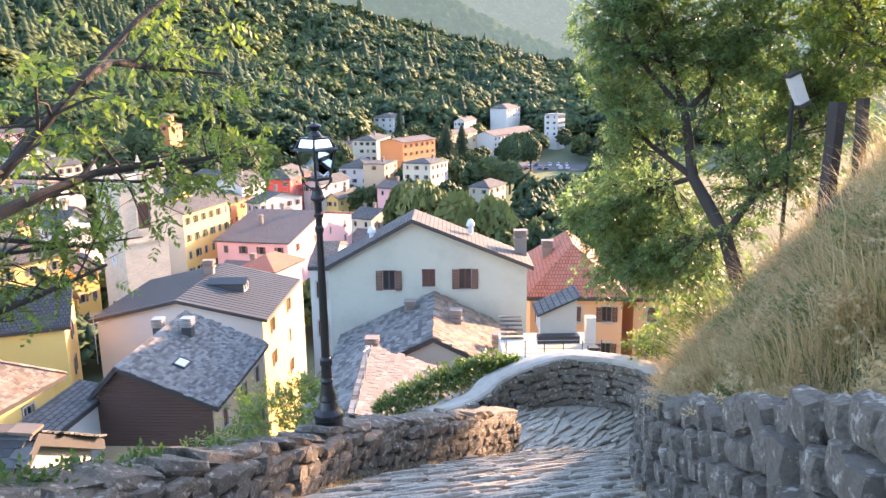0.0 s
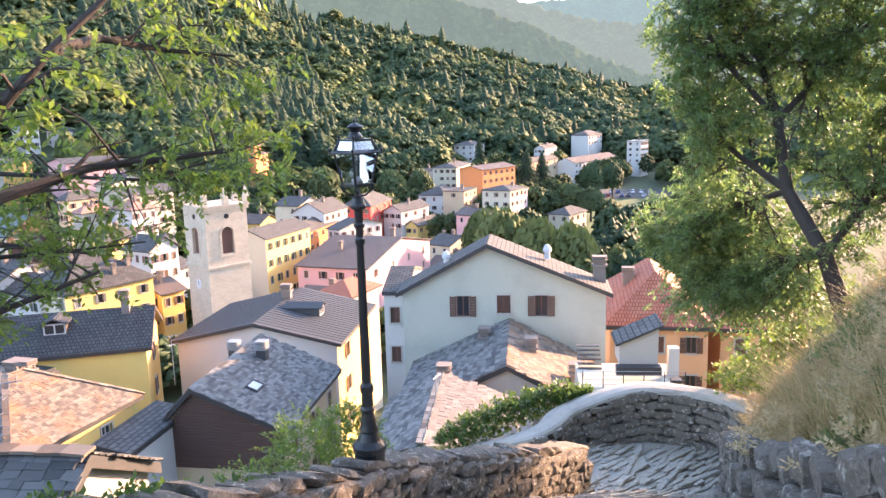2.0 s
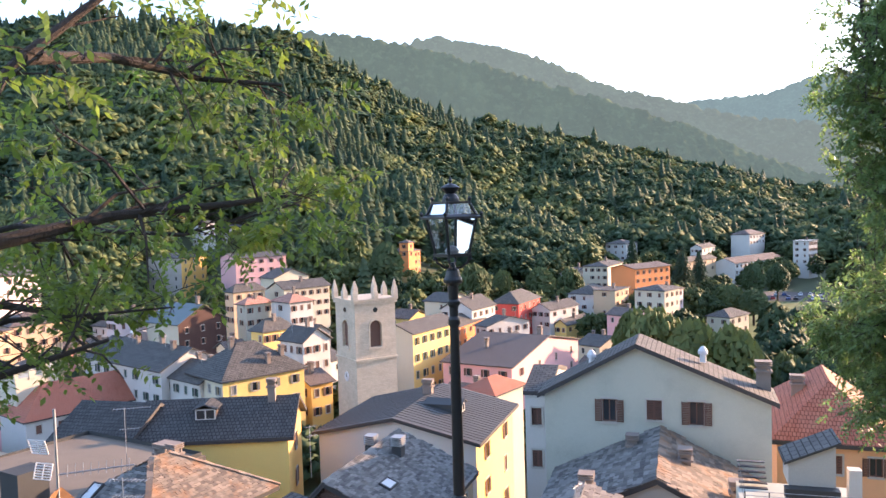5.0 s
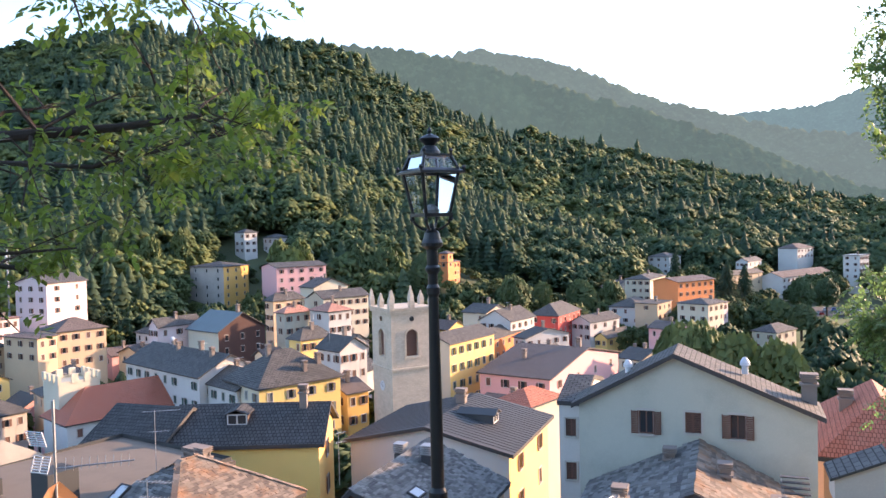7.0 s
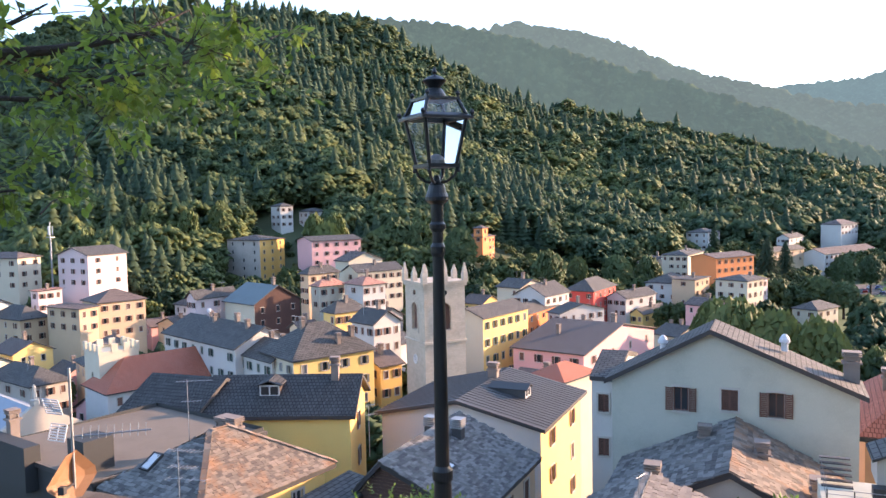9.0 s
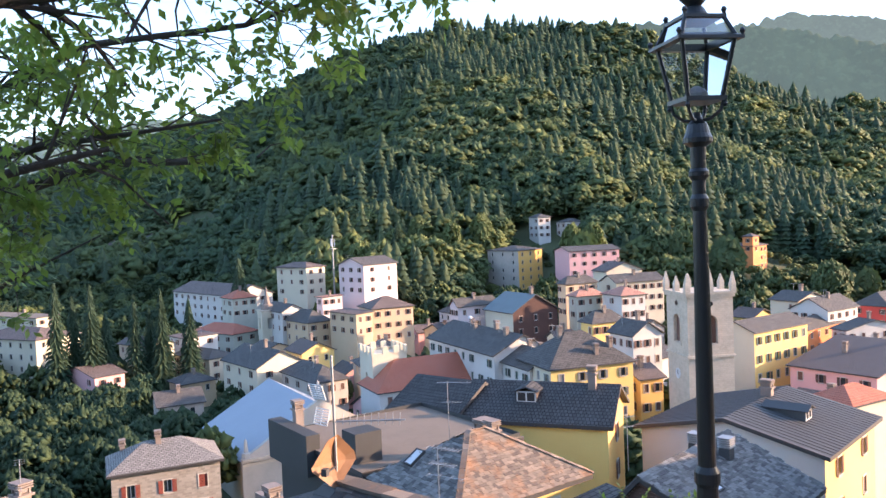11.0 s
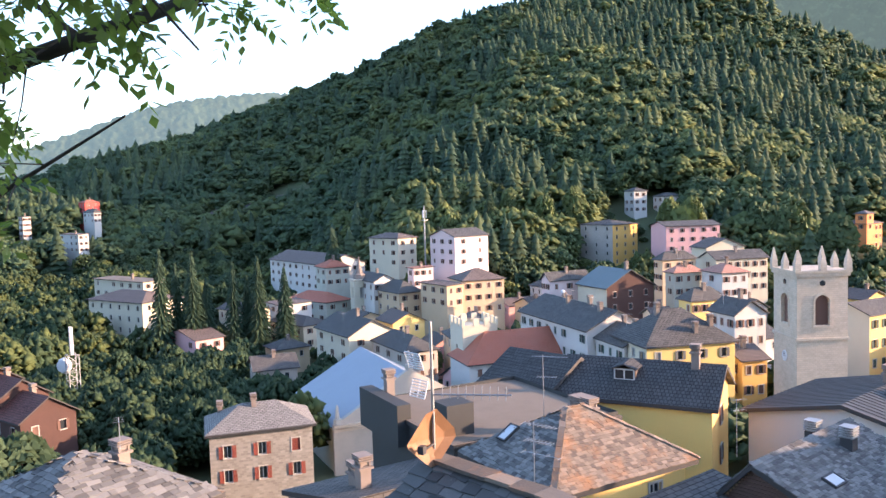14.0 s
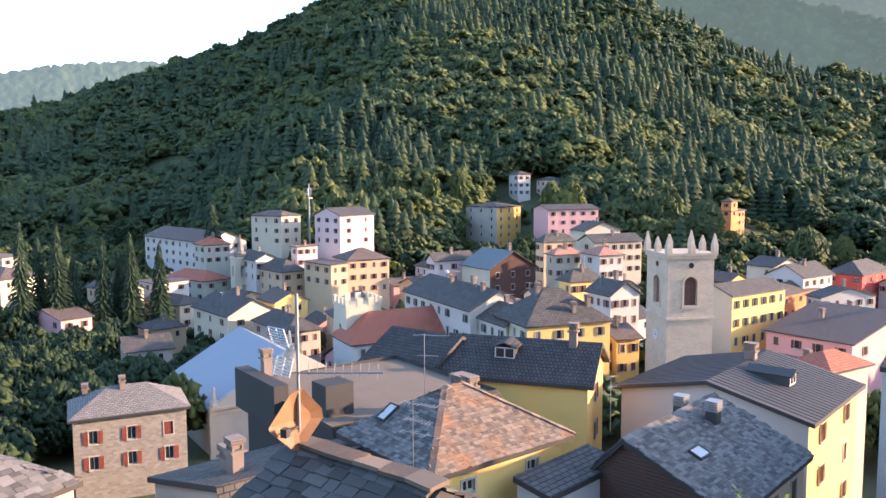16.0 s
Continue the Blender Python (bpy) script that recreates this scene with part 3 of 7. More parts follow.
home(-182.2, 102.6, -30.8, 5, 14.4, 8, 10, "cream", SLATE, "gx", 1.8, front=(4, 3), side=(2, 3), label="cream house with dormers in the slate roof")
home(-188.5, 131.1, -32.1, 5, 19.4, 10, 9, "grey", TILE_RED, "hip", 2.4, front=(4, 2), side=(2, 2), label="grey house with red tile roof")
home(-217.5, 150.6, -24.3, -6, 45, 16, 14, "white", TILE_BROWN, "gx", 3.2, front=(9, 3), side=(2, 3), label="long white hall with tan tiled roof")
home(-171.0, 112.1, -34.5, 2, 17.3, 9, 7, "cream", SLATE, "hip", 1.8, front=(4, 2), side=(2, 2), label="low cream house with slate roof")
home(-87.5, 46.0, -29.9, -25, 9, 13.2, 9, "fieldstone", SLATE_PALE, "hip", 2.4, side=(3, 2), win=(1.0, 1.55), style="red", label="fieldstone house with red shutters", near=True, chimneys=((-4, 6), (-7, 2)), first=1.6)
home(-25.8, 128.8, -27.1, -14, 14.3, 31.5, 9, "pink", TILE_BROWN, "gx", 3.0, front=(4, 2), side=(4, 2), label="pink house with brown tiled roof", chimneys=((-9, 8), (-3, 18)))
home(-20.6, 93.1, -23.2, -19, 6, 7.9, 9, "cream", TILE_RED, "hip", 1.5, front=(2, 2), label="narrow house with red tile roof")
home(-43.8, 131.0, -22.2, -15, 8, 16, 13, "cream", SLATE, "gy", 1.6, side=(6, 4), style="green", label="cream house behind the bell tower", side_wall="yellow")
home(-56.1, 184.9, -31.1, -10, 8, 30, 9, "orange", SLATE, "gy", 2.2, side=(8, 3), label="row of orange terrace houses")
home(-45.3, 234.0, -29.6, -10, 10, 20, 9, "red", SLATE, "hip", 3.2, front=(3, 3), side=(5, 3), label="red rendered house with slate roof")
home(-24.6, 272.4, -30.9, -10, 12.3, 18, 13, "white", SLATE, "hip", 2.7, front=(3, 4), side=(4, 4), label="white four storey house")
home(-14.3, 293.2, -24.0, -35, 12, 22, 12, "orange", TILE_BROWN, "gy", 1.4, side=(6, 3), label="faded orange house with low roof")
home(-3.3, 253.6, -27.7, -25, 11.2, 11.5, 9, "cream", SLATE, "hip", 1.4, front=(3, 3), side=(3, 3), label="cream house with slate roof")
home(15.6, 253.2, -35.8, -30, 8.5, 13.5, 7, "cream", SLATE, "hip", 2.0, front=(2, 2), side=(3, 2), label="cream house with balconies")
home(27.1, 402.7, -30.3, -32, 12, 50, 12, "white", TILE_BROWN, "gy", 2.5, side=(12, 3), label="long white hotel building")
home(39.5, 472.0, -19.2, -30, 12, 20, 9, "white", TILE_BROWN, "hip", 2.5, side=(5, 2), label="white house above the car park")
home(-25.1, 422.8, -21.0, -20, 12.5, 16, 12, "white", SLATE, "hip", 2.0, front=(3, 3), side=(3, 3), label="white house among trees")

home(-75.9, 135.4, -23.1, -25, 5.0, 8.4, 8, "yellow", SLATE, "hip", 2.2, front=(2,2), side=(4,2), label="yellow house with slate hip roof", chimneys=((-2.0, 4.2),), dishes=1)
home(-64.8, 130.1, -24.1, -25, 7.8, 7.3, 8, "white", SLATE_DARK, "gx", 2.4, front=(3,2), side=(3,2), label="white house with dark slate roof and dormers", chimneys=((-3.1, 3.7),), dishes=1)
home(-99.2, 168.1, -22.1, -28, 5.0, 8.5, 9, "grey", TILE_PINK, "hip", 1.6, front=(1,2), side=(3,2), label="grey rendered house with faded clay tile roof", chimneys=((-2.0, 4.2),), dishes=1)
home(-87.7, 168.9, -21.6, -28, 9.0, 7.6, 9, "white", TILE_PINK, "hip", 1.8, front=(1,2), side=(3,2), label="white rendered house with faded clay tile roof", chimneys=((-3.6, 3.8),), dishes=1)
home(-103.0, 194.7, -21.2, -30, 9.0, 16.0, 12, "cream", SLATE_DARK, "gy", 2, front=(1,3), side=(6,3), label="cream rendered house with dark slate roof", chimneys=((-3.6, 8.0),), dishes=1)
home(-114.9, 211.0, -19.6, -30, 9.0, 13.1, 9, "cream", TILE_BROWN, "gx", 2.6, front=(2,2), side=(3,2), label="cream rendered house with brown tile roof", chimneys=((-3.6, 6.5),), dishes=1)
home(-112.0, 183.7, -20.8, -25, 5.0, 11.0, 10, "tan", SLATE, "hip", 2, front=(2,3), side=(3,3), label="tan rendered house with slate roof", chimneys=((-2.0, 5.5),), dishes=1)
home(-81.6, 132.0, -26.1, -25, 5.0, 5.0, 7, "cream", TILE_BROWN, "gy", 1.4, front=(2,1), side=(2,1), label="cream rendered house with brown tile roof", chimneys=((-2.0, 2.5),), dishes=1)
home(-55.7, 114.5, -28.0, -30, 9.0, 5.1, 9, "ochre", TILE_BROWN, "gy", 1.6, front=(2,2), side=(2,2), label="ochre rendered house with brown tile roof", chimneys=((-3.6, 2.6),), dishes=1)
home(-122.7, 151.3, -23.8, -20, 5.0, 12.0, 8, "pale_pink", SLATE_DARK, "gy", 2, front=(2,2), side=(3,2), label="pale pink rendered house with dark slate roof", chimneys=((-2.0, 6.0),), dishes=1)
home(-136.2, 101.3, -31.8, -10, 18.2, 12.2, 9, "cream", SLATE_DARK, "gx", 3.2, front=(3,2), side=(2,2), label="cream rendered house with dark slate roof", chimneys=((-7.3, 6.1),), dishes=1)
home(-117.4, 101.2, -32.7, -15, 17.6, 8.0, 9, "stone", SLATE_DARK, "hip", 2.6, front=(3,2), side=(3,2), label="stone rendered house with dark slate roof", chimneys=((-7.0, 4.0),), dishes=1)
home(-182.4, 112.6, -30.1, -5, 10.6, 10.0, 9, "white", TILE_BROWN, "flat", 0.2, front=(3,3), side=(2,3), label="white rendered house with brown tile roof", chimneys=((-4.2, 5.0),), dishes=1)
home(-172.7, 136.1, -25.7, -15, 14.3, 7.6, 9, "white", SLATE_DARK, "gx", 2, front=(3,2), side=(3,2), label="white rendered house with dark slate roof", chimneys=((-5.7, 3.8),), dishes=1)
home(-173.4, 151.2, -23.1, -15, 5.0, 7.3, 8, "pale_pink", TILE_PINK, "flat", 0.2, front=(1,2), side=(3,2), label="pale pink rendered house with faded clay tile roof", chimneys=((-2.0, 3.6),), dishes=1)
home(-205.1, 142.3, -23.8, -12, 9.7, 8.9, 10, "grey", TILE_RED, "hip", 2.4, front=(2,2), side=(3,2), label="grey rendered house with red tile roof", chimneys=((-3.9, 4.5),), dishes=0)
home(-243.6, 100.3, -26.5, 10, 30.4, 7.8, 10, "cream", METAL_TAN, "flat", 0.2, front=(6,2), side=(2,2), label="cream rendered house with tan sheet roof", chimneys=((-12.1, 3.9),), dishes=0)
for bx, by, bz in ((-124.5, 28.5, -27.2), (-118.0, 30.5, -28.6), (-111.5, 32.0, -30.2)):
    home(bx, by, bz, 12, 13, 8.5, 8, "brown", TILE_MAROON, "gx", 2.8, front=(3, 1), side=(2, 1), label="low dark brown house with maroon tiled roof", chimneys=((-5.0, 4.6),))
home(-478.8, 298.8, 0.6, 0, 24.5, 13.8, 8, "white", TILE_BROWN, "hip", 2, front=(4,2), side=(2,2), label="white rendered house with brown tile roof", chimneys=((-9.8, 6.9),), dishes=0)
home(-480.1, 266.5, -6.4, 0, 10.2, 7.2, 8, "white", SLATE, "hip", 2, front=(3,2), side=(2,2), label="white rendered house with slate roof", chimneys=((-4.1, 3.6),), dishes=0)
home(-485.8, 244.7, -10.6, 0, 16.5, 8.0, 7, "pale_pink", TILE_BROWN, "hip", 2, front=(3,2), side=(2,2), label="pale pink rendered house with brown tile roof", chimneys=((-6.6, 4.0),), dishes=0)
home(-402.1, 131.6, -16.0, 5, 22.9, 5.9, 10, "white", TILE_BROWN, "flat", 0.3, front=(4,3), side=(2,3), label="white rendered house with brown tile roof", chimneys=((-9.2, 3.0),), dishes=0)
home(-456.7, 157.7, -6.0, 5, 14.7, 5.0, 8, "white", SLATE, "hip", 2, front=(3,2), side=(2,2), label="white rendered house with slate roof", chimneys=((-5.9, 2.5),), dishes=0)
home(-496.1, 165.9, -0.1, 5, 9.6, 10.0, 7, "red", TILE_RED, "hip", 2, front=(2,2), side=(2,2), label="small red house on the far slope", chimneys=((-3.8, 5.0),), dishes=0)
home(-466.6, 123.7, -7.0, 0, 9.0, 5.0, 27, "white", SLATE, "flat", 0.2, front=(6,8), side=(3,8), label="tall white apartment tower in the distance", chimneys=((-3.6, 2.5),), dishes=0)
home(-52.8, 206.6, -28.0, -15, 10.7, 14.4, 9, "white", SLATE, "gy", 3, front=(4,2), side=(4,2), label="white rendered house with slate roof", chimneys=((-4.3, 7.2),), dishes=1)
home(-46.9, 197.8, -31.1, -35, 5.6, 16.4, 6, "white", SLATE, "gx", 2, front=(2,1), side=(5,1), label="white rendered house with slate roof", chimneys=((-2.2, 8.2),), dishes=1)
home(-37.1, 240.6, -32.3, -25, 7.7, 17.3, 8, "white", SLATE, "gy", 2, front=(3,2), side=(3,2), label="white rendered house with slate roof", chimneys=((-3.1, 8.7),), dishes=0)
home(-19.3, 267.8, -29.1, -20, 9.0, 12.1, 16, "tan", SLATE, "flat", 0.2, front=(1,4), side=(3,4), label="tan rendered house with slate roof", chimneys=((-3.6, 6.1),), dishes=0)
home(-40.9, 331.0, -28.9, -15, 7.0, 24.2, 9, "white", SLATE, "gx", 2, front=(3,2), side=(2,2), label="white rendered house with slate roof", chimneys=((-2.8, 12.1),), dishes=0)
home(-26.1, 322.5, -25.2, -10, 11.2, 25.3, 12, "cream", SLATE, "hip", 1.6, front=(4,3), side=(2,3), label="cream rendered house with slate roof", chimneys=((-4.5, 12.7),), dishes=0)
home(-2.3, 263.6, -28.8, -25, 9.0, 12.1, 10, "pale_pink", SLATE, "hip", 1.5, front=(1,3), side=(3,3), label="pale pink rendered house with slate roof", chimneys=((-3.6, 6.0),), dishes=0)
home(13.2, 433.4, -24.4, -20, 7.2, 22.3, 9, "white", SLATE, "gy", 2, front=(3,2), side=(3,2), label="white rendered house with slate roof", chimneys=((-2.9, 11.2),), dishes=0)
home(4.5, 383.6, -27.9, -30, 5.0, 29.6, 9, "tan", SLATE, "hip", 2, front=(1,2), side=(4,2), label="tan rendered house with slate roof", chimneys=((-2.0, 14.8),), dishes=0)
home(63.5, 429.0, -21.2, -35, 9.0, 10.0, 16, "white", METAL_GREEN, "flat", 0.2, front=(2,4), side=(6,4), label="white rendered house with green sheet roof", chimneys=((-3.6, 5.0),), dishes=0)
home(-39.3, 189.3, -33.8, -15, 5.0, 9.3, 7, "tan", SLATE, "gy", 1.8, front=(2,2), side=(2,2), label="tan rendered house with slate roof", chimneys=((-2.0, 4.6),), dishes=1)
home(-60.7, 209.6, -26.2, -20, 9.0, 12.2, 8, "cream", SLATE, "gx", 2, front=(2,2), side=(3,2), label="cream rendered house with slate roof", chimneys=((-3.6, 6.1),), dishes=1)
home(-32.2, 241.3, -37.1, -20, 5.0, 16.9, 7, "yellow", SLATE, "gy", 1.8, front=(2,2), side=(3,2), label="yellow rendered house with slate roof", chimneys=((-2.0, 8.5),), dishes=0)
home(-8.1, 56.2, -13.6, 0, 1.9, 9, 12, "white", SLATE, "gx", 1.0, over=0.12, extra=(("f", 0.8, 1.2, 0.7, 1.2, "closed"), ("f", 0.8, 4.2, 0.7, 1.2, "closed")), label="narrow white house beside the grey gable", near=True)

# houses below the path
G = home(6.4, 53.6, -13.2, -1, 15.0, 4.4, 13, "grey", SLATE, "gy", 3.5, off=0.43, near=True, label="large grey rendered gable house with slate roof",
         chimneys=((-0.7, 3.0),), extra=(("f", 4.25, 0.25, 0.9, 1.5, "ajar"), ("f", 7.1, 0.2, 0.95, 1.3, "closed"), ("f", 9.7, 0.2, 0.9, 1.5, "ajar")), over=0.45)
SL = home(-13.0, 41.8, -18.3, -3, 8.0, 10.9, 9, "tan", SLATE_DARK, "gy", 2.4, off=0.28, near=True, side=(3, 2), label="house with grey slate roof and dark boarded gable",
          over=0.35)
home(14.5, 58.5, -17.0, -4, 8.2, 14, 8, "peach", TILE_RED, "hip", 3.4, front=(3, 2), label="peach orange house with red tile roof", chimneys=((-6, 7),), near=True)
home(22.0, 60.5, -17.8, -4, 7, 12, 8, "peach", TILE_RED, "hip", 2.6, front=(2, 2), label="peach orange house end with red tile roof", near=True)
FA = home(5.3, 43.5, -18.0, 0, 12.6, 9.9, 6, "stone", SLATE_BROWN, "gy", 3.1, off=0.53, near=True, over=0.3, label="stone shed with rusty lichened slab roof")
FB = home(0.6, 32.5, -16.2, 0, 7.6, 9.0, 6, "stone", SLATE_BROWN, "gy", 1.5, off=0.37, near=True, over=0.3, label="low shed with pinkish stone slab roof")
NA = home(-8.9, 12.9, -9.1, 0, 3.4, 6, 5, "stone", SLATE_DARK, "gx", 1.6, near=True, over=0.25, label="house with coarse dark stone slab roof")
NL = home(-35.6, 14.0, -17.0, 10, 10, 10, 6, "stone", SLATE_BROWN, "hip", 2.5, near=True, over=0.3, label="house with pale weathered slab roof", chimneys=((-4.4, 7.0),))
GS = home(-31.0, 27.0, -19.0, -10, 9.2, 9.8, 6, "stone", SLATE, "gy", 2.2, off=0.96, near=True, over=0.3, label="house with regular grey slate roof", chimneys=((-4.6, 2.6), (-3.0, 2.2)))
GB = home(-34.5, 37.0, -17.2, -14, 13, 13, 8, "charcoal", METAL_TAN, "flat", -0.3, near=True, over=0.2, label="flat roofed building with weathered membrane and dark metal walls")
WEDGE = home(-20.4, 38.0, -18.0, -5, 2.3, 6.5, 8, "white", SLATE_DARK, "shedx", 0.4, near=True, over=0.15, label="low white annexe beside the yellow house")
CH = home(-83.7, 88.1, -34.2, 71, 23, 22.6, 10, "cream", METAL_BLUE, "gy", 6.5, over=0.4, label="church nave with pale blue sheet roof", off=0.5)


def free_of_homes(x, y, gap):
    for hx, hy, yaw, wl, wr in HOMES:
        c, s = math.cos(radians(yaw)), math.sin(radians(yaw))
        u, v = (x - hx) * c + (y - hy) * s, -(x - hx) * s + (y - hy) * c
        if -wl - gap < u < gap and -gap < v < wr + gap:
            return False
    return math.hypot(x - TOWER_X, y - TOWER_Y) > 10 + gap and math.hypot(x + 96.8, y - 97.4) > 6 + gap


def roof_limit(x, y, spare, wide=3.0):
    """Height that leaves the upper storeys of the houses behind in sight from the path."""
    a, r = math.degrees(math.atan2(-x, y)), math.hypot(x, y)
    top = -20.0 if r < 230 else -14.0
    for (hx, hy, yaw, wl, wr), ze in zip(HOMES, EAVE_Z):
        ha, hr = math.degrees(math.atan2(-hx, hy)), math.hypot(hx, hy)
        half = math.degrees(max(wl, wr) * 0.6 / hr) + math.degrees(wide / r)
        if hr > r and abs(a - ha - 0.2 * half) < half:
            top = min(top, -2.0 + (ze - spare + 2.0) * r / hr)
    return top


TOWER_X, TOWER_Y = -45.4, 109.3
# lower rows of small houses that fill the village between the larger ones
fill = random.Random(29)
rows_built = 0
for k in range(2500):
    fa, fr = fill.uniform(3, 60), fill.uniform(118, 232)
    fx, fy = -math.sin(radians(fa)) * fr, math.cos(radians(fa)) * fr
    wl_, wr_ = fill.uniform(7, 11), fill.uniform(7, 12)
    rise_ = fill.uniform(1.5, 2.4)
    lim = roof_limit(fx, fy, 3.6, 5.0) - rise_
    if rows_built < 30 and lim > ground_z(fx, fy) + 4.2 and all(free_of_homes(fx + p, fy + q, 1.0) for p, q in ((0, 0), (-wl_, 0), (0, wr_), (-wl_, wr_), (-wl_ / 2, wr_ / 2))) and abs(fa - 22.6) > 3.2:
        colour, cover = fill.choice(("cream", "white", "tan", "stone", "yellow", "pink")), fill.choice(((SLATE, "slate"), (SLATE_DARK, "dark slate"), (TILE_BROWN, "brown tile")))
        home(fx, fy, min(lim, ground_z(fx, fy) + 11), fill.choice((-30, -22, -15, -8)), wl_, wr_, 5, colour, cover[0], fill.choice(("gx", "gy", "hip")), rise_, front=(2, 1), side=(2, 1), style=None,
             chimneys=((-wl_ * 0.4, wr_ * 0.5),), label="small " + colour + " village house with " + cover[1] + " roof")
        rows_built += 1
print("rows", rows_built)

# bell tower
TOWER_X, TOWER_Y, TOWER_YAW, TW = -45.4, 109.3, -41, 6.8
STONE_T = masonry("tower_stone", (0.60, 0.50, 0.385), (0.53, 0.44, 0.335), (0.48, 0.41, 0.32))


def bell_tower():
    ob = tagged(new("bell_tower"), "square stone bell tower with pinnacles and arched openings", "bell tower")
    ob.matrix_basis = pose(TOWER_X, TOWER_Y, -36, 0, 0, TOWER_YAW)
    h = 22.0
    bm = bmesh.new()
    facade(bm, (-TW, 0, 0), (1, 0, 0), TW, 0, h, [(TW / 2 - 0.95, TW / 2 + 0.95, 15.0, 19.0)], 0.5)
    facade(bm, (0, 0, 0), (0, 1, 0), TW, 0, h, [(TW / 2 - 0.95, TW / 2 + 0.95, 15.0, 19.0)], 0.5)
    facade(bm, (0, TW, 0), (-1, 0, 0), TW, 0, h, [])
    facade(bm, (-TW, TW, 0), (0, -1, 0), TW, 0, h, [])
    bm.faces.new([bm.verts.new(v) for v in ((-TW, 0, h), (0, 0, h), (0, TW, h), (-TW, TW, h))])
    part("shaft", bm, STONE_T, ob)
    for d, z0, z1 in ((0.2, 13.0, 13.35), (0.25, h - 0.5, h), (0.4, h, h + 0.3)):
        part("cornice", boxed(-TW - d, d, -d, TW + d, z0, z1), STONE_T, ob)
    for m in (pose(-TW / 2, 0, 0), pose(0, TW / 2, 0, 0, 0, 90)):
        for s in (-1, 1):
            b = bmesh.new()
            arc = [(s * 0.951 * math.cos(k * math.pi / 16), 18.05 + 0.951 * math.sin(k * math.pi / 16)) for k in range(9)] + [(s * 0.951, 19.02)]
            f0, f1 = [b.verts.new((x, -0.004, z)) for x, z in arc], [b.verts.new((x, 0.45, z)) for x, z in arc]
            b.faces.new(f0)
            b.faces.new(f1[::-1])
            for k in range(10):
                b.faces.new((f0[k], f0[(k + 1) % 10], f1[(k + 1) % 10], f1[k]))
            part("arch_spandrel", b, STONE_T, ob).matrix_basis = m
        b = bmesh.new()
        for k in range(16):
            a0, a1 = k * math.pi / 16, (k + 1) * math.pi / 16
            vs = [b.verts.new((r * math.cos(a), y, 18.05 + r * math.sin(a))) for a in (a0, a1) for r in (0.97, 1.25) for y in (-0.09, 0.02)]
            for q in ((0, 2, 6, 4), (0, 4, 5, 1), (2, 3, 7, 6)):
                b.faces.new([vs[i] for i in q])
        for s in (-1, 1):
            box(b, min(s * 0.97, s * 1.25), max(s * 0.97, s * 1.25), -0.09, 0.02, 14.9, 18.05)
        box(b, -1.35, 1.35, -0.16, 0.02, 14.6, 14.9)
        part("arch_surround", b, STONE_T, ob).matrix_basis = m
        b = bmesh.new()
        lathe(b, [(0.38, -0.05), (0.38, 0.06), (0.3, 0.07), (0.3, 0.02)], 16)
        part("oculus", b, GLASS, ob).matrix_basis = m @ pose(0, -0.02, 20.6, 90)
    b = bmesh.new()
    lathe(b, [(0.75, -0.05), (0.75, 0.08), (0.66, 0.1), (0.66, 0.05)], 20)
    part("clock_face", b, DISH, ob, "pale round clock face").matrix_basis = pose(-TW / 2, -0.02, 10.4, 90)
    b = bmesh.new()
    box(b, -0.04, 0.04, -0.16, -0.12, 10.4, 10.95)
    box(b, 0, 0.35, -0.16, -0.12, 10.36, 10.44)
    part("clock_hand", b, IRON, ob).matrix_basis = pose(-TW / 2, 0, 0)
    for i in range(3):
        for j in range(3):
            if i == 1 and j == 1:
                continue
            b = bmesh.new()
            x, y = -TW + i * TW / 2, j * TW / 2
            hh = 3.0 if (i != 1 and j != 1) else 2.5
            box(b, x - 0.38, x + 0.38, y - 0.38, y + 0.38, h + 0.3, h + 1.3)
            base = [b.verts.new((x + sx * 0.38, y + sy * 0.38, h + 1.3)) for sx, sy in ((-1, -1), (1, -1), (1, 1), (-1, 1))]
            tip = [b.verts.new((x + sx * 0.07, y + sy * 0.07, h + hh)) for sx, sy in ((-1, -1), (1, -1), (1, 1), (-1, 1))]
            for k in range(4):
                b.faces.new((base[k], base[(k + 1) % 4], tip[(k + 1) % 4], tip[k]))
            b.faces.new(tip)
            part("pinnacle", b, STONE_T, ob)
    for m in (pose(-TW / 2, 0.4, 15), pose(-0.4, TW / 2, 15, 0, 0, 90)):
        b = bmesh.new()
        box(b, -0.95, 0.95, 0, 0.05, 0, 4)
        o = part("belfry_louvre", b, SHUTTER["brown"], ob)
        o.matrix_basis = m
    return ob


bell_tower()


# ---- woods ----
def foliage(name, a, b, through_=0.3, rough=0.7):
    m, n, l, bs = node_mat(name)
    at_ = n.new("ShaderNodeAttribute")
    at_.attribute_name = "tint"
    isl = n.new("ShaderNodeNewGeometry").outputs["Random Per Island"]
    c = mixer(n, l, a, b, at_.outputs["Fac"])
    c = mixer(n, l, c, tuple(v * 0.7 for v in a), ramp(n, l, isl, 0.3, 2.2))
    l.new(c, bs.inputs["Base Color"])
    bs.inputs["Roughness"].default_value = rough
    bs.inputs["Specular IOR Level"].default_value = 0.2
    tr, mx = n.new("ShaderNodeBsdfTranslucent"), n.new("ShaderNodeMixShader")
    l.new(mixer(n, l, a, tuple(v * 1.5 for v in b), at_.outputs["Fac"]), tr.inputs["Color"])
    mx.inputs[0].default_value = through_
    l.new(bs.outputs[0], mx.inputs[1])
    l.new(tr.outputs[0], mx.inputs[2])
    l.new(mx.outputs[0], n["Material Output"].inputs["Surface"])
    return m


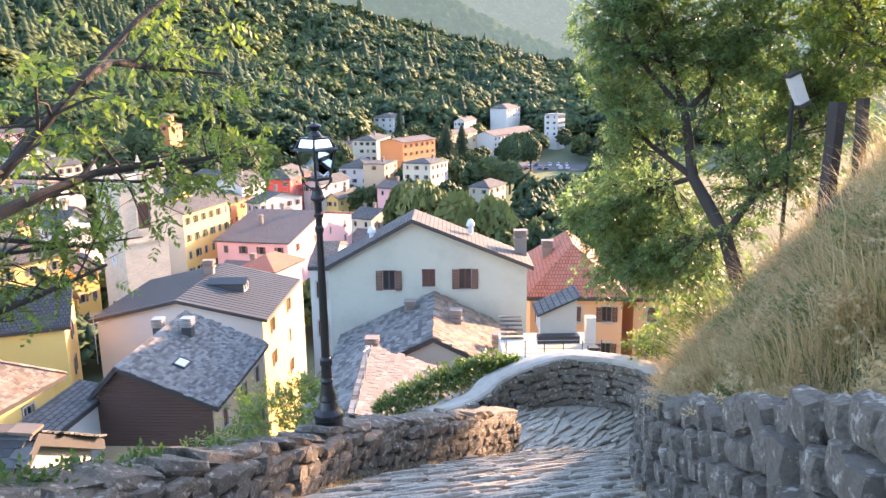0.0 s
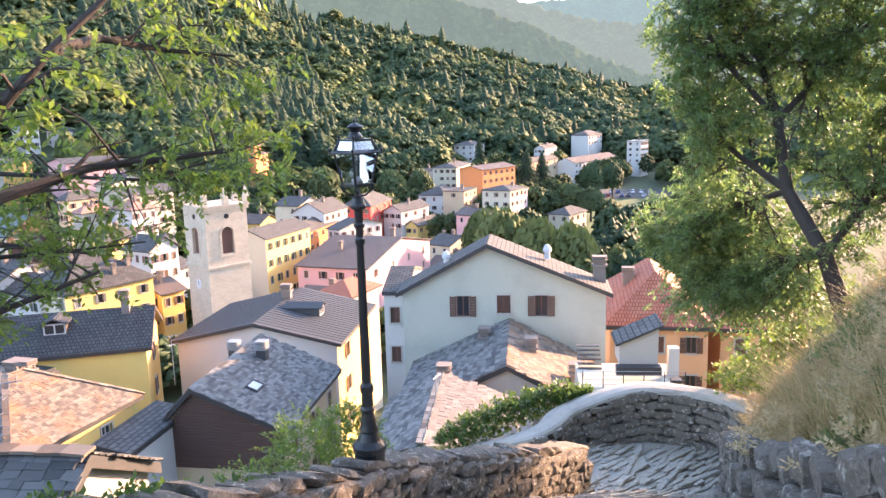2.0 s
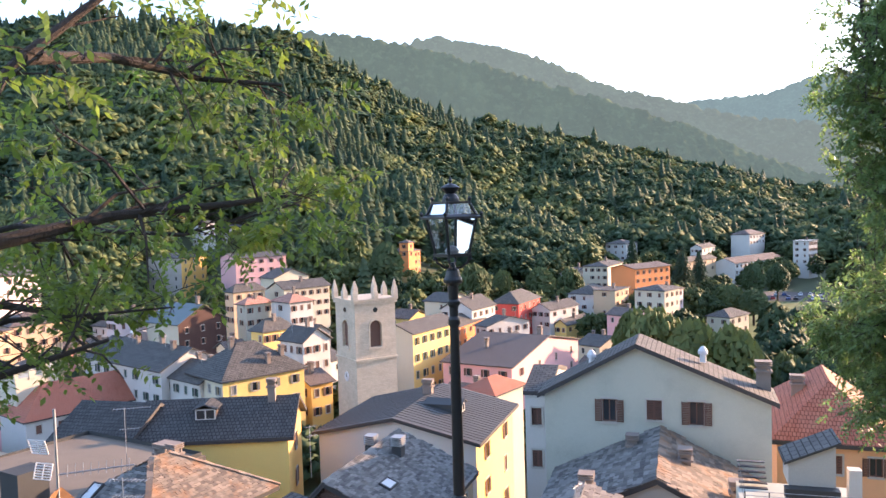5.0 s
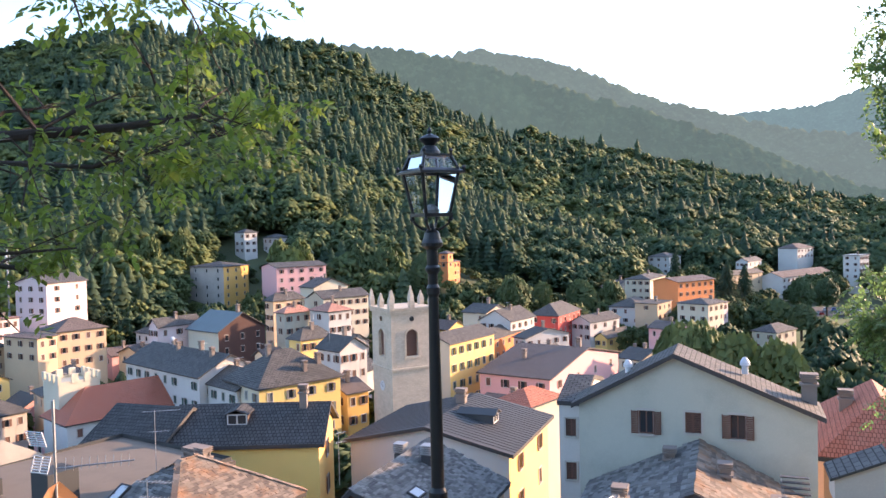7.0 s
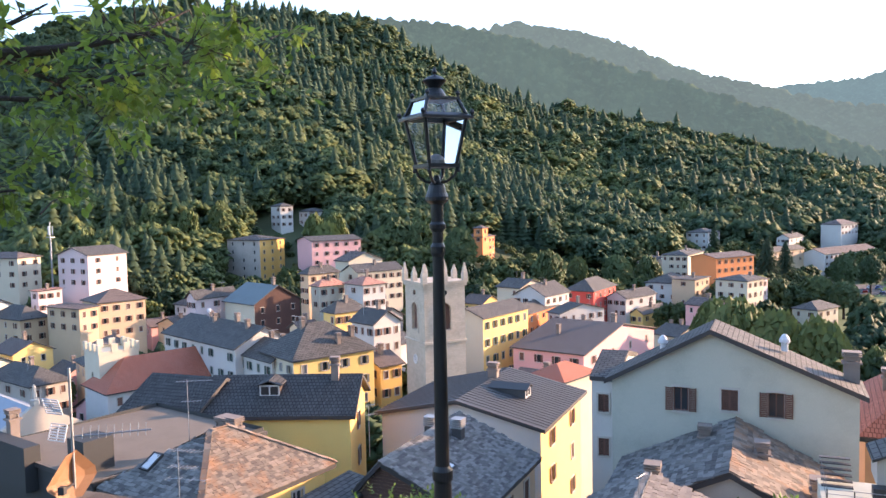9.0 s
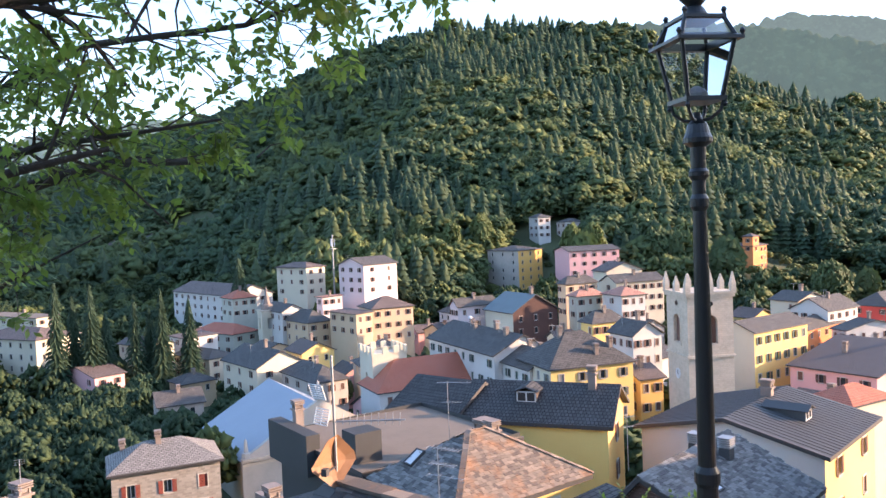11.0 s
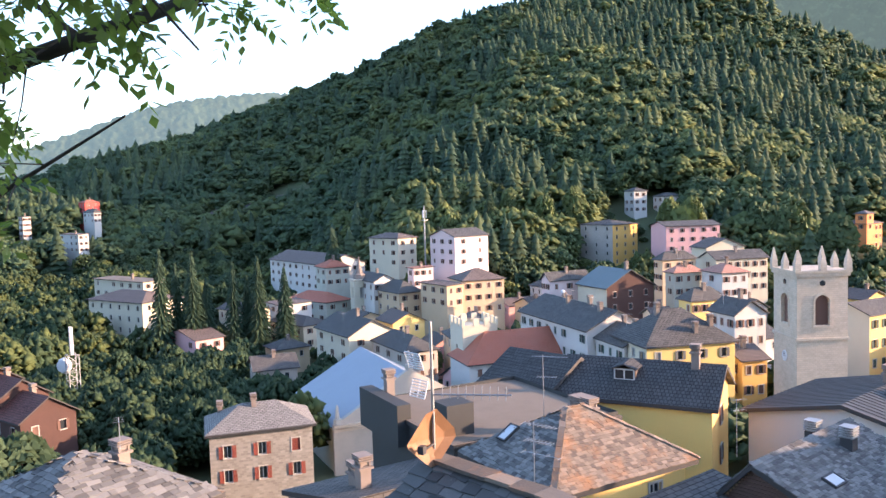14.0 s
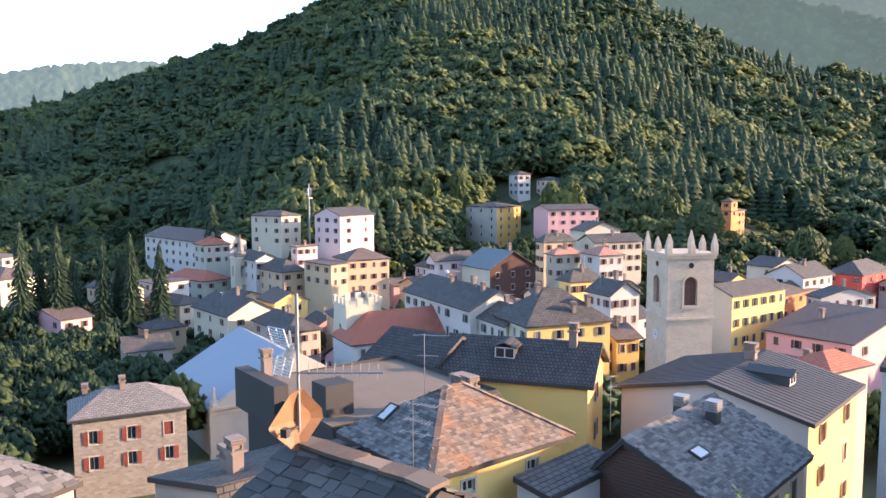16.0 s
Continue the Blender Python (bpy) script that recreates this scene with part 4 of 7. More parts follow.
CONIFER = foliage("conifer_green", (0.05, 0.085, 0.05), (0.10, 0.13, 0.058), 0.25)
BROAD = foliage("broadleaf_green", (0.08, 0.13, 0.068), (0.18, 0.215, 0.075), 0.4)
VALLEY_GREEN = foliage("valley_tree_green", (0.05, 0.085, 0.042), (0.15, 0.175, 0.05))
BARK = plain("bark", (0.055, 0.043, 0.035), 0.95, 0.5, 3, 20, bump=0.8)


def conifer_shape(layers, n, seed):
    g, vs, fs = random.Random(seed), [], []
    for k in range(layers):
        z0, z1 = 0.08 + 0.86 * k / layers, 0.08 + 0.86 * (k + 1.9) / layers
        r = 0.17 * (1 - k / layers) ** 0.85 + 0.012
        b = len(vs)
        vs.append((g.uniform(-0.01, 0.01), g.uniform(-0.01, 0.01), min(z1, 1.0)))
        a0 = g.uniform(0, 6)
        for i in range(n * 2):
            rr = r * (g.uniform(0.85, 1.2) if i % 2 == 0 else g.uniform(0.62, 0.8))
            vs.append((rr * math.cos(a0 + i * math.pi / n), rr * math.sin(a0 + i * math.pi / n), z0 + (g.uniform(-0.02, 0.015) if i % 2 == 0 else 0.03)))
        fs += [(b, b + 1 + i, b + 1 + (i + 1) % (2 * n)) for i in range(2 * n)]
    return np.array(vs), np.array(fs)


def broad_shape(clumps, seed, size=0.15):
    g, vs, fs = random.Random(seed), [], []
    for k in range(clumps):
        u, a = g.uniform(-0.75, 1), g.uniform(0, 2 * math.pi)
        q = math.sqrt(1 - u * u) * g.uniform(0.7, 1.0)
        c = np.array([0.36 * q * math.cos(a), 0.36 * q * math.sin(a), 0.6 + 0.36 * u * g.uniform(0.75, 1.05)])
        s, b = size * g.uniform(0.7, 1.3), len(vs)
        pts = np.array([(1, 0, -0.3), (-0.5, 0.85, -0.3), (-0.5, -0.85, -0.3), (0, 0, 0.85)]) * s
        pts += np.array([[g.uniform(-0.45, 0.45) * s for _ in range(3)] for _ in range(4)])
        vs += [tuple(c + p) for p in pts]
        fs += [(b + i, b + j, b + k2) for i, j, k2 in ((0, 1, 3), (1, 2, 3), (2, 0, 3), (1, 0, 2))]
    return np.array(vs), np.array(fs)


def scatter(name, shapes, places, material, label):
    """Many trees as one mesh. Places: x, y, z, height, width, turn, tint, shape."""
    V, F, Tn, off = [], [], [], 0
    for x, y, z, h, w, a, tint, k in places:
        v, f = shapes[k % len(shapes)]
        c, s = math.cos(a), math.sin(a)
        q = np.empty_like(v)
        q[:, 0], q[:, 1], q[:, 2] = (v[:, 0] * c - v[:, 1] * s) * w + x, (v[:, 0] * s + v[:, 1] * c) * w + y, v[:, 2] * h + z
        V.append(q)
        F.append(f + off)
        Tn.append(np.full(len(v), tint))
        off += len(v)
    V, F, Tn = np.concatenate(V), np.concatenate(F), np.concatenate(Tn)
    me = bpy.data.meshes.new(name)
    me.vertices.add(len(V))
    me.vertices.foreach_set("co", V.astype(np.float32).ravel())
    me.loops.add(len(F) * 3)
    me.loops.foreach_set("vertex_index", F.astype(np.int32).ravel())
    me.polygons.add(len(F))
    me.polygons.foreach_set("loop_start", np.arange(0, len(F) * 3, 3, dtype=np.int32))
    me.update(calc_edges=True)
    me.attributes.new("tint", "FLOAT", "POINT").data.foreach_set("value", Tn.astype(np.float32))
    return tagged(part(name, me, material), label, "woodland", kind="stuff")


def clear_of_homes(x, y, gap):
    for hx, hy, yaw, wl, wr in HOME_BOXES:
        c, s = math.cos(radians(yaw)), math.sin(radians(yaw))
        u, v = (x - hx) * c + (y - hy) * s, -(x - hx) * s + (y - hy) * c
        if -wl - gap < u < gap and -gap < v < wr + gap:
            return False
    return True


HOME_BOXES = [(hx, hy, yaw, wl, wr) for hx, hy, yaw, wl, wr in HOMES]
SIGHT = [(math.degrees(math.atan2(-x, y)), math.hypot(x, y), math.degrees((max(wl, wr) * 0.8 + 4) / math.hypot(x, y))) for x, y, _, wl, wr in HOMES if math.hypot(x, y) > 150]


def hides_home(a, r):
    """Whether woods at this bearing would stand close in front of a house: gardens and streets lie there."""
    return any(abs(a - sa - 0.3) < sw and sr - (80 if sr < 400 else 35) < r < sr for sa, sr, sw in SIGHT)


CON = [conifer_shape(9, 8, s) for s in range(8)]
CON_FAR = [conifer_shape(6, 6, s) for s in range(6)]
BRO = [broad_shape(150, s, 0.09) for s in range(8)]
BRO_FAR = [broad_shape(60, s, 0.13) for s in range(6)]


def plant_woods():
    g = random.Random(3)
    con, bro, con_far, bro_far = [], [], [], []
    r = 190.0
    while r < 830:
        step = 7.2 if r < 520 else 8.2
        a = -24.0
        while a < 84:
            a += math.degrees(step / r) * g.uniform(0.7, 1.3)
            rr = r + g.uniform(-0.5, 0.5) * step
            if rr < np.interp(a, AZ, FOOT) + 45:
                continue
            x, y = -math.sin(radians(a)) * rr, math.cos(radians(a)) * rr
            if not clear_of_homes(x, y, 6):
                continue
            low = hides_home(a, rr) or math.hypot(x + 84, y - 305) < 32
            n1 = noise.noise((x * 0.006, y * 0.006, 3)) + 0.5 * noise.noise((x * 0.02, y * 0.02, 8))
            is_con = n1 > (0.3 if a > 45 else 0.02 if a > 14 else 0.34) and g.random() < 0.8 or g.random() < 0.12
            h = g.choice((1, 0.85, 1.15)) * g.uniform(15, 24) if is_con else g.uniform(12, 20) * (0.75 + 0.3 * g.random())
            w = h * g.uniform(1.3, 1.9) if is_con else h * g.uniform(1.05, 1.5)
            if low:
                is_con, h = False, g.uniform(3, 5.5)
                w = h * 1.6
            # The 0.35 puts low sunlight into the tint of the lower slope.
            row = (x, y, ground_z(x, y) - 0.6, h, w, g.uniform(0, 6.3), min(1, max(0, g.gauss(0.3, 0.22) + 0.7 * noise.noise((x * 0.012, y * 0.012, 4)) + (0.35 if rr < np.interp(a, AZ, FOOT) + 150 and 18 < a < 50 else 0))), g.randrange(12))
            ((con if rr < 560 else con_far) if is_con else (bro if rr < 430 else bro_far)).append(row)
        r += step * 0.9
    scatter("conifer_wood", CON, con, CONIFER, "dense dark green spruce and fir forest on the hillside")
    scatter("broadleaf_wood", BRO, bro, BROAD, "mixed green broadleaf wood at the foot of the hill")
    scatter("distant_conifer_wood", CON_FAR, con_far, CONIFER, "distant conifer forest along the ridge")
    scatter("distant_broadleaf_wood", BRO_FAR, bro_far, BROAD, "distant broadleaf forest on the slopes")
    return len(con), len(bro), len(con_far), len(bro_far)


print("trees", plant_woods())


def on_lawn(a, r):
    """The open meadow with the car park."""
    return -11 < a < -3.2 and 250 < r < 400


def valley_trees():
    g, rows = random.Random(11), []
    for k in range(1250):
        a = g.uniform(54, 84) if k < 560 else g.uniform(-13, -1.5)
        r = g.uniform(118 if a < 66 else 70, 190) if k < 560 else g.uniform(125, 430)
        x, y = -math.sin(radians(a)) * r, math.cos(radians(a)) * r
        if clear_of_homes(x, y, 4) and not (a < 60 and r > 150) and not on_lawn(a, r):
            h = g.uniform(6, 10)
            rows.append((x, y, ground_z(x, y) - 0.5, h, h * g.uniform(0.8, 1.1), g.uniform(0, 6), max(0, g.gauss(0.02, 0.08)) if k < 560 else max(0, g.gauss(0.5, 0.4)), g.randrange(9)))
    scatter("valley_trees", [broad_shape(170, s, 0.085) for s in range(5)], rows, VALLEY_GREEN, "thick dark green trees on the valley floor")


valley_trees()


def garden_trees():
    """Trees in the gardens and lanes between the houses."""
    g, rows = random.Random(41), []
    for k in range(4200):
        a, r = g.uniform(-16, 84), g.uniform(112, 440)
        x, y = -math.sin(radians(a)) * r, math.cos(radians(a)) * r
        if r > np.interp(a, AZ, FOOT) + 48 or (a > 56 and r < 185) or on_lawn(a, r) or not clear_of_homes(x, y, 2.5):
            continue
        gz = ground_z(x, y)
        h = min(g.uniform(6, 14), (roof_limit(x, y, 4.6) - gz) * g.uniform(0.8, 1.0))
        if h > 2.2:
            rows.append((x, y, gz - 0.4, h, h * g.uniform(0.8, 1.15), g.uniform(0, 6), max(0, g.gauss(0.25, 0.3)), g.randrange(9)))
    scatter("garden_trees", [broad_shape(120, s, 0.095) for s in range(20, 25)], rows, VALLEY_GREEN, "green garden trees and bushes between the houses")
    print("garden", len(rows))


garden_trees()


# ---- the path and its walls ----
PAVE = plain("worn_paving_stone", (0.42, 0.39, 0.335), 0.9, 0.5, 2, 16, bump=0.6)
def weathered(name, dark, mid, pale, sets_apart, bump):
    """Old stone: dark crevices and stains, grey body, pale lichen, all at real size."""
    m, n, l, b = node_mat(name)
    pos = n.new("ShaderNodeNewGeometry").outputs["Position"]
    coarse, fine, spots = noise_tex(n, l, pos, 5, 6, 0.7), noise_tex(n, l, pos, 26, 6, 0.75), noise_tex(n, l, pos, 11, 5, 0.65)
    info = n.new("ShaderNodeObjectInfo").outputs["Random"]
    isl = n.new("ShaderNodeNewGeometry").outputs["Random Per Island"]
    c = mixer(n, l, dark, mid, ramp(n, l, fine, 0.36, 0.6))
    c = mixer(n, l, c, dark, ramp(n, l, coarse, 0.5, 0.68))
    c = mixer(n, l, c, tuple(v * (1 - sets_apart) for v in mid), ramp(n, l, info, 0.45, 1.3))
    c = mixer(n, l, c, tuple(v * (1 - sets_apart) for v in mid), ramp(n, l, isl, 0.45, 1.3))
    c = mixer(n, l, c, pale, ramp(n, l, spots, 0.56, 0.66))
    l.new(c, b.inputs["Base Color"])
    b.inputs["Roughness"].default_value = 0.92
    bumped(n, l, b, fine, bump, 0.04)
    return m


WALLSTONE = weathered("lichened_wall_stone", (0.07, 0.06, 0.048), (0.34, 0.295, 0.235), (0.54, 0.49, 0.41), 0.5, 1.0)
MORTAR = plain("dark_wall_joint", (0.06, 0.053, 0.046), 0.95, 0.4, 3)


def path_left(y):
    return float(np.interp(y, [-4, 3, 5.3, 9.4, 10.1, 16.3, 16.9, 21], [-3.8, -3.6, -2.75, -1.55, -1.4, 1.5, -2.5, -4.5]))


def path_right(y):
    return float(np.interp(y, [-4, 2, 4, 8, 12.5, 17.5, 19, 21], [1.7, 1.8, 2.0, 2.4, 3.5, 5.3, 5.3, 4]))


def make_path():
    vs, fs, n, m = [], [], 28, 130
    for i in range(m + 1):
        y = -4 + 24.4 * i / m
        for j in range(n + 1):
            x = path_left(y) - 0.2 + (path_right(y) - path_left(y) + 0.4) * j / n
            z = path_z(y) + 0.035 * noise.noise((x * 3, y * 3, 0)) + 0.05 * noise.noise((x * 0.9, y * 0.9, 4))
            if y > 16.6 and x < 1.2:
                z -= 0.35 * (1.2 - x)
            vs.append((x, y, z))
    for i in range(m):
        for j in range(n):
            a = i * (n + 1) + j
            fs.append((a, a + 1, a + n + 2, a + n + 1))
    me = bpy.data.meshes.new("path")
    me.from_pydata(vs, [], fs)
    me.update()
    me.shade_smooth()
    return me


tagged(part("path", make_path(), PAVE), "steep stone paved footpath with worn uneven setts", "path", kind="structure")


def wall_core(name, pts, height, thick, label):
    """Core of a dry stone wall through (x, y, top) points."""
    bm = bmesh.new()
    rows = []
    for i, p in enumerate(pts):
        a, b = Vector(pts[max(i - 1, 0)][:2]), Vector(pts[min(i + 1, len(pts) - 1)][:2])
        d = (b - a).normalized()
        nrm = Vector((d.y, -d.x)) * thick / 2
        rows.append([bm.verts.new(v) for v in ((p[0] - nrm.x, p[1] - nrm.y, p[2]), (p[0] + nrm.x, p[1] + nrm.y, p[2]), (p[0] + nrm.x, p[1] + nrm.y, p[2] - height), (p[0] - nrm.x, p[1] - nrm.y, p[2] - height))])
    for u, v in zip(rows, rows[1:]):
        for k in range(4):
            bm.faces.new((u[k], u[(k + 1) % 4], v[(k + 1) % 4], v[k]))
    bm.faces.new(rows[0][::-1])
    bm.faces.new(rows[-1])
    return tagged(part(name, bm, MORTAR), label, "wall", kind="structure")


LEFT_WALL = [(-4.2, 1.5, -1.6), (-3.85, 3.0, -2.15), (-3.05, 5.3, -3.0), (-2.5, 6.5, -3.45), (-1.85, 9.4, -4.6), (-1.65, 10.2, -4.85), (0.0, 13.4, -6.15), (1.25, 16.2, -7.35)]
ARCH_WALL = [(-2.5, 19.4, -9.2), (0.4, 18.9, -8.25), (1.4, 19.5, -7.8), (3.0, 20.0, -7.45), (4.4, 19.7, -7.42), (5.2, 19.0, -7.4), (5.5, 17.6, -7.2)]


def smooth_line(pts, n):
    """A curve through the points."""
    P = [Vector(p) for p in pts]
    P = [P[0] * 2 - P[1]] + P + [P[-1] * 2 - P[-2]]
    out = []
    for a, b, c, d in zip(P, P[1:], P[2:], P[3:]):
        for k in range(n):
            u = k / n
            out.append(tuple(0.5 * (2 * b + (c - a) * u + (2 * a - 5 * b + 4 * c - d) * u * u + (3 * b - a - 3 * c + d) * u ** 3)))
    return out + [tuple(P[-2])]


ARCH_WALL = smooth_line(ARCH_WALL, 6)
RIGHT_WALL = [(5.5, 17.6, -7.3), (4.5, 14.8, -6.3), (3.75, 12.5, -5.4), (3.1, 10.2, -4.4), (2.65, 8.0, -3.5), (2.42, 6.0, -2.65), (2.34, 5.2, -2.3), (2.25, 4.0, -1.75), (2.05, 2.0, -1.0), (1.95, 0, -0.3), (1.9, -3, 0.8)]
wl_ob = wall_core("wall_left", LEFT_WALL, 1.8, 0.5, "low lichened stone parapet beside the path")
wa_ob = wall_core("wall_arch", ARCH_WALL, 2.2, 0.45, "curved stone parapet round the landing")


def coping(parent, pts, width, height):
    """A rounded mortar cap along the top of a wall."""
    bm, rings = bmesh.new(), []
    for i, p in enumerate(pts):
        d = (Vector(pts[min(i + 1, len(pts) - 1)]) - Vector(pts[max(i - 1, 0)])).normalized()
        side = Vector((d.y, -d.x, 0)).normalized()
        w = width * (1 + 0.06 * noise.noise(Vector(p) * 2))
        rings.append([bm.verts.new(Vector(p) + side * (u * w / 2) + Vector((0, 0, v * height - 0.03 + 0.02 * noise.noise((p[0] * 3, p[1] * 3, u)))))
                      for u, v in ((-1, 0), (-0.97, 0.5), (-0.75, 0.85), (0, 1.0), (0.75, 0.85), (0.97, 0.5), (1, 0))])
    for a, b in zip(rings, rings[1:]):
        for k in range(6):
            bm.faces.new((a[k], a[k + 1], b[k + 1], b[k]))
        bm.faces.new((a[6], a[0], b[0], b[6]))
    bm.faces.new(rings[0])
    bm.faces.new(rings[-1][::-1])
    part("coping", bm, COPING, parent, "pale rounded mortar coping")


COPING = plain("weathered_mortar_cap", (0.42, 0.39, 0.335), 0.92, 0.6, 4, 22, dark=0.5, bump=0.5)
coping(wa_ob, ARCH_WALL, 0.6, 0.15)
wr_ob = wall_core("wall_right", RIGHT_WALL, 2.9, 0.5, "rough stone retaining wall below a grassy bank")


# ---- street lamp ----
def street_lamp():
    ob = tagged(new("street_lamp"), "black cast iron street lamp with glazed lantern", "street lamp")
    ob.matrix_basis = pose(-1.62, 10.12, -4.85)
    bm = bmesh.new()
    lathe(bm, [(0.19, -0.3), (0.19, 0.25), (0.21, 0.27), (0.21, 0.33), (0.15, 0.4), (0.11, 0.5), (0.12, 0.53), (0.1, 0.6), (0.075, 0.75), (0.095, 0.8), (0.075, 0.84), (0.07, 1.0), (0.085, 1.03), (0.085, 1.1), (0.06, 1.14), (0.055, 2.0), (0.045, 2.85), (0.06, 2.88), (0.06, 2.93), (0.045, 2.96), (0.045, 3.05), (0.065, 3.08), (0.065, 3.11), (0.05, 3.13), (0.052, 3.27), (0.095, 3.3), (0.095, 3.33), (0.08, 3.36), (0.065, 3.42), (0.035, 3.455), (0.02, 3.5)], 20)
    part("post", bm, IRON, ob)
    z0, z1, z2, a, b, c = 3.59, 3.95, 4.09, 0.12, 0.18, 0.135
    corners = ((-1, -1), (1, -1), (1, 1), (-1, 1))
    lantern = part("lantern", boxed(-a - 0.02, a + 0.02, -a - 0.02, a + 0.02, z0 - 0.03, z0), IRON, ob)
    lantern.matrix_basis = pose(0, 0, 0, 0, 0, 50)
    for sx, sy in corners:
        bm = bmesh.new()
        tube(bm, [(sx * a, sy * a, z0), (sx * b, sy * b, z1)], 0.016, 6)
        tube(bm, [(sx * (b + 0.01), sy * (b + 0.01), z1), (sx * c, sy * c, z2)], 0.015, 6)
        part("corner_bar", bm, IRON, lantern)
        bm = bmesh.new()
        tube(bm, [(0, 0, 3.44), (sx * 0.06, sy * 0.06, 3.45), (sx * 0.11, sy * 0.11, 3.5), (sx * (a + 0.005), sy * (a + 0.005), z0 - 0.02)], 0.012, 6)
        part("bracket", bm, IRON, lantern)
        bm = bmesh.new()
        lathe(bm, [(0.006, -0.05), (0.018, -0.035), (0.012, -0.02), (0.012, 0)], 8, (sx * (a + 0.01), sy * (a + 0.01)))
        part("drop", bm, IRON, lantern).matrix_basis = pose(0, 0, z0 - 0.02)
        for d, z in ((b + 0.035, z1 + 0.008), (c, z2 + 0.02)):
            bm = bmesh.new()
            lathe(bm, [(0.012, 0), (0.012, 0.012), (0.02, 0.028), (0.012, 0.045), (0.003, 0.05)], 8, (sx * d, sy * d))
            part("stud", bm, IRON, lantern).matrix_basis = pose(0, 0, z)
    bm = bmesh.new()
    e = b + 0.045
    lower, upper = [[bm.verts.new((sx * q, sy * q, z)) for sx, sy in corners] for q, z in ((e, z1 - 0.012), (b - 0.015, z1 - 0.012))], [[bm.verts.new((sx * q, sy * q, z)) for sx, sy in corners] for q, z in ((e, z1 + 0.008), (b - 0.015, z1 + 0.035))]
    for k in range(4):
        m2 = (k + 1) % 4
        for p, q in ((lower[0], lower[1]), (upper[1], upper[0]), (lower[1], upper[1]), (upper[0], lower[0])):
            bm.faces.new((p[k], p[m2], q[m2], q[k]))
    part("eave_ring", bm, IRON, lantern)
    part("roof_plate", boxed(-c - 0.012, c + 0.012, -c - 0.012, c + 0.012, z2, z2 + 0.02), IRON, lantern)
    bm = bmesh.new()
    lathe(bm, [(0.08, z2 + 0.015), (0.09, z2 + 0.02), (0.085, z2 + 0.05), (0.06, z2 + 0.09), (0.045, z2 + 0.1), (0.06, z2 + 0.12), (0.09, z2 + 0.15), (0.095, z2 + 0.16), (0.06, z2 + 0.185), (0.02, z2 + 0.2), (0.01, z2 + 0.21), (0.02, z2 + 0.225), (0.018, z2 + 0.235), (0.003, z2 + 0.265)], 20)
    part("chimney_vent", bm, IRON, lantern)
    bm = bmesh.new()
    lathe(bm, [(0.07, z0), (0.075, z0 + 0.03), (0.05, z0 + 0.06), (0.02, z0 + 0.08)], 12)
    part("bulb_holder", bm, RAIL, lantern)
    for k in range(4):
        for nm, q0, zz0, q1, zz1 in (("pane", a, z0, b, z1), ("roof_pane", b - 0.015, z1 + 0.035, c, z2)):
            bm = bmesh.new()
            bm.faces.new([bm.verts.new(v) for v in ((-q0, -q0, zz0), (q0, -q0, zz0), (q1, -q1, zz1), (-q1, -q1, zz1))])
            g = part(nm, bm, LAMP_GLASS, lantern, "clear lantern glass")
            g.matrix_basis = pose(0, 0, 0, 0, 0, 90 * k)
            g.visible_shadow = False
    return ob


def lamp_glass():
    m, n, l, b = node_mat("lantern_glass")
    tr, mx, gl = n.new("ShaderNodeBsdfTransparent"), n.new("ShaderNodeMixShader"), n.new("ShaderNodeBsdfGlossy")
    gl.inputs["Roughness"].default_value = 0.0
    fr = n.new("ShaderNodeFresnel")
    fr.inputs["IOR"].default_value = 1.5
    l.new(fr.outputs[0], mx.inputs[0])
    l.new(tr.outputs[0], mx.inputs[1])
    l.new(gl.outputs[0], mx.inputs[2])
    l.new(mx.outputs[0], n["Material Output"].inputs["Surface"])
    return m


LAMP_GLASS = lamp_glass()
street_lamp()


# ---- single trees of the village ----
def village_tree(az, r, h, w, tint, conifer=False, label="", seed=1, lift=0.0):
    x, y = -math.sin(radians(az)) * r, math.cos(radians(az)) * r
    ob = tagged(new("tree"), label or ("tall dark green conifer among the houses" if conifer else "round leafy green tree among the houses"), "tree", "village trees")
    ob.matrix_basis = pose(x, y, ground_z(x, y) + lift, 0, 0, seed * 40)
    bm = bmesh.new()
    tube(bm, [(0, 0, -1.5), (0.1, 0, h * 0.4), (0, 0.1, h * 0.8)], [w * 0.035, w * 0.025, 0.03], 7)
    part("trunk", bm, BARK, ob)
    v, f = conifer_shape(26, 13, seed) if conifer else broad_shape(700, seed, 0.055)
    me = bpy.data.meshes.new("crown")
    me.from_pydata((v * (w * (2.9 if conifer else 1), w * (2.9 if conifer else 1), h)).tolist(), [], f.tolist())
    me.attributes.new("tint", "FLOAT", "POINT").data.foreach_set("value", [tint] * len(v))
    part("crown", me, CONIFER if conifer else BROAD, ob)
    return ob


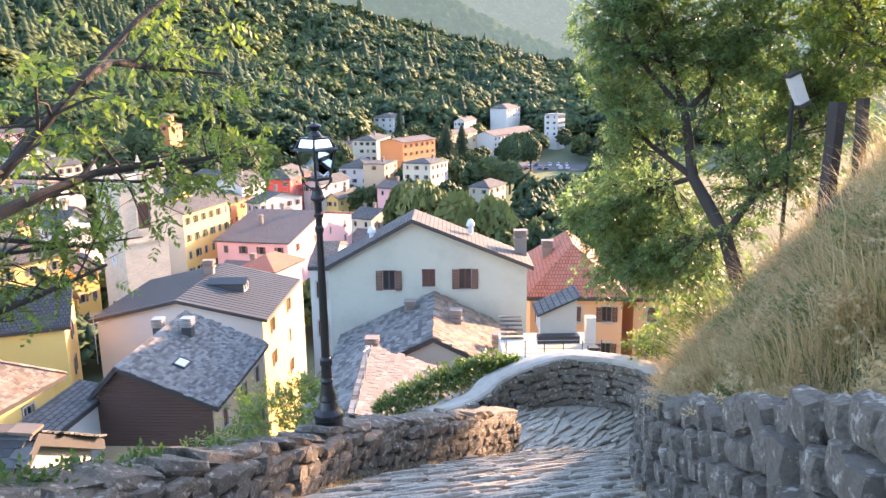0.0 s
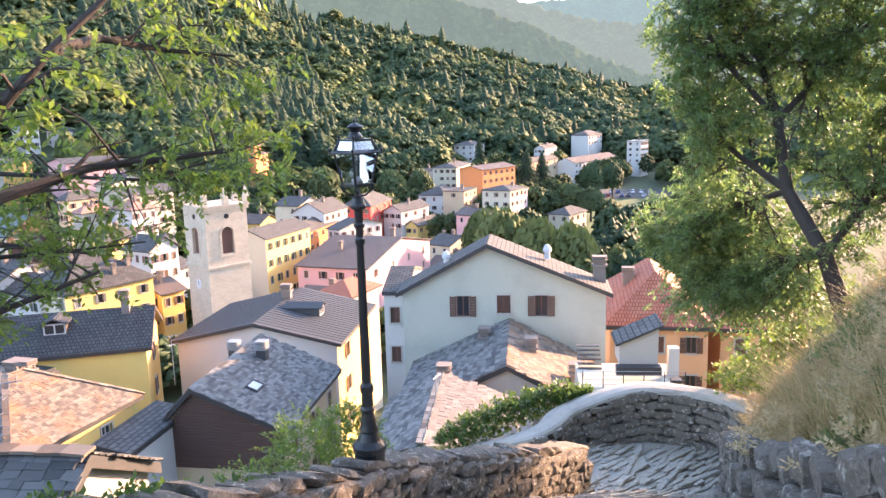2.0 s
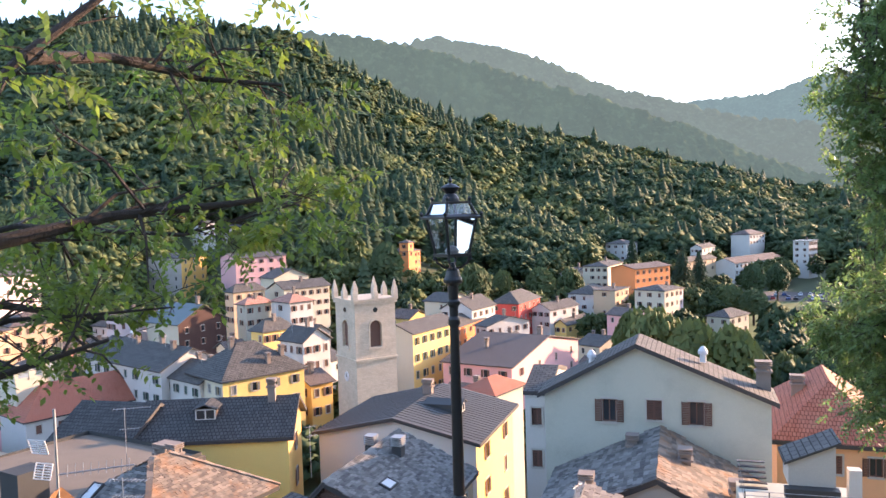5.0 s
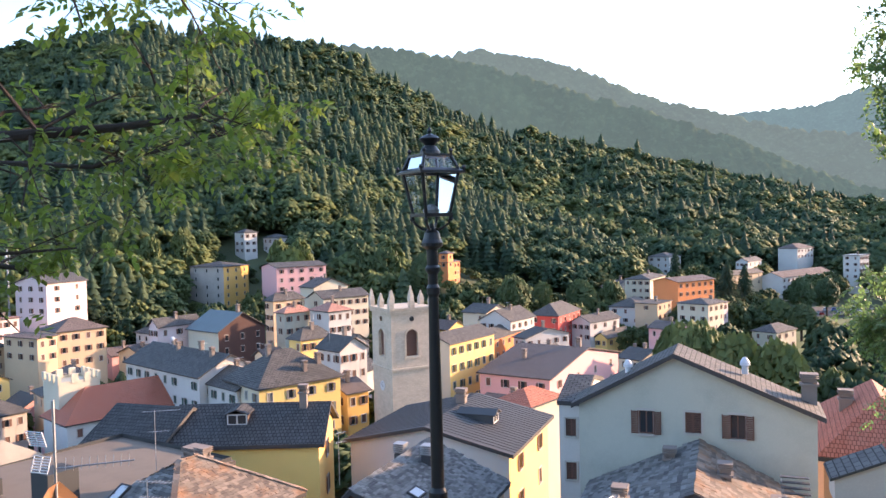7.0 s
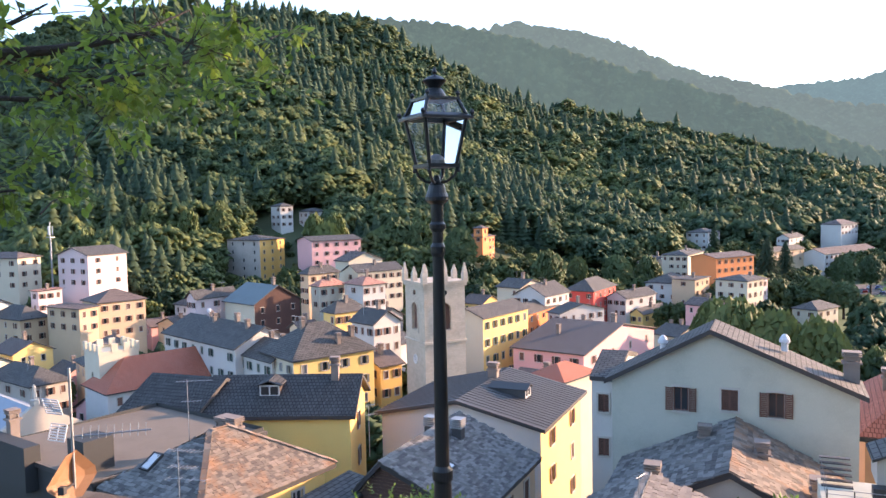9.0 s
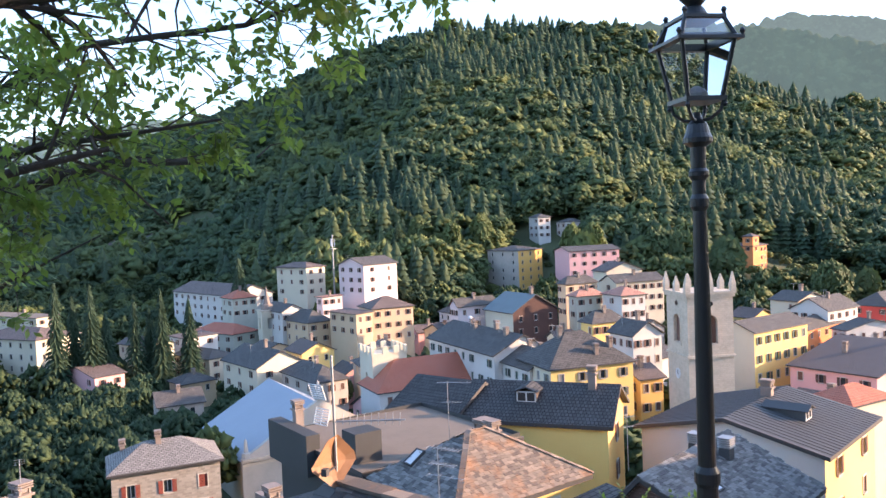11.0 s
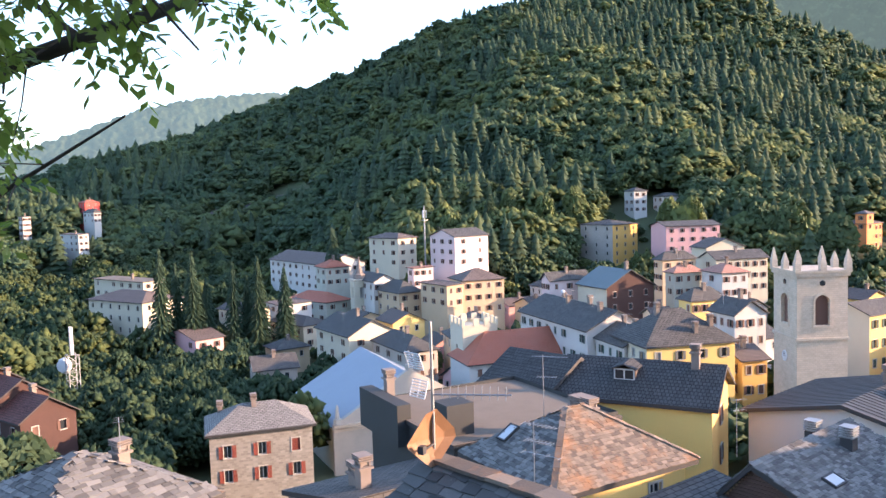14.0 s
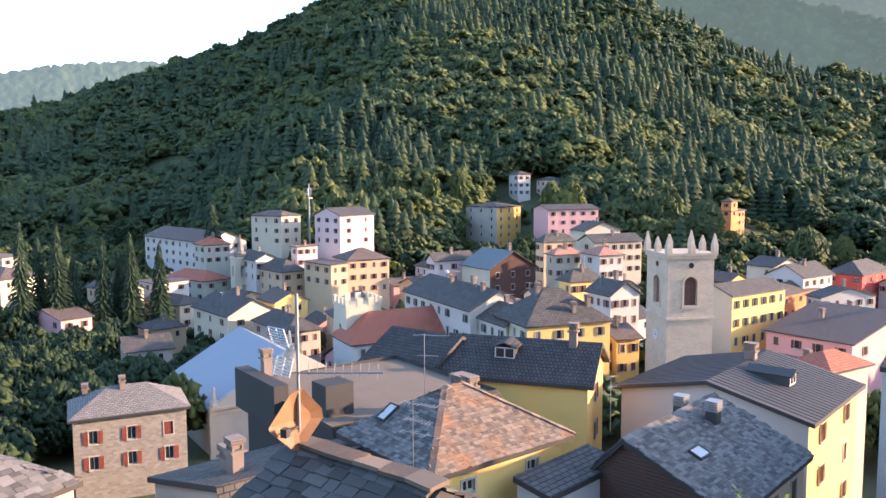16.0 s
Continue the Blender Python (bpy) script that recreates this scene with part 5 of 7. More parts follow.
# Tints of 0.7 up round the villa paint in its trees' sunlit yellow.
for k, (az, r, h, w, tint, con) in enumerate((
        (66.2, 205, 31, 8.0, 0.0, True), (64.1, 205, 30, 8.5, 0.05, True), (61.4, 204, 27, 7.5, 0.0, True), (59.7, 203, 28, 8.0, 0.1, True), (57.9, 204, 25, 8.0, 0.0, True), (65.2, 208, 27, 7.5, 0.1, True),
        (63.2, 206, 23, 7.5, 0.0, True), (60.5, 206, 23, 7.0, 0.05, True), (54.7, 262, 28, 12, 0.1, True), (41.3, 172, 12, 9, 0.2, True), (42.6, 175, 9, 8, 0.4, False), (47.8, 168, 8, 9, 0.3, False),
        (49.2, 172, 8, 9, 0.35, False), (46.2, 300, 15, 13, 0.9, False), (43.5, 310, 19, 12, 0.4, True), (31.0, 300, 22, 12, 0.95, False), (29.6, 305, 21, 13, 0.9, False), (33.6, 318, 9, 6, 0.1, False),
        (25.0, 300, 20, 18, 0.4, False), (23.4, 298, 19, 15, 0.45, False), (20.6, 285, 20, 15, 0.3, False), (14.2, 275, 17, 14, 0.5, False), (12.2, 285, 15, 10, 0.6, False), (9.5, 300, 15, 14, 0.45, False),
        (7.3, 310, 16, 13, 0.5, False), (16.4, 255, 7, 8, 0.7, False), (3.0, 395, 20, 10, 0.15, True), (-0.4, 330, 22, 14, 0.1, True), (-1.5, 340, 20, 12, 0.1, True), (-5.0, 340, 15, 12, 0.2, False),
        (-6.5, 350, 14, 12, 0.15, False), (-3.5, 290, 12, 12, 0.4, False), (-5.0, 285, 11, 12, 0.3, False), (1.2, 165, 14, 15, 0.95, False), (-1.2, 160, 13, 14, 0.98, False), (-3.6, 152, 13, 13, 0.95, False),
        (-7.0, 160, 9, 9, 0.8, False), (-8.6, 150, 8, 9, 0.8, False), (2.8, 175, 13, 12, 0.9, False), (27.2, 235, 9, 8, 0.8, False), (18.4, 225, 10, 8, 0.8, False), (-9.5, 90, 9, 9, 0.6, False), (37.5, 320, 20, 12, 0.85, False), (39.6, 316, 18, 11, 0.8, False), (30.2, 297, 20, 14, 1.0, False), (42.0, 322, 17, 11, 0.7, False))):
    village_tree(az, r, h * (1.0 if k < 8 else 1.5 if 32 < k < 39 else 1.15), w * (1.0 if k < 8 else 1.1), tint, con, seed=k + 1)
for k, (az, r, h, w) in enumerate(((77.5, 60, 13, 4.2), (75.0, 62, 14, 4.5), (79.5, 72, 14, 4.8), (73.0, 66, 11, 4.0))):
    village_tree(az, r, h, w, 0.2, True, seed=60 + k, label="tall green spruce standing in front of the woods")


for k, (az, r, h, w) in enumerate(((73.6, 104, 12.5, 10), (75.6, 103, 13, 9), (77.4, 105, 13, 10), (79.0, 103, 12.5, 9))):
    village_tree(az, r, h, w, 0.1, False, seed=70 + k, label="broad dark green tree below the brown houses")


# ---- car park, mast ----
ASPHALT = plain("asphalt", (0.055, 0.055, 0.055), 0.9, 0.4, 0.5, 10)
LAWN = plain("mown_lawn", (0.075, 0.12, 0.035), 0.95, 0.4, 0.3, 6, bump=0.5)
RUBBER = plain("tyre_rubber", (0.02, 0.02, 0.02), 0.9, 0.1)
PAINT = [plain(n + "_car_paint", c, 0.3, 0.1, bump=0.0) for n, c in (("white", (0.7, 0.7, 0.7)), ("silver", (0.4, 0.41, 0.42)), ("black", (0.03, 0.03, 0.035)), ("red", (0.4, 0.04, 0.03)), ("blue", (0.06, 0.1, 0.25)))]


def sheet(name, a0, a1, r0, r1, lift, material, label, category):
    """A patch of flat ground between two bearings and two distances."""
    bm, rows = bmesh.new(), []
    for r in np.linspace(r0, r1, 6):
        row = []
        for a in np.linspace(a0, a1, 8):
            x, y = -math.sin(radians(a)) * r, math.cos(radians(a)) * r
            row.append(bm.verts.new((x, y, ground_z(x, y) + lift)))
        rows.append(row)
    for u, v in zip(rows, rows[1:]):
        for k in range(7):
            bm.faces.new((u[k], u[k + 1], v[k + 1], v[k]))
    tagged(part(name, bm, material), label, category, kind="structure")


sheet("lawn", -10.5, -4.5, 255, 352, 0.12, LAWN, "mown green lawn below the car park", "lawn")
sheet("car_park", -11, -3.2, 354, 388, 0.14, ASPHALT, "grey asphalt car park beside the lawn", "car park")


def parked_car(paint, colour):
    ob = tagged(new("car"), colour + " parked car standing on the car park", "car", "parked cars")
    prof = [(-2.0, 0.3), (2.0, 0.3), (2.05, 0.7), (1.9, 0.88), (0.95, 0.98), (-1.75, 1.0), (-2.05, 0.85)]
    glass = [(1.0, 0.98), (0.35, 1.42), (-1.1, 1.45), (-1.75, 1.0)]
    for nm, pts, hw, taper, mat in (("body", prof, 0.86, 0.86, paint), ("cabin", glass, 0.78, 0.62, GLASS)):
        bm = bmesh.new()
        a, b = [[bm.verts.new((x, sy * (hw if z < 1.1 else taper), z)) for x, z in pts] for sy in (-1, 1)]
        bm.faces.new(a)
        bm.faces.new(b[::-1])
        for k in range(len(pts)):
            m2 = (k + 1) % len(pts)
            bm.faces.new((a[k], b[k], b[m2], a[m2]))
        part(nm, bm, mat, ob)
    part("roof", boxed(-1.1, 0.35, -0.62, 0.62, 1.44, 1.48), paint, ob)
    for x in (-1.3, 1.25):
        for sy in (-1, 1):
            bm = bmesh.new()
            lathe(bm, [(0.3, -0.1), (0.32, -0.08), (0.32, 0.08), (0.3, 0.1)], 12)
            part("wheel", bm, RUBBER, ob).matrix_basis = pose(x, sy * 0.8, 0.32, 90)
    return ob


car_rng, car_kinds = random.Random(5), []
for k in range(16):
    a, r = -4.0 - (k % 8) * 0.75 + car_rng.uniform(-0.2, 0.2), 360 + 14 * (k // 8)
    x, y = -math.sin(radians(a)) * r, math.cos(radians(a)) * r
    m = pose(x, y, ground_z(x, y) + 0.14, 0, 0, 90 + a + car_rng.choice((0, 180)))
    if k < 5:
        car_kinds.append(parked_car(PAINT[k], ("white", "silver", "black", "red", "blue")[k]))
        car_kinds[-1].matrix_basis = m
    else:
        copy_thing(car_kinds[car_rng.choice((0, 0, 1, 1, 2, 3, 4))], m)


def hill_mast():
    ob = tagged(new("telephone_mast"), "slim white telephone mast with panel aerials", "mast")
    x, y = -math.sin(radians(48.05)) * 250, math.cos(radians(48.05)) * 250
    z = ground_z(x, y)
    ob.matrix_basis = pose(x, y, z)
    bm = bmesh.new()
    tube(bm, [(0, 0, -1), (0, 0, -5.5 - z)], [0.35, 0.18], 8)
    part("pole", bm, RAIL, ob)
    for k in range(3):
        o = part("panel_aerial", boxed(-0.25, 0.25, -0.75, -0.5, -9.2 - z, -6.8 - z), DISH, ob)
        o.matrix_basis = pose(0, 0, 0, 0, 0, 20 + 120 * k)
    part("platform", boxed(-0.8, 0.8, -0.8, 0.8, -10.0 - z, -9.8 - z), RAIL, ob)


hill_mast()


# ---- slabs of stone on the near roofs ----
def slates(parent, poly, w, h, material, seed, singles=0, lift=0.05):
    """Overlapping stone slabs on a roof plane: some as pieces of their own, the rest joined."""
    g = random.Random(seed)
    p = [Vector(q) for q in poly]
    nrm = (p[1] - p[0]).cross(p[-1] - p[0]).normalized()
    if nrm.z < 0:
        p = [p[1], p[0]] + p[:1:-1]
        nrm = -nrm
    e = (p[1] - p[0]).normalized()
    s = nrm.cross(e)
    flat = [((q - p[0]).dot(e), (q - p[0]).dot(s)) for q in p]
    def inside(u, v):
        return all((b[0] - a[0]) * (v - a[1]) - (b[1] - a[1]) * (u - a[0]) >= -0.02 for a, b in zip(flat, flat[1:] + flat[:1]))
    umin, umax, vmax = min(a for a, _ in flat), max(a for a, _ in flat), max(b for _, b in flat)
    bm, kinds = bmesh.new(), []
    for _ in range(6):
        b = bmesh.new()
        vs = box(b, -0.5, 0.5, -0.7, 0.7, 0, 0.045)
        for vv in vs:
            vv.co.x += g.uniform(-0.07, 0.07)
            vv.co.y += g.uniform(-0.1, 0.1) if vv.co.y < 0 else 0
        me = bpy.data.meshes.new("slab_stone")
        b.to_mesh(me)
        b.free()
        me.materials.append(material)
        kinds.append(me)
    made, v = 0, h * 0.4
    while v < vmax:
        u = umin + g.uniform(-0.5, 0) * w
        while u < umax:
            ww = w * g.uniform(0.65, 1.35)
            if inside(u + ww / 2, v):
                q = p[0] + e * (u + ww / 2) + s * (v + g.uniform(-0.12, 0.12) * h) + nrm * (lift * 0.5)
                m = Matrix.Translation(q) @ Matrix((e, s, nrm)).transposed().to_4x4() @ pose(0, 0, 0, -5 + g.uniform(-3, 3), g.uniform(-2.5, 2.5), g.uniform(-4, 4)) @ Matrix.Diagonal((ww * 0.97, h, 1, 1))
                if made < singles:
                    o = part("slab_stone", g.choice(kinds), None, parent)
                    o.matrix_basis = m
                    made += 1
                else:
                    vs = box(bm, -0.5, 0.5, -0.7, 0.7, 0, 0.045)
                    for vv in vs:
                        vv.co.x += g.uniform(-0.07, 0.07)
                        vv.co.y += g.uniform(-0.1, 0.1) if vv.co.y < 0 else 0
                        vv.co = m @ vv.co
            u += ww
        v += h * 0.92
    if bm.faces:
        me = bpy.data.meshes.new("slab_covering")
        bm.to_mesh(me)
        me.materials.append(material)
        tagged(part("slab_covering", me, None, parent), kind="stuff")
    bm.free()


def slab_mat(name, a, b, c, amount):
    m, n, l, bs = node_mat(name)
    geo = n.new("ShaderNodeNewGeometry")
    pos = geo.outputs["Position"]
    rnd = n.new("ShaderNodeMath")
    rnd.operation = "ADD"
    l.new(geo.outputs["Random Per Island"], rnd.inputs[0])
    l.new(n.new("ShaderNodeObjectInfo").outputs["Random"], rnd.inputs[1])
    half = n.new("ShaderNodeMath")
    half.operation = "FRACT"
    l.new(rnd.outputs[0], half.inputs[0])
    col = mixer(n, l, a, b, half.outputs[0])
    col = mixer(n, l, col, c, ramp(n, l, noise_tex(n, l, pos, 0.6, 6, 0.7), 0.62 - amount * 0.3, 0.75))
    gr = noise_tex(n, l, pos, 14, 4, 0.7)
    col = mixer(n, l, col, (0.42, 0.40, 0.34), ramp(n, l, gr, 0.62, 1.1))
    l.new(col, bs.inputs["Base Color"])
    bs.inputs["Roughness"].default_value = 0.88
    bs.inputs["Specular IOR Level"].default_value = 0.2
    bumped(n, l, bs, gr, 0.6, 0.02)
    return m


SLAB_GREY = slab_mat("grey_stone_slabs", (0.085, 0.082, 0.078), (0.23, 0.222, 0.205), (0.16, 0.14, 0.12), 0.3)
SLAB_RUST = slab_mat("lichened_stone_slabs", (0.12, 0.098, 0.08), (0.27, 0.215, 0.165), (0.33, 0.165, 0.075), 0.5)
SLAB_DARK = slab_mat("dark_stone_slabs", (0.06, 0.06, 0.058), (0.15, 0.146, 0.138), (0.13, 0.13, 0.12), 0.3)
SLAB_PALE = slab_mat("pale_stone_slabs", (0.16, 0.14, 0.125), (0.26, 0.23, 0.20), (0.20, 0.16, 0.13), 0.5)


def dress(ob, kind, wl, wr, h_eave, rise, off, w, h, material, singles, seed, only=None, mats=None):
    planes = roof_planes(kind, -wl, 0, 0, wr, h_eave, rise, off)
    for k, poly in enumerate(planes):
        if only is None or k in only:
            slates(ob, [(x, y, z + 0.005) for x, y, z in poly], w, h, (mats or {}).get(k, material), seed + k, singles if k == (only or (0,))[0] else 0)


def eave_of(ob, ze):
    return ze - ob.matrix_basis.translation.z


O_ = [o for o in scene.objects if o.get("label", "").startswith("yellow house with pyramid")][0]
dress(O_, "hip", 8.5, 9.8, eave_of(O_, -16.7), 2.6, 0.5, 0.33, 0.24, SLAB_RUST, 300, 21, (1, 0, 2, 3), {0: SLAB_GREY})
dress(SL, "gy", 8.0, 10.9, eave_of(SL, -18.3), 2.4, 0.28, 0.32, 0.22, SLAB_GREY, 300, 31, (1, 0))
dress(FA, "gy", 12.6, 9.9, eave_of(FA, -18.0), 3.1, 0.53, 0.45, 0.33, SLAB_RUST, 150, 41, (1, 0), {0: SLAB_GREY})
dress(FB, "gy", 7.6, 9.0, eave_of(FB, -16.2), 1.5, 0.37, 0.42, 0.3, SLAB_PALE, 110, 51, (1, 0), {0: SLAB_GREY})
dress(NA, "gx", 3.4, 6, eave_of(NA, -9.1), 1.6, 0.5, 0.4, 0.25, SLAB_DARK, 150, 61, (0, 1))
dress(NL, "hip", 10, 10, eave_of(NL, -17.0), 2.5, 0.5, 0.5, 0.35, SLAB_GREY, 90, 71, (0, 1, 2, 3))


def ridge_caps(ob, a, b, material, w=0.34):
    """Flat stones laid along a ridge or hip."""
    a, b = Vector(a), Vector(b)
    n = max(3, int((b - a).length / 0.5))
    d = (b - a).normalized()
    side = Vector((d.y, -d.x, 0)).normalized()
    up = side.cross(d)
    for i in range(n):
        bm = bmesh.new()
        box(bm, -0.29, 0.29, -w / 2, w / 2, 0.02, 0.09)
        o = part("ridge_stone", bm, material, ob)
        o.matrix_basis = Matrix.Translation(a + (b - a) * ((i + 0.5) / n)) @ Matrix((d, side, up)).transposed().to_4x4() @ pose(0, 0, 0, rng.uniform(-4, 4), rng.uniform(-3, 3), rng.uniform(-5, 5))


hn = eave_of(NA, -9.1)
ridge_caps(NA, (-3.4, 3, hn + 1.64), (0, 3, hn + 1.64), SLAB_RUST, 0.42)
ho = eave_of(O_, -16.7)
ridge_caps(O_, (0, 0, ho + 0.02), (-4.25, 4.25, ho + 2.62), SLAB_RUST)
ridge_caps(O_, (0, 9.8, ho + 0.02), (-4.25, 5.55, ho + 2.62), SLAB_RUST)
ridge_caps(FB, (-4.79, 0, eave_of(FB, -16.2) + 1.52), (-4.79, 9, eave_of(FB, -16.2) + 1.52), SLAB_GREY)

# skylights, boarded gable, standing seams, dormers
def skylight(ob, m):
    bm = bmesh.new()
    for p in ((-0.4, 0.4, -0.6, -0.52), (-0.4, 0.4, 0.52, 0.6), (-0.4, -0.32, -0.52, 0.52), (0.32, 0.4, -0.52, 0.52)):
        box(bm, *p, 0, 0.14)
    s = part("skylight", bm, FASCIA, ob)
    s.matrix_basis = m
    part("pane", boxed(-0.32, 0.32, -0.52, 0.52, 0.06, 0.09), DISH, s)


skylight(O_, pose(-6.2, 1.9, ho + 1.25, 32, 0, 0))
hs_ = eave_of(SL, -18.3)
skylight(SL, pose(-3.2, 3.2, hs_ + 1.42, 0, 23, 0))
for k in range(26):
    z = hs_ - 2.6 + k * 0.19
    wd = 1.0 if z < hs_ else max(0.05, 1 - (z - hs_ + 0.2) / 2.3)
    b = part("cladding_board", boxed(-5.75 - 1.85 * wd, -5.75 + 5.3 * wd, 0.29, 0.34, z, z + 0.165), STUCCO["wood"], SL, "dark stained board")


def flue(parent, p, h):
    """A square dark chimney with a louvred metal cowl."""
    ob = part("chimney", boxed(-0.32, 0.32, -0.32, 0.32, -0.8, h), FASCIA, parent, "dark sheet metal chimney")
    ob.matrix_basis = pose(*p)
    for k in range(5):
        part("cowl_fin", boxed(-0.38, 0.38, -0.38, 0.38, h + 0.06 + k * 0.13, h + 0.12 + k * 0.13), RAIL, ob)
    part("cowl_core", boxed(-0.22, 0.22, -0.22, 0.22, h, h + 0.6), FASCIA, ob)


flue(SL, (-6.6, 8.2, hs_ + 1.4), 0.7)
flue(SL, (-4.3, 7.4, hs_ + 1.8), 0.6)
M_ = [o for o in scene.objects if o.get("label", "").startswith("white and yellow house")][0]
hm = eave_of(M_, -19.1)
for k in range(1, 22):
    for side in (0, 1):
        bm = bmesh.new()
        y = 13.1 * k / 22
        x = 0 if side else -14.8
        tube(bm, [(x, y, hm + 0.03), (-7.4, y, hm + 1.68)], 0.028, 4)
        part("roof_seam", bm, METAL_DARK, M_)


def dormer(ob, p, turn, w, h, d, wall, roofm):
    bm = bmesh.new()
    box(bm, -w / 2, w / 2, 0, d, -0.6, h)
    q = part("dormer", bm, wall, ob)
    q.matrix_basis = pose(*p, 0, 0, turn)
    slab("dormer_roof", [[(-w / 2 - 0.2, -0.3, h), (-w / 2 - 0.2, d, h), (0, d, h + 0.4), (0, -0.3, h + 0.4)], [(w / 2 + 0.2, -0.3, h), (w / 2 + 0.2, d, h), (0, d, h + 0.4), (0, -0.3, h + 0.4)]], roofm, q, 0.08)
    for s in (-1, 1):
        part("pane", boxed(s * w * 0.23 - w * 0.19, s * w * 0.23 + w * 0.19, -0.04, 0.02, 0.15, h - 0.12), GLASS, q)
    bm = bmesh.new()
    for z in (0.05, h - 0.12):
        box(bm, -w / 2, w / 2, -0.06, -0.005, z, z + 0.1)
    for x in (-w / 2, -0.05, w / 2 - 0.1):
        box(bm, x, x + 0.1, -0.06, -0.005, 0.15, h - 0.12)
    part("dormer_frame", bm, STUCCO["white"], q)


Y_ = [o for o in scene.objects if o.get("label", "").startswith("lemon yellow house")][0]
hy = eave_of(Y_, -18.0)
dormer(Y_, (-7.2, 2.2, hy + 1.0), 0, 1.6, 0.95, 2.2, EAVES, TILE_DARK)
dormer(M_, (-3.4, 6.2, hm + 0.75), 90, 1.3, 0.8, 3.2, METAL_DARK, METAL_DARK)
for k in range(34):
    part("eave_bracket", boxed(-12.2 + k * 0.35, -12.1 + k * 0.35, 0.05, 0.5, hy - 0.34, hy - 0.22), EAVES, Y_)
# bent wing of the yellow house
home(-39.6, 51.6, -18.0, 2, 7.5, 9.0, 8.5, "cream", TILE_DARK, "gx", 2.3, near=True, front=(1, 1), win=(1.3, 0.7), style=None, label="cream wing of the yellow house with dark tiles")

# chimneys of their own look
hg = eave_of(G, -13.2)
for x, y, dz in ((-11.6, 2.2, 1.6), (-4.4, 2.6, 1.95)):
    bm = bmesh.new()
    lathe(bm, [(0.2, 0), (0.2, 0.5), (0.32, 0.55), (0.3, 0.75), (0.15, 1.0), (0.05, 1.05)], 12)
    o = part("chimney_pot", bm, DISH, G, "white metal chimney cowl")
    o.matrix_basis = pose(x, y, hg + dz)
for top in ((0.8, 48.6, -14.8), (3.4, 46.6, -15.8), (-2.3, 51.5, -15.0), (-4.1, 42.4, -14.5)):
    ob = FA
    bp = ob.matrix_basis.translation
    chimney(ob, (top[0] - bp.x, top[1] - bp.y, top[2] - bp.z - 1.2), 0.6, 0.6, 0.7)
hgb = eave_of(GB, -17.2)
for x0, x1, y0, y1, z1 in ((-13, -6.5, -0.6, 0.4, 1.0), (-3.4, -1.6, 0.5, 2.4, 1.9)):
    part("metal_box", boxed(x0, x1, y0, y1, hgb - 1.8, hgb + z1), STUCCO["charcoal"], GB, "dark grey clad roof box")
chimney(GB, (-11.0, 0.9, hgb), 0.6, 0.6, 1.9)
chimney(O_, (-9.0, 9.4, ho - 1.0), 1.0, 0.9, 2.0)


# ---- crenellated turret, spire, church front, lattice mast ----
def turret():
    ob = tagged(new("turret"), "small white square turret with battlements", "turret")
    ob.matrix_basis = pose(-96.8, 97.4, -38, 0, 0, -24)
    h = 13.3
    bm = bmesh.new()
    facade(bm, (-6.5, 0, 0), (1, 0, 0), 6.5, 0, h, [(2.9, 3.6, h - 5, h - 3.6)])
    facade(bm, (0, 0, 0), (0, 1, 0), 6.4, 0, h, [])
    facade(bm, (0, 6.4, 0), (-1, 0, 0), 6.5, 0, h, [])
    facade(bm, (-6.5, 6.4, 0), (0, -1, 0), 6.4, 0, h, [])
    bm.faces.new([bm.verts.new(v) for v in ((-6.5, 0, h - 0.4), (0, 0, h - 0.4), (0, 6.4, h - 0.4), (-6.5, 6.4, h - 0.4))])
    part("wall", bm, STUCCO["cream"], ob)
    part("pane", boxed(-3.6, -2.9, 0.18, 0.22, h - 5, h - 3.6), GLASS, ob)
    for k in range(4):
        for x0, y0 in ((-6.5 + k * 1.9, -0.15), (-6.5 + k * 1.9, 6.0)):
            part("merlon", boxed(x0, x0 + 0.95, y0, y0 + 0.5, h - 0.3, h + 1.1), STUCCO["cream"], ob)
        if 0 < k < 3:
            for x0 in (-6.6, -0.4):
                part("merlon", boxed(x0, x0 + 0.5, k * 2.0, k * 2.0 + 1.0, h - 0.3, h + 1.1), STUCCO["cream"], ob)


turret()


def spire():
    ob = tagged(new("church_spire"), "slender cream belfry with pointed spire", "bell tower")
    ob.matrix_basis = pose(-181.4, 136.1, -40, 0, 0, -20)
    bm = bmesh.new()
    facade(bm, (-4.4, 0, 0), (1, 0, 0), 4.4, 0, 14, [(1.6, 2.8, 9.2, 12.2)])
    facade(bm, (0, 0, 0), (0, 1, 0), 4.4, 0, 14, [(1.6, 2.8, 9.2, 12.2)])
    facade(bm, (0, 4.4, 0), (-1, 0, 0), 4.4, 0, 14, [])
    facade(bm, (-4.4, 4.4, 0), (0, -1, 0), 4.4, 0, 14, [])
    part("shaft", bm, STUCCO["cream"], ob)
    part("cornice", boxed(-4.7, 0.3, -0.3, 4.7, 14, 14.5), STONE_T, ob)
    bm = bmesh.new()
    lathe(bm, [(1.8, 14.5), (1.7, 15.8), (1.1, 16.0), (0.5, 18.5), (0.06, 21)], 8, (-2.2, 2.2))
    part("spire", bm, CHIM, ob)


spire()


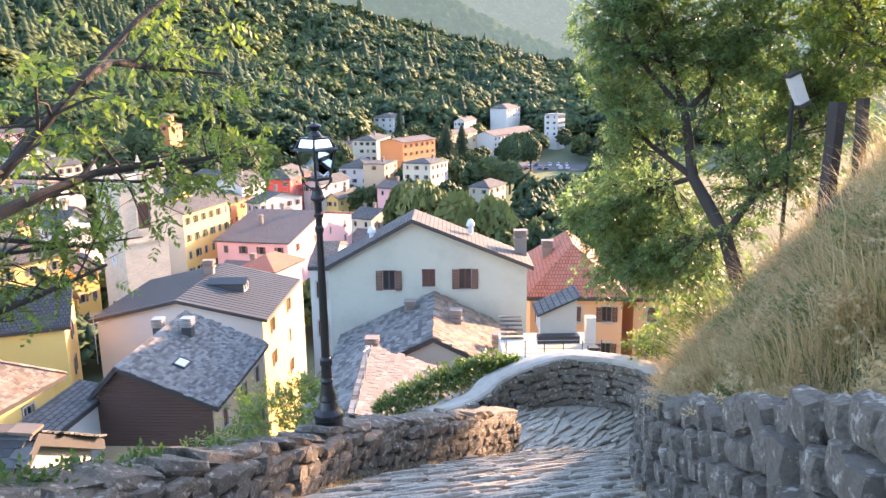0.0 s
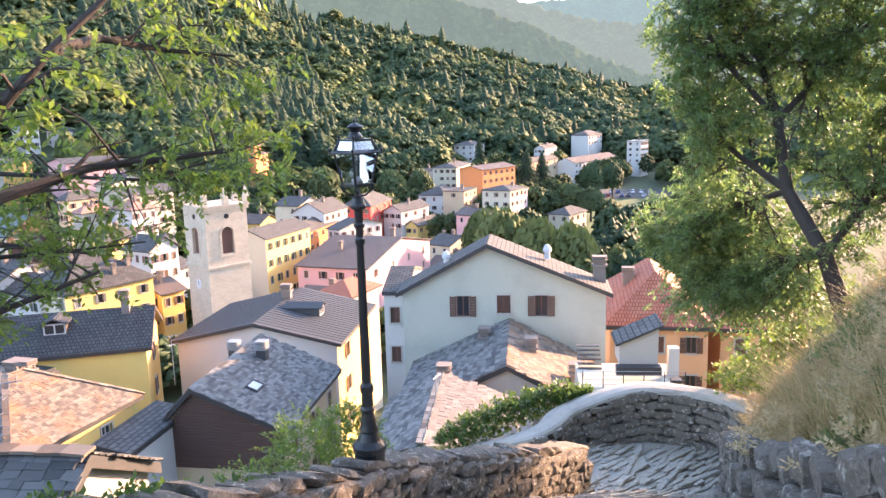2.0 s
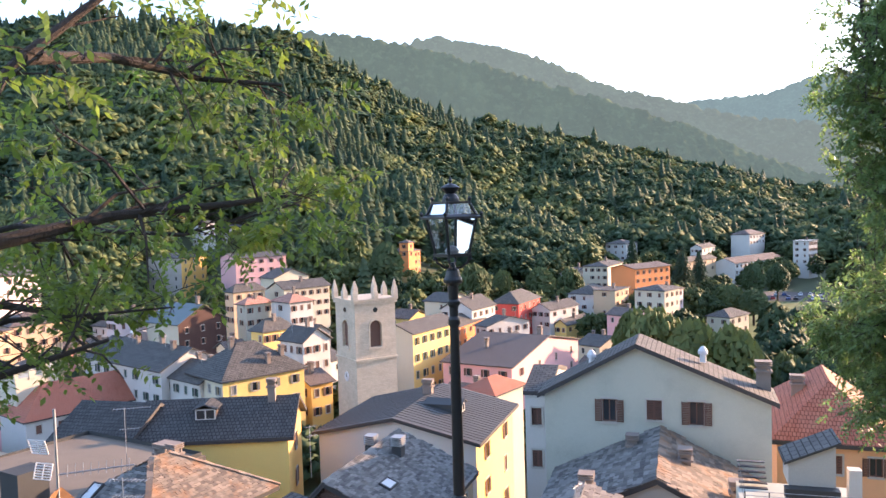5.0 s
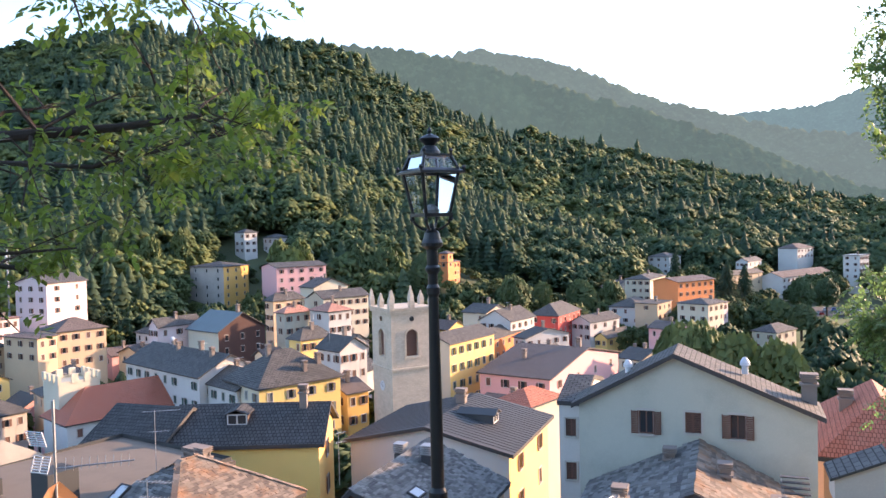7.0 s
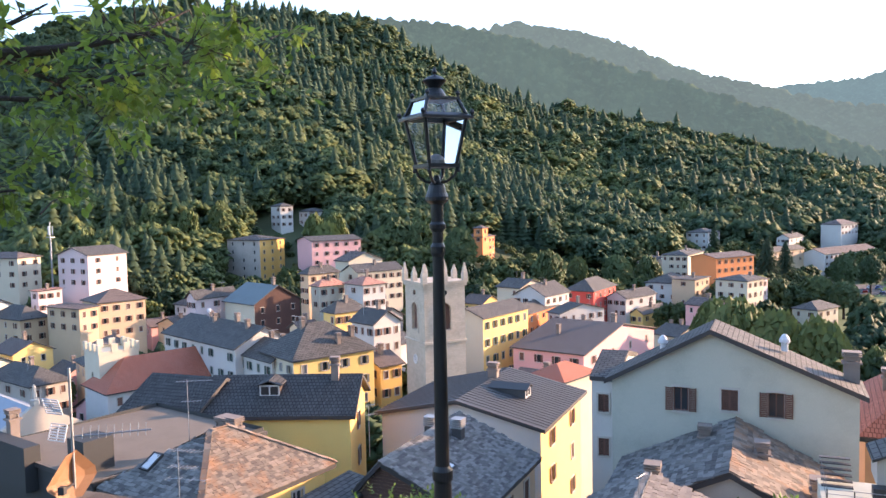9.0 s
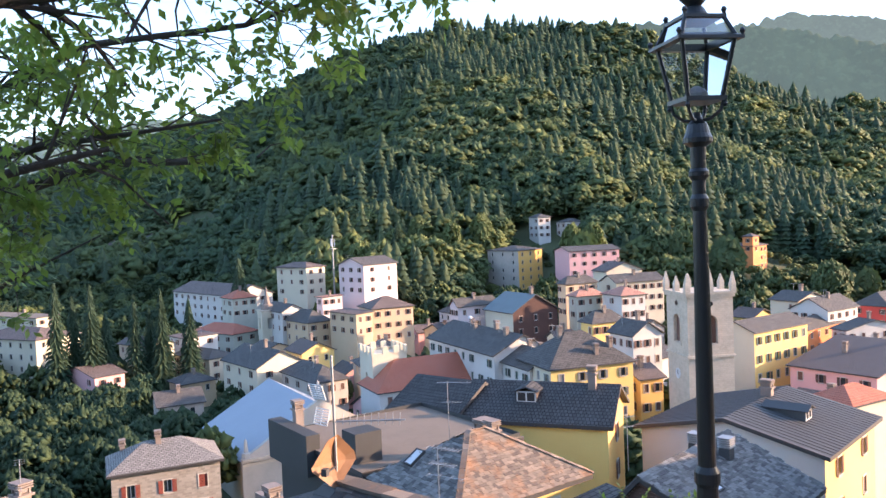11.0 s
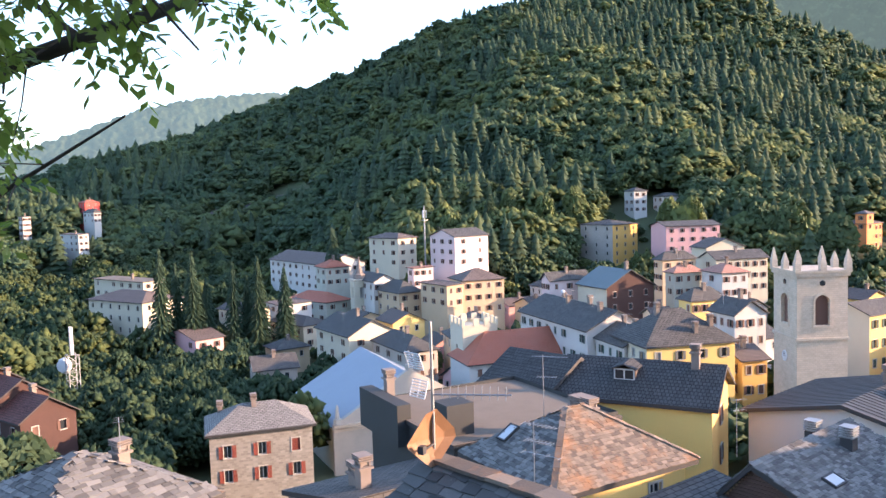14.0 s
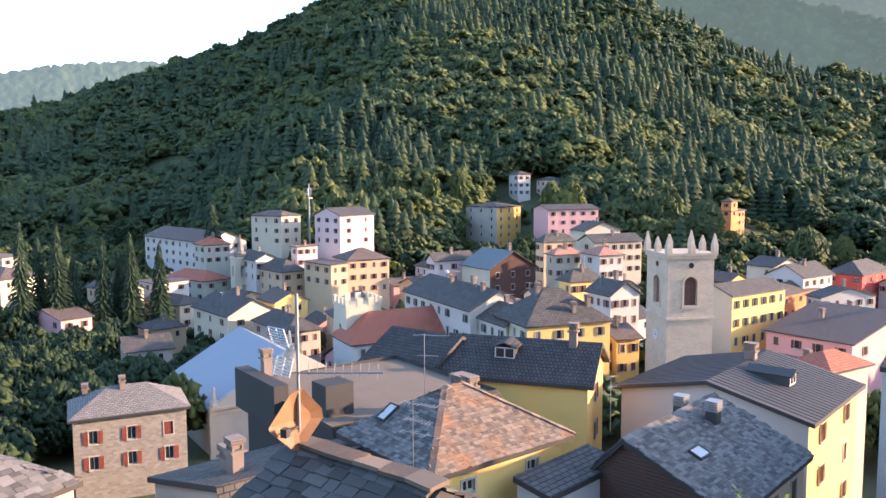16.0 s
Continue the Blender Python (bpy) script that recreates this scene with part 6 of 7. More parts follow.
def church_front():
    ob = tagged(new("church_facade"), "cream classical church front with a stepped pediment", "church")
    ob.matrix_basis = pose(-90.2, 66.0, -46, 0, 0, 71)
    for z, d in ((11.4, 0.25), (12.0, 0.4)):
        part("cornice", boxed(0, 23, -d - 0.02, 0.5, z, z + 0.35), STONE_T, ob)
    bm = bmesh.new()
    pts = [(0, 0), (23, 0), (23, 12.2), (11.5, 19.0), (0, 12.2)]
    a, b = [bm.verts.new((x, 0, z)) for x, z in pts], [bm.verts.new((x, 0.8, z)) for x, z in pts]
    bm.faces.new(a)
    bm.faces.new(b[::-1])
    for i in range(5):
        bm.faces.new((a[i], a[(i + 1) % 5], b[(i + 1) % 5], b[i]))
    part("front_wall", bm, STUCCO["stone"], ob)
    for x, z in ((0.7, 12.4), (11.5, 18.9)):
        bm = bmesh.new()
        lathe(bm, [(0.6, 0), (0.6, 0.7), (0.35, 0.8), (0.2, 2.4), (0.05, 2.7)], 6, (x, 0.4))
        o = part("obelisk", bm, TRIM, ob)
        o.matrix_basis = pose(0, 0, z)


church_front()


def lattice_mast():
    ob = tagged(new("radio_mast"), "steel lattice radio mast with aerials and dish", "radio mast")
    ob.matrix_basis = pose(-150, 50.5, -45)
    bm = bmesh.new()
    for sx, sy in ((-1, -1), (1, -1), (1, 1), (-1, 1)):
        tube(bm, [(sx * 0.9, sy * 0.9, 0), (sx * 0.9, sy * 0.9, 16)], 0.08, 5)
    for k in range(10):
        z = k * 1.6
        for a, b in (((-0.9, -0.9), (0.9, -0.9)), ((0.9, -0.9), (0.9, 0.9)), ((-0.9, 0.9), (-0.9, -0.9))):
            tube(bm, [(*a, z), (*b, z + 1.6)], 0.05, 4)
            tube(bm, [(*a, z + 1.6), (*b, z + 1.6)], 0.05, 4)
    part("lattice", bm, RAIL, ob)
    for dx in (-0.5, 0.2):
        part("aerial", boxed(dx, dx + 0.35, -0.2, 0.2, 16, 21), DISH, ob)
    bm = bmesh.new()
    lathe(bm, [(0.1, -0.7), (1.2, -0.6), (1.5, -0.1), (1.5, 0.1), (1.2, 0.6), (0.1, 0.7)], 14)
    o = part("dish", bm, DISH, ob)
    o.matrix_basis = pose(-2.0, -0.8, 13.8, 90, 0, 30)


lattice_mast()


# ---- mast with the big dish, other roof aerials ----
def grid_aerial(bm, x, z, w, h, n):
    for i in range(n):
        zz = z + h * i / (n - 1)
        tube(bm, [(x, -w / 2, zz), (x, w / 2, zz)], 0.02, 4)
    for s in (-1, 0, 1):
        tube(bm, [(x, s * w / 2, z), (x, s * w / 2, z + h)], 0.018, 4)


def dish_mast():
    ob = tagged(new("aerial_mast"), "rusty mast with square dish and television aerials", "aerial")
    ob.matrix_basis = pose(-12.05, 15.8, -7.7, 0, 0, 20)
    bm = bmesh.new()
    tube(bm, [(0, 0, -0.6), (0, 0, 2.95)], 0.03, 8)
    tube(bm, [(0, 0, 1.55), (1.5, 0.3, 1.6)], 0.018, 6)
    part("mast", bm, RAIL, ob)
    bm = bmesh.new()
    for i in range(9):
        tube(bm, [(0.2 + i * 0.15, 0.05 + i * 0.03 - 0.05, 1.5), (0.2 + i * 0.15, 0.05 + i * 0.03, 1.75)], 0.008, 4)
    part("boom_aerial", bm, RAIL, ob)
    for z, tilt in ((1.6, 18), (2.15, -18)):
        bm = bmesh.new()
        grid_aerial(bm, 0, 0, 0.6, 0.45, 7)
        o = part("grid_aerial", bm, DISH, ob)
        o.matrix_basis = pose(-0.28, -0.1, z - 0.1, 0, tilt, 70) @ Matrix.Scale(0.72, 4)
    bm = bmesh.new()
    rim = [(-0.72, 0), (-0.15, 0.6), (0.15, 0.68), (0.6, 0.15), (0.62, -0.05), (0.05, -0.6), (-0.15, -0.62), (-0.7, -0.1)]
    c = bm.verts.new((0, 0.16, 0))
    mid = [bm.verts.new((x * 0.6, 0.1, z * 0.6)) for x, z in rim]
    out = [bm.verts.new((x, 0, z)) for x, z in rim]
    back = [bm.verts.new((x * 0.99, 0.03, z * 0.99)) for x, z in rim]
    for i in range(8):
        j = (i + 1) % 8
        bm.faces.new((c, mid[i], mid[j]))
        bm.faces.new((mid[i], out[i], out[j], mid[j]))
        bm.faces.new((out[i], back[i], back[j], out[j]))
    o = part("dish", bm, RUST, ob, "rust stained square dish")
    o.matrix_basis = pose(0.05, -0.1, 0.72, -6, 0, 62) @ Matrix.Scale(0.82, 4)
    bm = bmesh.new()
    tube(bm, [(0, 0, 0.6), (0.05, -0.45, 0.62)], 0.02, 5)
    box(bm, -0.05, 0.07, -0.55, -0.42, 0.55, 0.7)
    part("feed_arm", bm, FASCIA, ob)


RUST = plain("rusty_dish", (0.30, 0.15, 0.066), 0.65, 0.6, 3, 12, dark=0.45)
dish_mast()


def tv_aerial(x, y, z, h, arms, turn, label="thin television aerial on a roof mast"):
    ob = tagged(new("television_aerial"), label, "aerial", "roof aerials")
    ob.matrix_basis = pose(x, y, z, 0, 0, turn)
    bm = bmesh.new()
    tube(bm, [(0, 0, -0.8), (0, 0, h)], 0.022, 6)
    part("mast", bm, RAIL, ob)
    for zz, ln, n in arms:
        bm = bmesh.new()
        tube(bm, [(-ln * 0.3, 0, zz), (ln * 0.7, 0, zz)], 0.014, 5)
        for i in range(n):
            xx = -ln * 0.3 + ln * i / max(n - 1, 1)
            tube(bm, [(xx, -0.25, zz), (xx, 0.25, zz)], 0.008, 4)
        part("boom", bm, RAIL, ob)


tv_aerial(-25.2, 33.6, -15.6, 2.4, ((2.3, 1.8, 9), (0.9, 2.0, 4), (1.5, 1.4, 8)), 10)
tv_aerial(-40.8, 20.0, -15.0, 2.0, ((1.9, 0.9, 3), (0.7, 1.6, 5)), -20)
tv_aerial(-37.5, 15.0, -17.0, 1.2, ((1.1, 1.5, 3),), 10)
tv_aerial(-22.2, 47.5, -16.9, 2.6, ((2.5, 0.8, 4), (1.9, 0.7, 4)), 60)
tv_aerial(-33.0, 43.5, -16.2, 3.6, ((3.5, 2.2, 10), (2.2, 1.2, 6)), 30)
tv_aerial(-3.9, 36.5, -14.8, 1.8, ((1.7, 0.8, 4),), 70)


# ---- roof terrace ----
def terrace():
    ob = tagged(new("roof_terrace"), "concrete roof terrace with dark metal railings and a small shed", "terrace")
    ob.matrix_basis = pose(3.2, 39.6, -14.9)
    part("deck", boxed(0, 5.3, 0, 4.5, -6, 0), STUCCO["grey"], ob)
    for i in range(6):
        bm = bmesh.new()
        tube(bm, [(0.1 + i * 1.02, 0.1, 0), (0.1 + i * 1.02, 0.1, 1.05)], 0.025, 6)
        part("rail_post", bm, IRON, ob)
    for z in (0.35, 0.6, 0.85, 1.05):
        bm = bmesh.new()
        tube(bm, [(0.1, 0.1, z), (5.2, 0.1, z)], 0.016, 5)
        part("rail", bm, RAIL, ob)
    for z in (0.6, 1.05):
        bm = bmesh.new()
        tube(bm, [(0.1, 0.1, z), (0.1, 4.3, z)], 0.016, 5)
        part("rail", bm, IRON, ob)
    bm = bmesh.new()
    pts = [(2.1, 0.9), (4.1, 0.9), (4.1, 3.0), (2.1, 2.1)]
    a, b = [bm.verts.new((x, 1.6, z)) for x, z in pts], [bm.verts.new((x, 3.6, z)) for x, z in pts]
    bm.faces.new(a)
    bm.faces.new(b[::-1])
    for i in range(4):
        bm.faces.new((a[i], a[(i + 1) % 4], b[(i + 1) % 4], b[i]))
    part("shed_wall", bm, STUCCO["stone"], ob)
    slab("shed_roof", [[(1.9, 1.4, 2.05), (1.9, 3.8, 2.05), (4.3, 3.8, 3.12), (4.3, 1.4, 3.12)]], SLATE_DARK, ob, 0.12)
    part("awning", boxed(1.9, 4.2, 1.0, 1.58, 0.5, 0.95), FASCIA, ob, "dark sagging awning")
    part("planter", boxed(4.6, 5.1, 0.4, 0.9, 0, 0.5), FASCIA, ob)
    part("pillar", boxed(4.75, 5.3, 2.2, 2.75, 0, 1.6), STUCCO["white"], ob)


terrace()
stair = tagged(new("outdoor_stair"), "dark metal outdoor stair by the terrace", "stair")
stair.matrix_basis = pose(3.3, 43.0, -14.9)
for i in range(6):
    part("step", boxed(0, 1.3, i * 0.3, i * 0.3 + 0.27, i * 0.17, 0.05 + i * 0.17), FASCIA, stair)


# ---- stones of the walls and the path ----
def stone_shapes(n, seed, jitter=0.16):
    g, made = random.Random(seed), []
    for _ in range(n):
        bm = bmesh.new()
        bmesh.ops.create_cube(bm, size=1)
        bmesh.ops.subdivide_edges(bm, edges=bm.edges[:], cuts=1, use_grid_fill=True)
        for v in bm.verts:
            k = sum(abs(c) > 0.4 for c in v.co)
            v.co *= {3: 0.80, 2: 0.93, 1: 1.0}.get(k, 1.0)
            v.co += Vector([g.uniform(-jitter, jitter) * 0.5 for _ in range(3)])
        me = bpy.data.meshes.new("stone")
        bm.to_mesh(me)
        bm.free()
        me.materials.append(WALLSTONE)
        made.append(me)
    return made


STONES = stone_shapes(14, 5)


def stone_face(parent, pts, thick, side, depth_of_face, rows, size, seed, limit, s_from=0.0, lean=0.0, cap=0.0, rough=0.04):
    """Uneven stones in rough courses over one face of a wall; side is +1 to the right of its run."""
    g = random.Random(seed)
    P = [Vector(p) for p in pts]
    seg = [(b - a).length for a, b in zip(P, P[1:])]
    total, made, joined = sum(seg), 0, []
    def at_len(s):
        for a, b, ln in zip(P, P[1:], seg):
            if s <= ln:
                return a + (b - a) * (s / ln), (b - a).normalized()
            s -= ln
        return P[-1], (P[-1] - P[-2]).normalized()
    rowh = depth_of_face / rows
    order = []
    for r in range(rows):
        s = s_from + g.uniform(-0.2, 0) * size
        while s < total:
            ln = size * g.uniform(0.55, 1.5)
            order.append((r, s + ln / 2, ln))
            s += ln * 0.98
    if cap:
        s = s_from
        while s < total:
            ln = g.uniform(0.45, 0.95)
            order.append((-1, s + ln / 2, ln))
            s += ln
    for r, s, ln in order:
        p, d = at_len(s)
        flat = Vector((d.x, d.y, 0)).normalized()
        out = Vector((flat.y, -flat.x, 0)) * side
        if r < 0:
            q, dims = p + Vector((0, 0, cap * 0.25)), (ln * 1.02, thick * 1.12, cap * g.uniform(0.85, 1.2))
        else:
            q = p + out * (thick / 2 + 0.02 + g.uniform(-rough * 0.75, rough * 1.25) + lean * (r / rows)) - Vector((0, 0, rowh * (r + 0.5) + g.uniform(-0.04, 0.04)))
            dims = (ln * (0.9 if rough > 0.05 else 1.0), g.uniform(0.16, 0.26), rowh * g.uniform(0.72, 1.15))
        up = out.cross(d) if r < 0 else Vector((0, 0, 1))
        if up.z < 0:
            up = -up
        ex = d if r < 0 else (flat * 0.7 + d * 0.3).normalized()
        ey = up.cross(ex).normalized()
        m = Matrix.Translation(q) @ Matrix((ex, ey, ex.cross(ey))).transposed().to_4x4() @ pose(0, 0, 0, g.uniform(-6, 6), g.uniform(-8, 8), g.uniform(-5, 5)) @ Matrix.Diagonal((*dims, 1))
        if made < limit:
            o = part("stone", g.choice(STONES), None, parent)
            o.matrix_basis = m
            made += 1
        else:
            joined.append((g.choice(STONES), m))
    if joined:
        bm = bmesh.new()
        for me, m in joined:
            n0 = len(bm.verts)
            bm.from_mesh(me)
            bm.verts.ensure_lookup_table()
            bmesh.ops.transform(bm, matrix=m, verts=bm.verts[n0:])
        me2 = bpy.data.meshes.new("stones")
        bm.to_mesh(me2)
        bm.free()
        me2.materials.append(WALLSTONE)
        tagged(part("stones", me2, None, parent), kind="stuff")


stone_face(wl_ob, LEFT_WALL, 0.5, 1, 0.95, 5, 0.30, 1, 300, 1.0, 0.05, 0.16)
stone_face(wa_ob, ARCH_WALL, 0.45, 1, 1.5, 7, 0.34, 2, 200, 0.0, 0.02)
stone_face(wr_ob, RIGHT_WALL, 0.5, 1, 1.9, 8, 0.25, 3, 300, 0.0, 0.12, 0.0, 0.07)

SETT_STONE = weathered("sett_stone", (0.25, 0.22, 0.175), (0.56, 0.51, 0.42), (0.64, 0.59, 0.5), 0.3, 0.5)
SETT = stone_shapes(8, 9, 0.1)
for me in SETT:
    me.materials.clear()
    me.materials.append(SETT_STONE)
path_ob = [o for o in scene.objects if o.name == "path"][0]


def lay_setts():
    g, joined, made = random.Random(13), bmesh.new(), 0
    y = -3.8
    while y < 19.4:
        a, b = path_left(y) + (0.3 if y < 16.3 else 0.8), path_right(y) - 0.25
        x = a + g.uniform(0, 0.3)
        while x < b:
            ln = g.uniform(0.25, 0.75)
            dz = -0.35 * (1.2 - x) if (y > 16.6 and x < 1.2) else 0
            step = 0.05 if int(y / 0.85) != int((y - 0.17) / 0.85) else 0.0
            slope = (path_z(y + 0.3) - path_z(y - 0.3)) / 0.6
            turn = g.uniform(-2.5, 2.5) + (12 if y < 14 else 12 + 34 * min(1, (y - 14) / 3))
            m = pose(x + ln / 2, y + g.uniform(-0.03, 0.03), path_z(y) + dz + step + 0.02 + g.uniform(-0.008, 0.01), math.degrees(math.atan(slope)), g.uniform(-1.5, 1.5), turn) @ Matrix.Diagonal((ln * 0.98, g.uniform(0.085, 0.125), 0.05, 1))
            if made < 300 and 8 < y < 13.5:
                o = part("sett", g.choice(SETT), None, path_ob)
                o.matrix_basis = m
                made += 1
            else:
                n0 = len(joined.verts)
                joined.from_mesh(g.choice(SETT))
                joined.verts.ensure_lookup_table()
                bmesh.ops.transform(joined, matrix=m, verts=joined.verts[n0:])
            x += ln
        y += 0.11
    me = bpy.data.meshes.new("setts")
    joined.to_mesh(me)
    joined.free()
    me.materials.append(SETT[0].materials[0])
    tagged(part("setts", me, None, path_ob), kind="stuff")


lay_setts()


def fan_kerb(a, b):
    """A straight row of long stones set in the landing."""
    a, b = Vector(a), Vector(b)
    n = int((b - a).length / 0.6)
    turn = math.degrees(math.atan2(b.y - a.y, b.x - a.x))
    for k in range(n):
        p = a.lerp(b, (k + 0.5) / n)
        tilt = math.degrees(math.atan((path_z(p.y + 0.3) - path_z(p.y - 0.3)) / 0.6)) * math.sin(radians(turn))
        o = part("kerb_stone", SETT[k % 8], None, path_ob)
        o.matrix_basis = pose(p.x, p.y, path_z(p.y) + 0.06, 0, -tilt, turn) @ Matrix.Diagonal(((b - a).length / n * 1.02, 0.13, 0.11, 1))


fan_kerb((1.47, 14.4), (3.1, 19.2))
fan_kerb((1.8, 14.3), (4.3, 18.9))
fan_kerb((3.0, 16.4), (4.6, 17.8))


# ---- leafy trees near the path ----
def leaf_mat(name, a, b, trans):
    m, n, l, bs = node_mat(name)
    isl = n.new("ShaderNodeNewGeometry").outputs["Random Per Island"]
    c = mixer(n, l, a, b, isl)
    l.new(c, bs.inputs["Base Color"])
    bs.inputs["Roughness"].default_value = 0.5
    tr, add = n.new("ShaderNodeBsdfTranslucent"), n.new("ShaderNodeMixShader")
    l.new(mixer(n, l, trans, tuple(v * 1.5 for v in trans), isl), tr.inputs["Color"])
    add.inputs[0].default_value = 0.45
    l.new(bs.outputs[0], add.inputs[1])
    l.new(tr.outputs[0], add.inputs[2])
    l.new(add.outputs[0], n["Material Output"].inputs["Surface"])
    return m


LEAF = leaf_mat("ash_leaves", (0.055, 0.10, 0.024), (0.15, 0.20, 0.042), (0.22, 0.32, 0.046))
LEAF_BANK = leaf_mat("bank_tree_leaves", (0.075, 0.13, 0.04), (0.16, 0.22, 0.08), (0.17, 0.28, 0.085))
LEAF_DARK = leaf_mat("bush_leaves", (0.035, 0.085, 0.022), (0.10, 0.16, 0.035), (0.10, 0.17, 0.025))


def leaves_mesh(name, sprigs, leaf, g, material, parent):
    """Small pointed leaves set in pairs along short stalks. sprigs: base, direction, length."""
    V, F = [], []
    for p, d, ln in sprigs:
        side = d.orthogonal().normalized()
        side = (Matrix.Rotation(g.uniform(0, 6.28), 3, d) @ side)
        n = max(2, int(ln / (leaf * 0.55)))
        for i in range(n + 1):
            for s in ((-1, 1) if i < n else (0,)):
                q = p + d * (ln * (i + 0.6) / (n + 0.6)) + Vector((0, 0, -0.25 * ln * (i / n) ** 2))
                ax = (d * (0.6 if s else 1) + side * s + Vector((g.uniform(-.3, .3), g.uniform(-.3, .3), g.uniform(-.5, .1)))).normalized()
                w = ax.cross(Vector((g.uniform(-.5, .5), g.uniform(-.5, .5), 1))).normalized() * leaf * 0.27
                b, k = len(V), leaf * g.uniform(0.7, 1.2)
                V += [q, q + ax * k * 0.45 + w, q + ax * k, q + ax * k * 0.45 - w]
                F.append((b, b + 1, b + 2, b + 3))
    me = bpy.data.meshes.new(name)
    me.from_pydata([tuple(v) for v in V], [], F)
    me.update()
    return part(name, me, material, parent)


def grow(limbs, g, gen, twig, reach, sprig, sag=-0.1, spread=1.0):
    """Twigs along the given limbs: returns sticks (points, radii) and sprigs at their ends."""
    sticks, sprigs = [(l, r) for l, r in limbs], []
    level = limbs
    for k in range(gen):
        nxt = []
        for pts, radii in level:
            L = [Vector(p) for p in pts]
            ln = sum((b - a).length for a, b in zip(L, L[1:]))
            for i in range(max(2, int(ln * twig))):
                f = g.uniform(0.18, 1.0) * (len(L) - 1)
                j = min(int(f), len(L) - 2)
                p, d = L[j].lerp(L[j + 1], f - j), (L[j + 1] - L[j]).normalized()
                dv = (d * 0.55 + Vector((g.uniform(-1, 1), g.uniform(-1, 1), g.uniform(-0.7, 0.6))) * spread).normalized()
                rl = reach * (0.6 ** k) * g.uniform(0.5, 1.25)
                q1 = p + dv * rl * 0.5 + Vector((g.uniform(-.06, .06), g.uniform(-.06, .06), g.uniform(-.05, .08))) * rl
                q2 = p + dv * rl + Vector((0, 0, sag * rl))
                r0 = max(0.003, radii[j] * 0.42)
                nxt.append(([p, q1, q2], [r0, r0 * 0.65, max(0.002, r0 * 0.3)]))
        sticks += nxt
        level = nxt
    for pts, _ in level:
        a, b = Vector(pts[1]), Vector(pts[2])
        for i in range(sprig):
            p = a.lerp(b, g.uniform(0, 1))
            dv = ((b - a).normalized() * 0.5 + Vector((g.uniform(-1, 1), g.uniform(-1, 1), g.uniform(-.6, .4)))).normalized()
            sprigs.append((p, dv, g.uniform(0.12, 0.24)))
    return sticks, sprigs


def near_tree(name, label, trunk, limbs, seed, twig, reach, sprig, leaf, gen=2, spread=1.0, keep=None, leafage=None):
    g = random.Random(seed)
    ob = tagged(new(name), label, "tree")
    ob.matrix_basis = pose(*trunk[0][0])
    o0 = Vector(trunk[0][0])
    loc = lambda pts: [Vector(p) - o0 for p in pts]
    bm = bmesh.new()
    tube(bm, loc(trunk[0]), trunk[1], 12)
    part("trunk", bm, BARK, ob)
    limbs = [(loc(p), r) for p, r in limbs]
    sticks, sprigs = grow(limbs, g, gen, twig, reach, sprig, spread=spread)
    if keep:
        sprigs = [s for s in sprigs if keep(s[0] + o0)]
        sticks = sticks[:len(limbs)] + [s for s in sticks[len(limbs):] if keep(Vector(s[0][2]) + o0)]
    for pts, radii in sticks[:len(limbs)]:
        bm = bmesh.new()
        tube(bm, pts, radii, 9)
        part("limb", bm, BARK, ob)
    bm = bmesh.new()
    for pts, radii in sticks[len(limbs):]:
        tube(bm, pts, radii, 4, cap=False)
    tagged(part("twig_growth", bm, BARK, ob), kind="stuff")
    leaves_mesh("leaves", sprigs, leaf, g, leafage or LEAF, ob)
    return ob


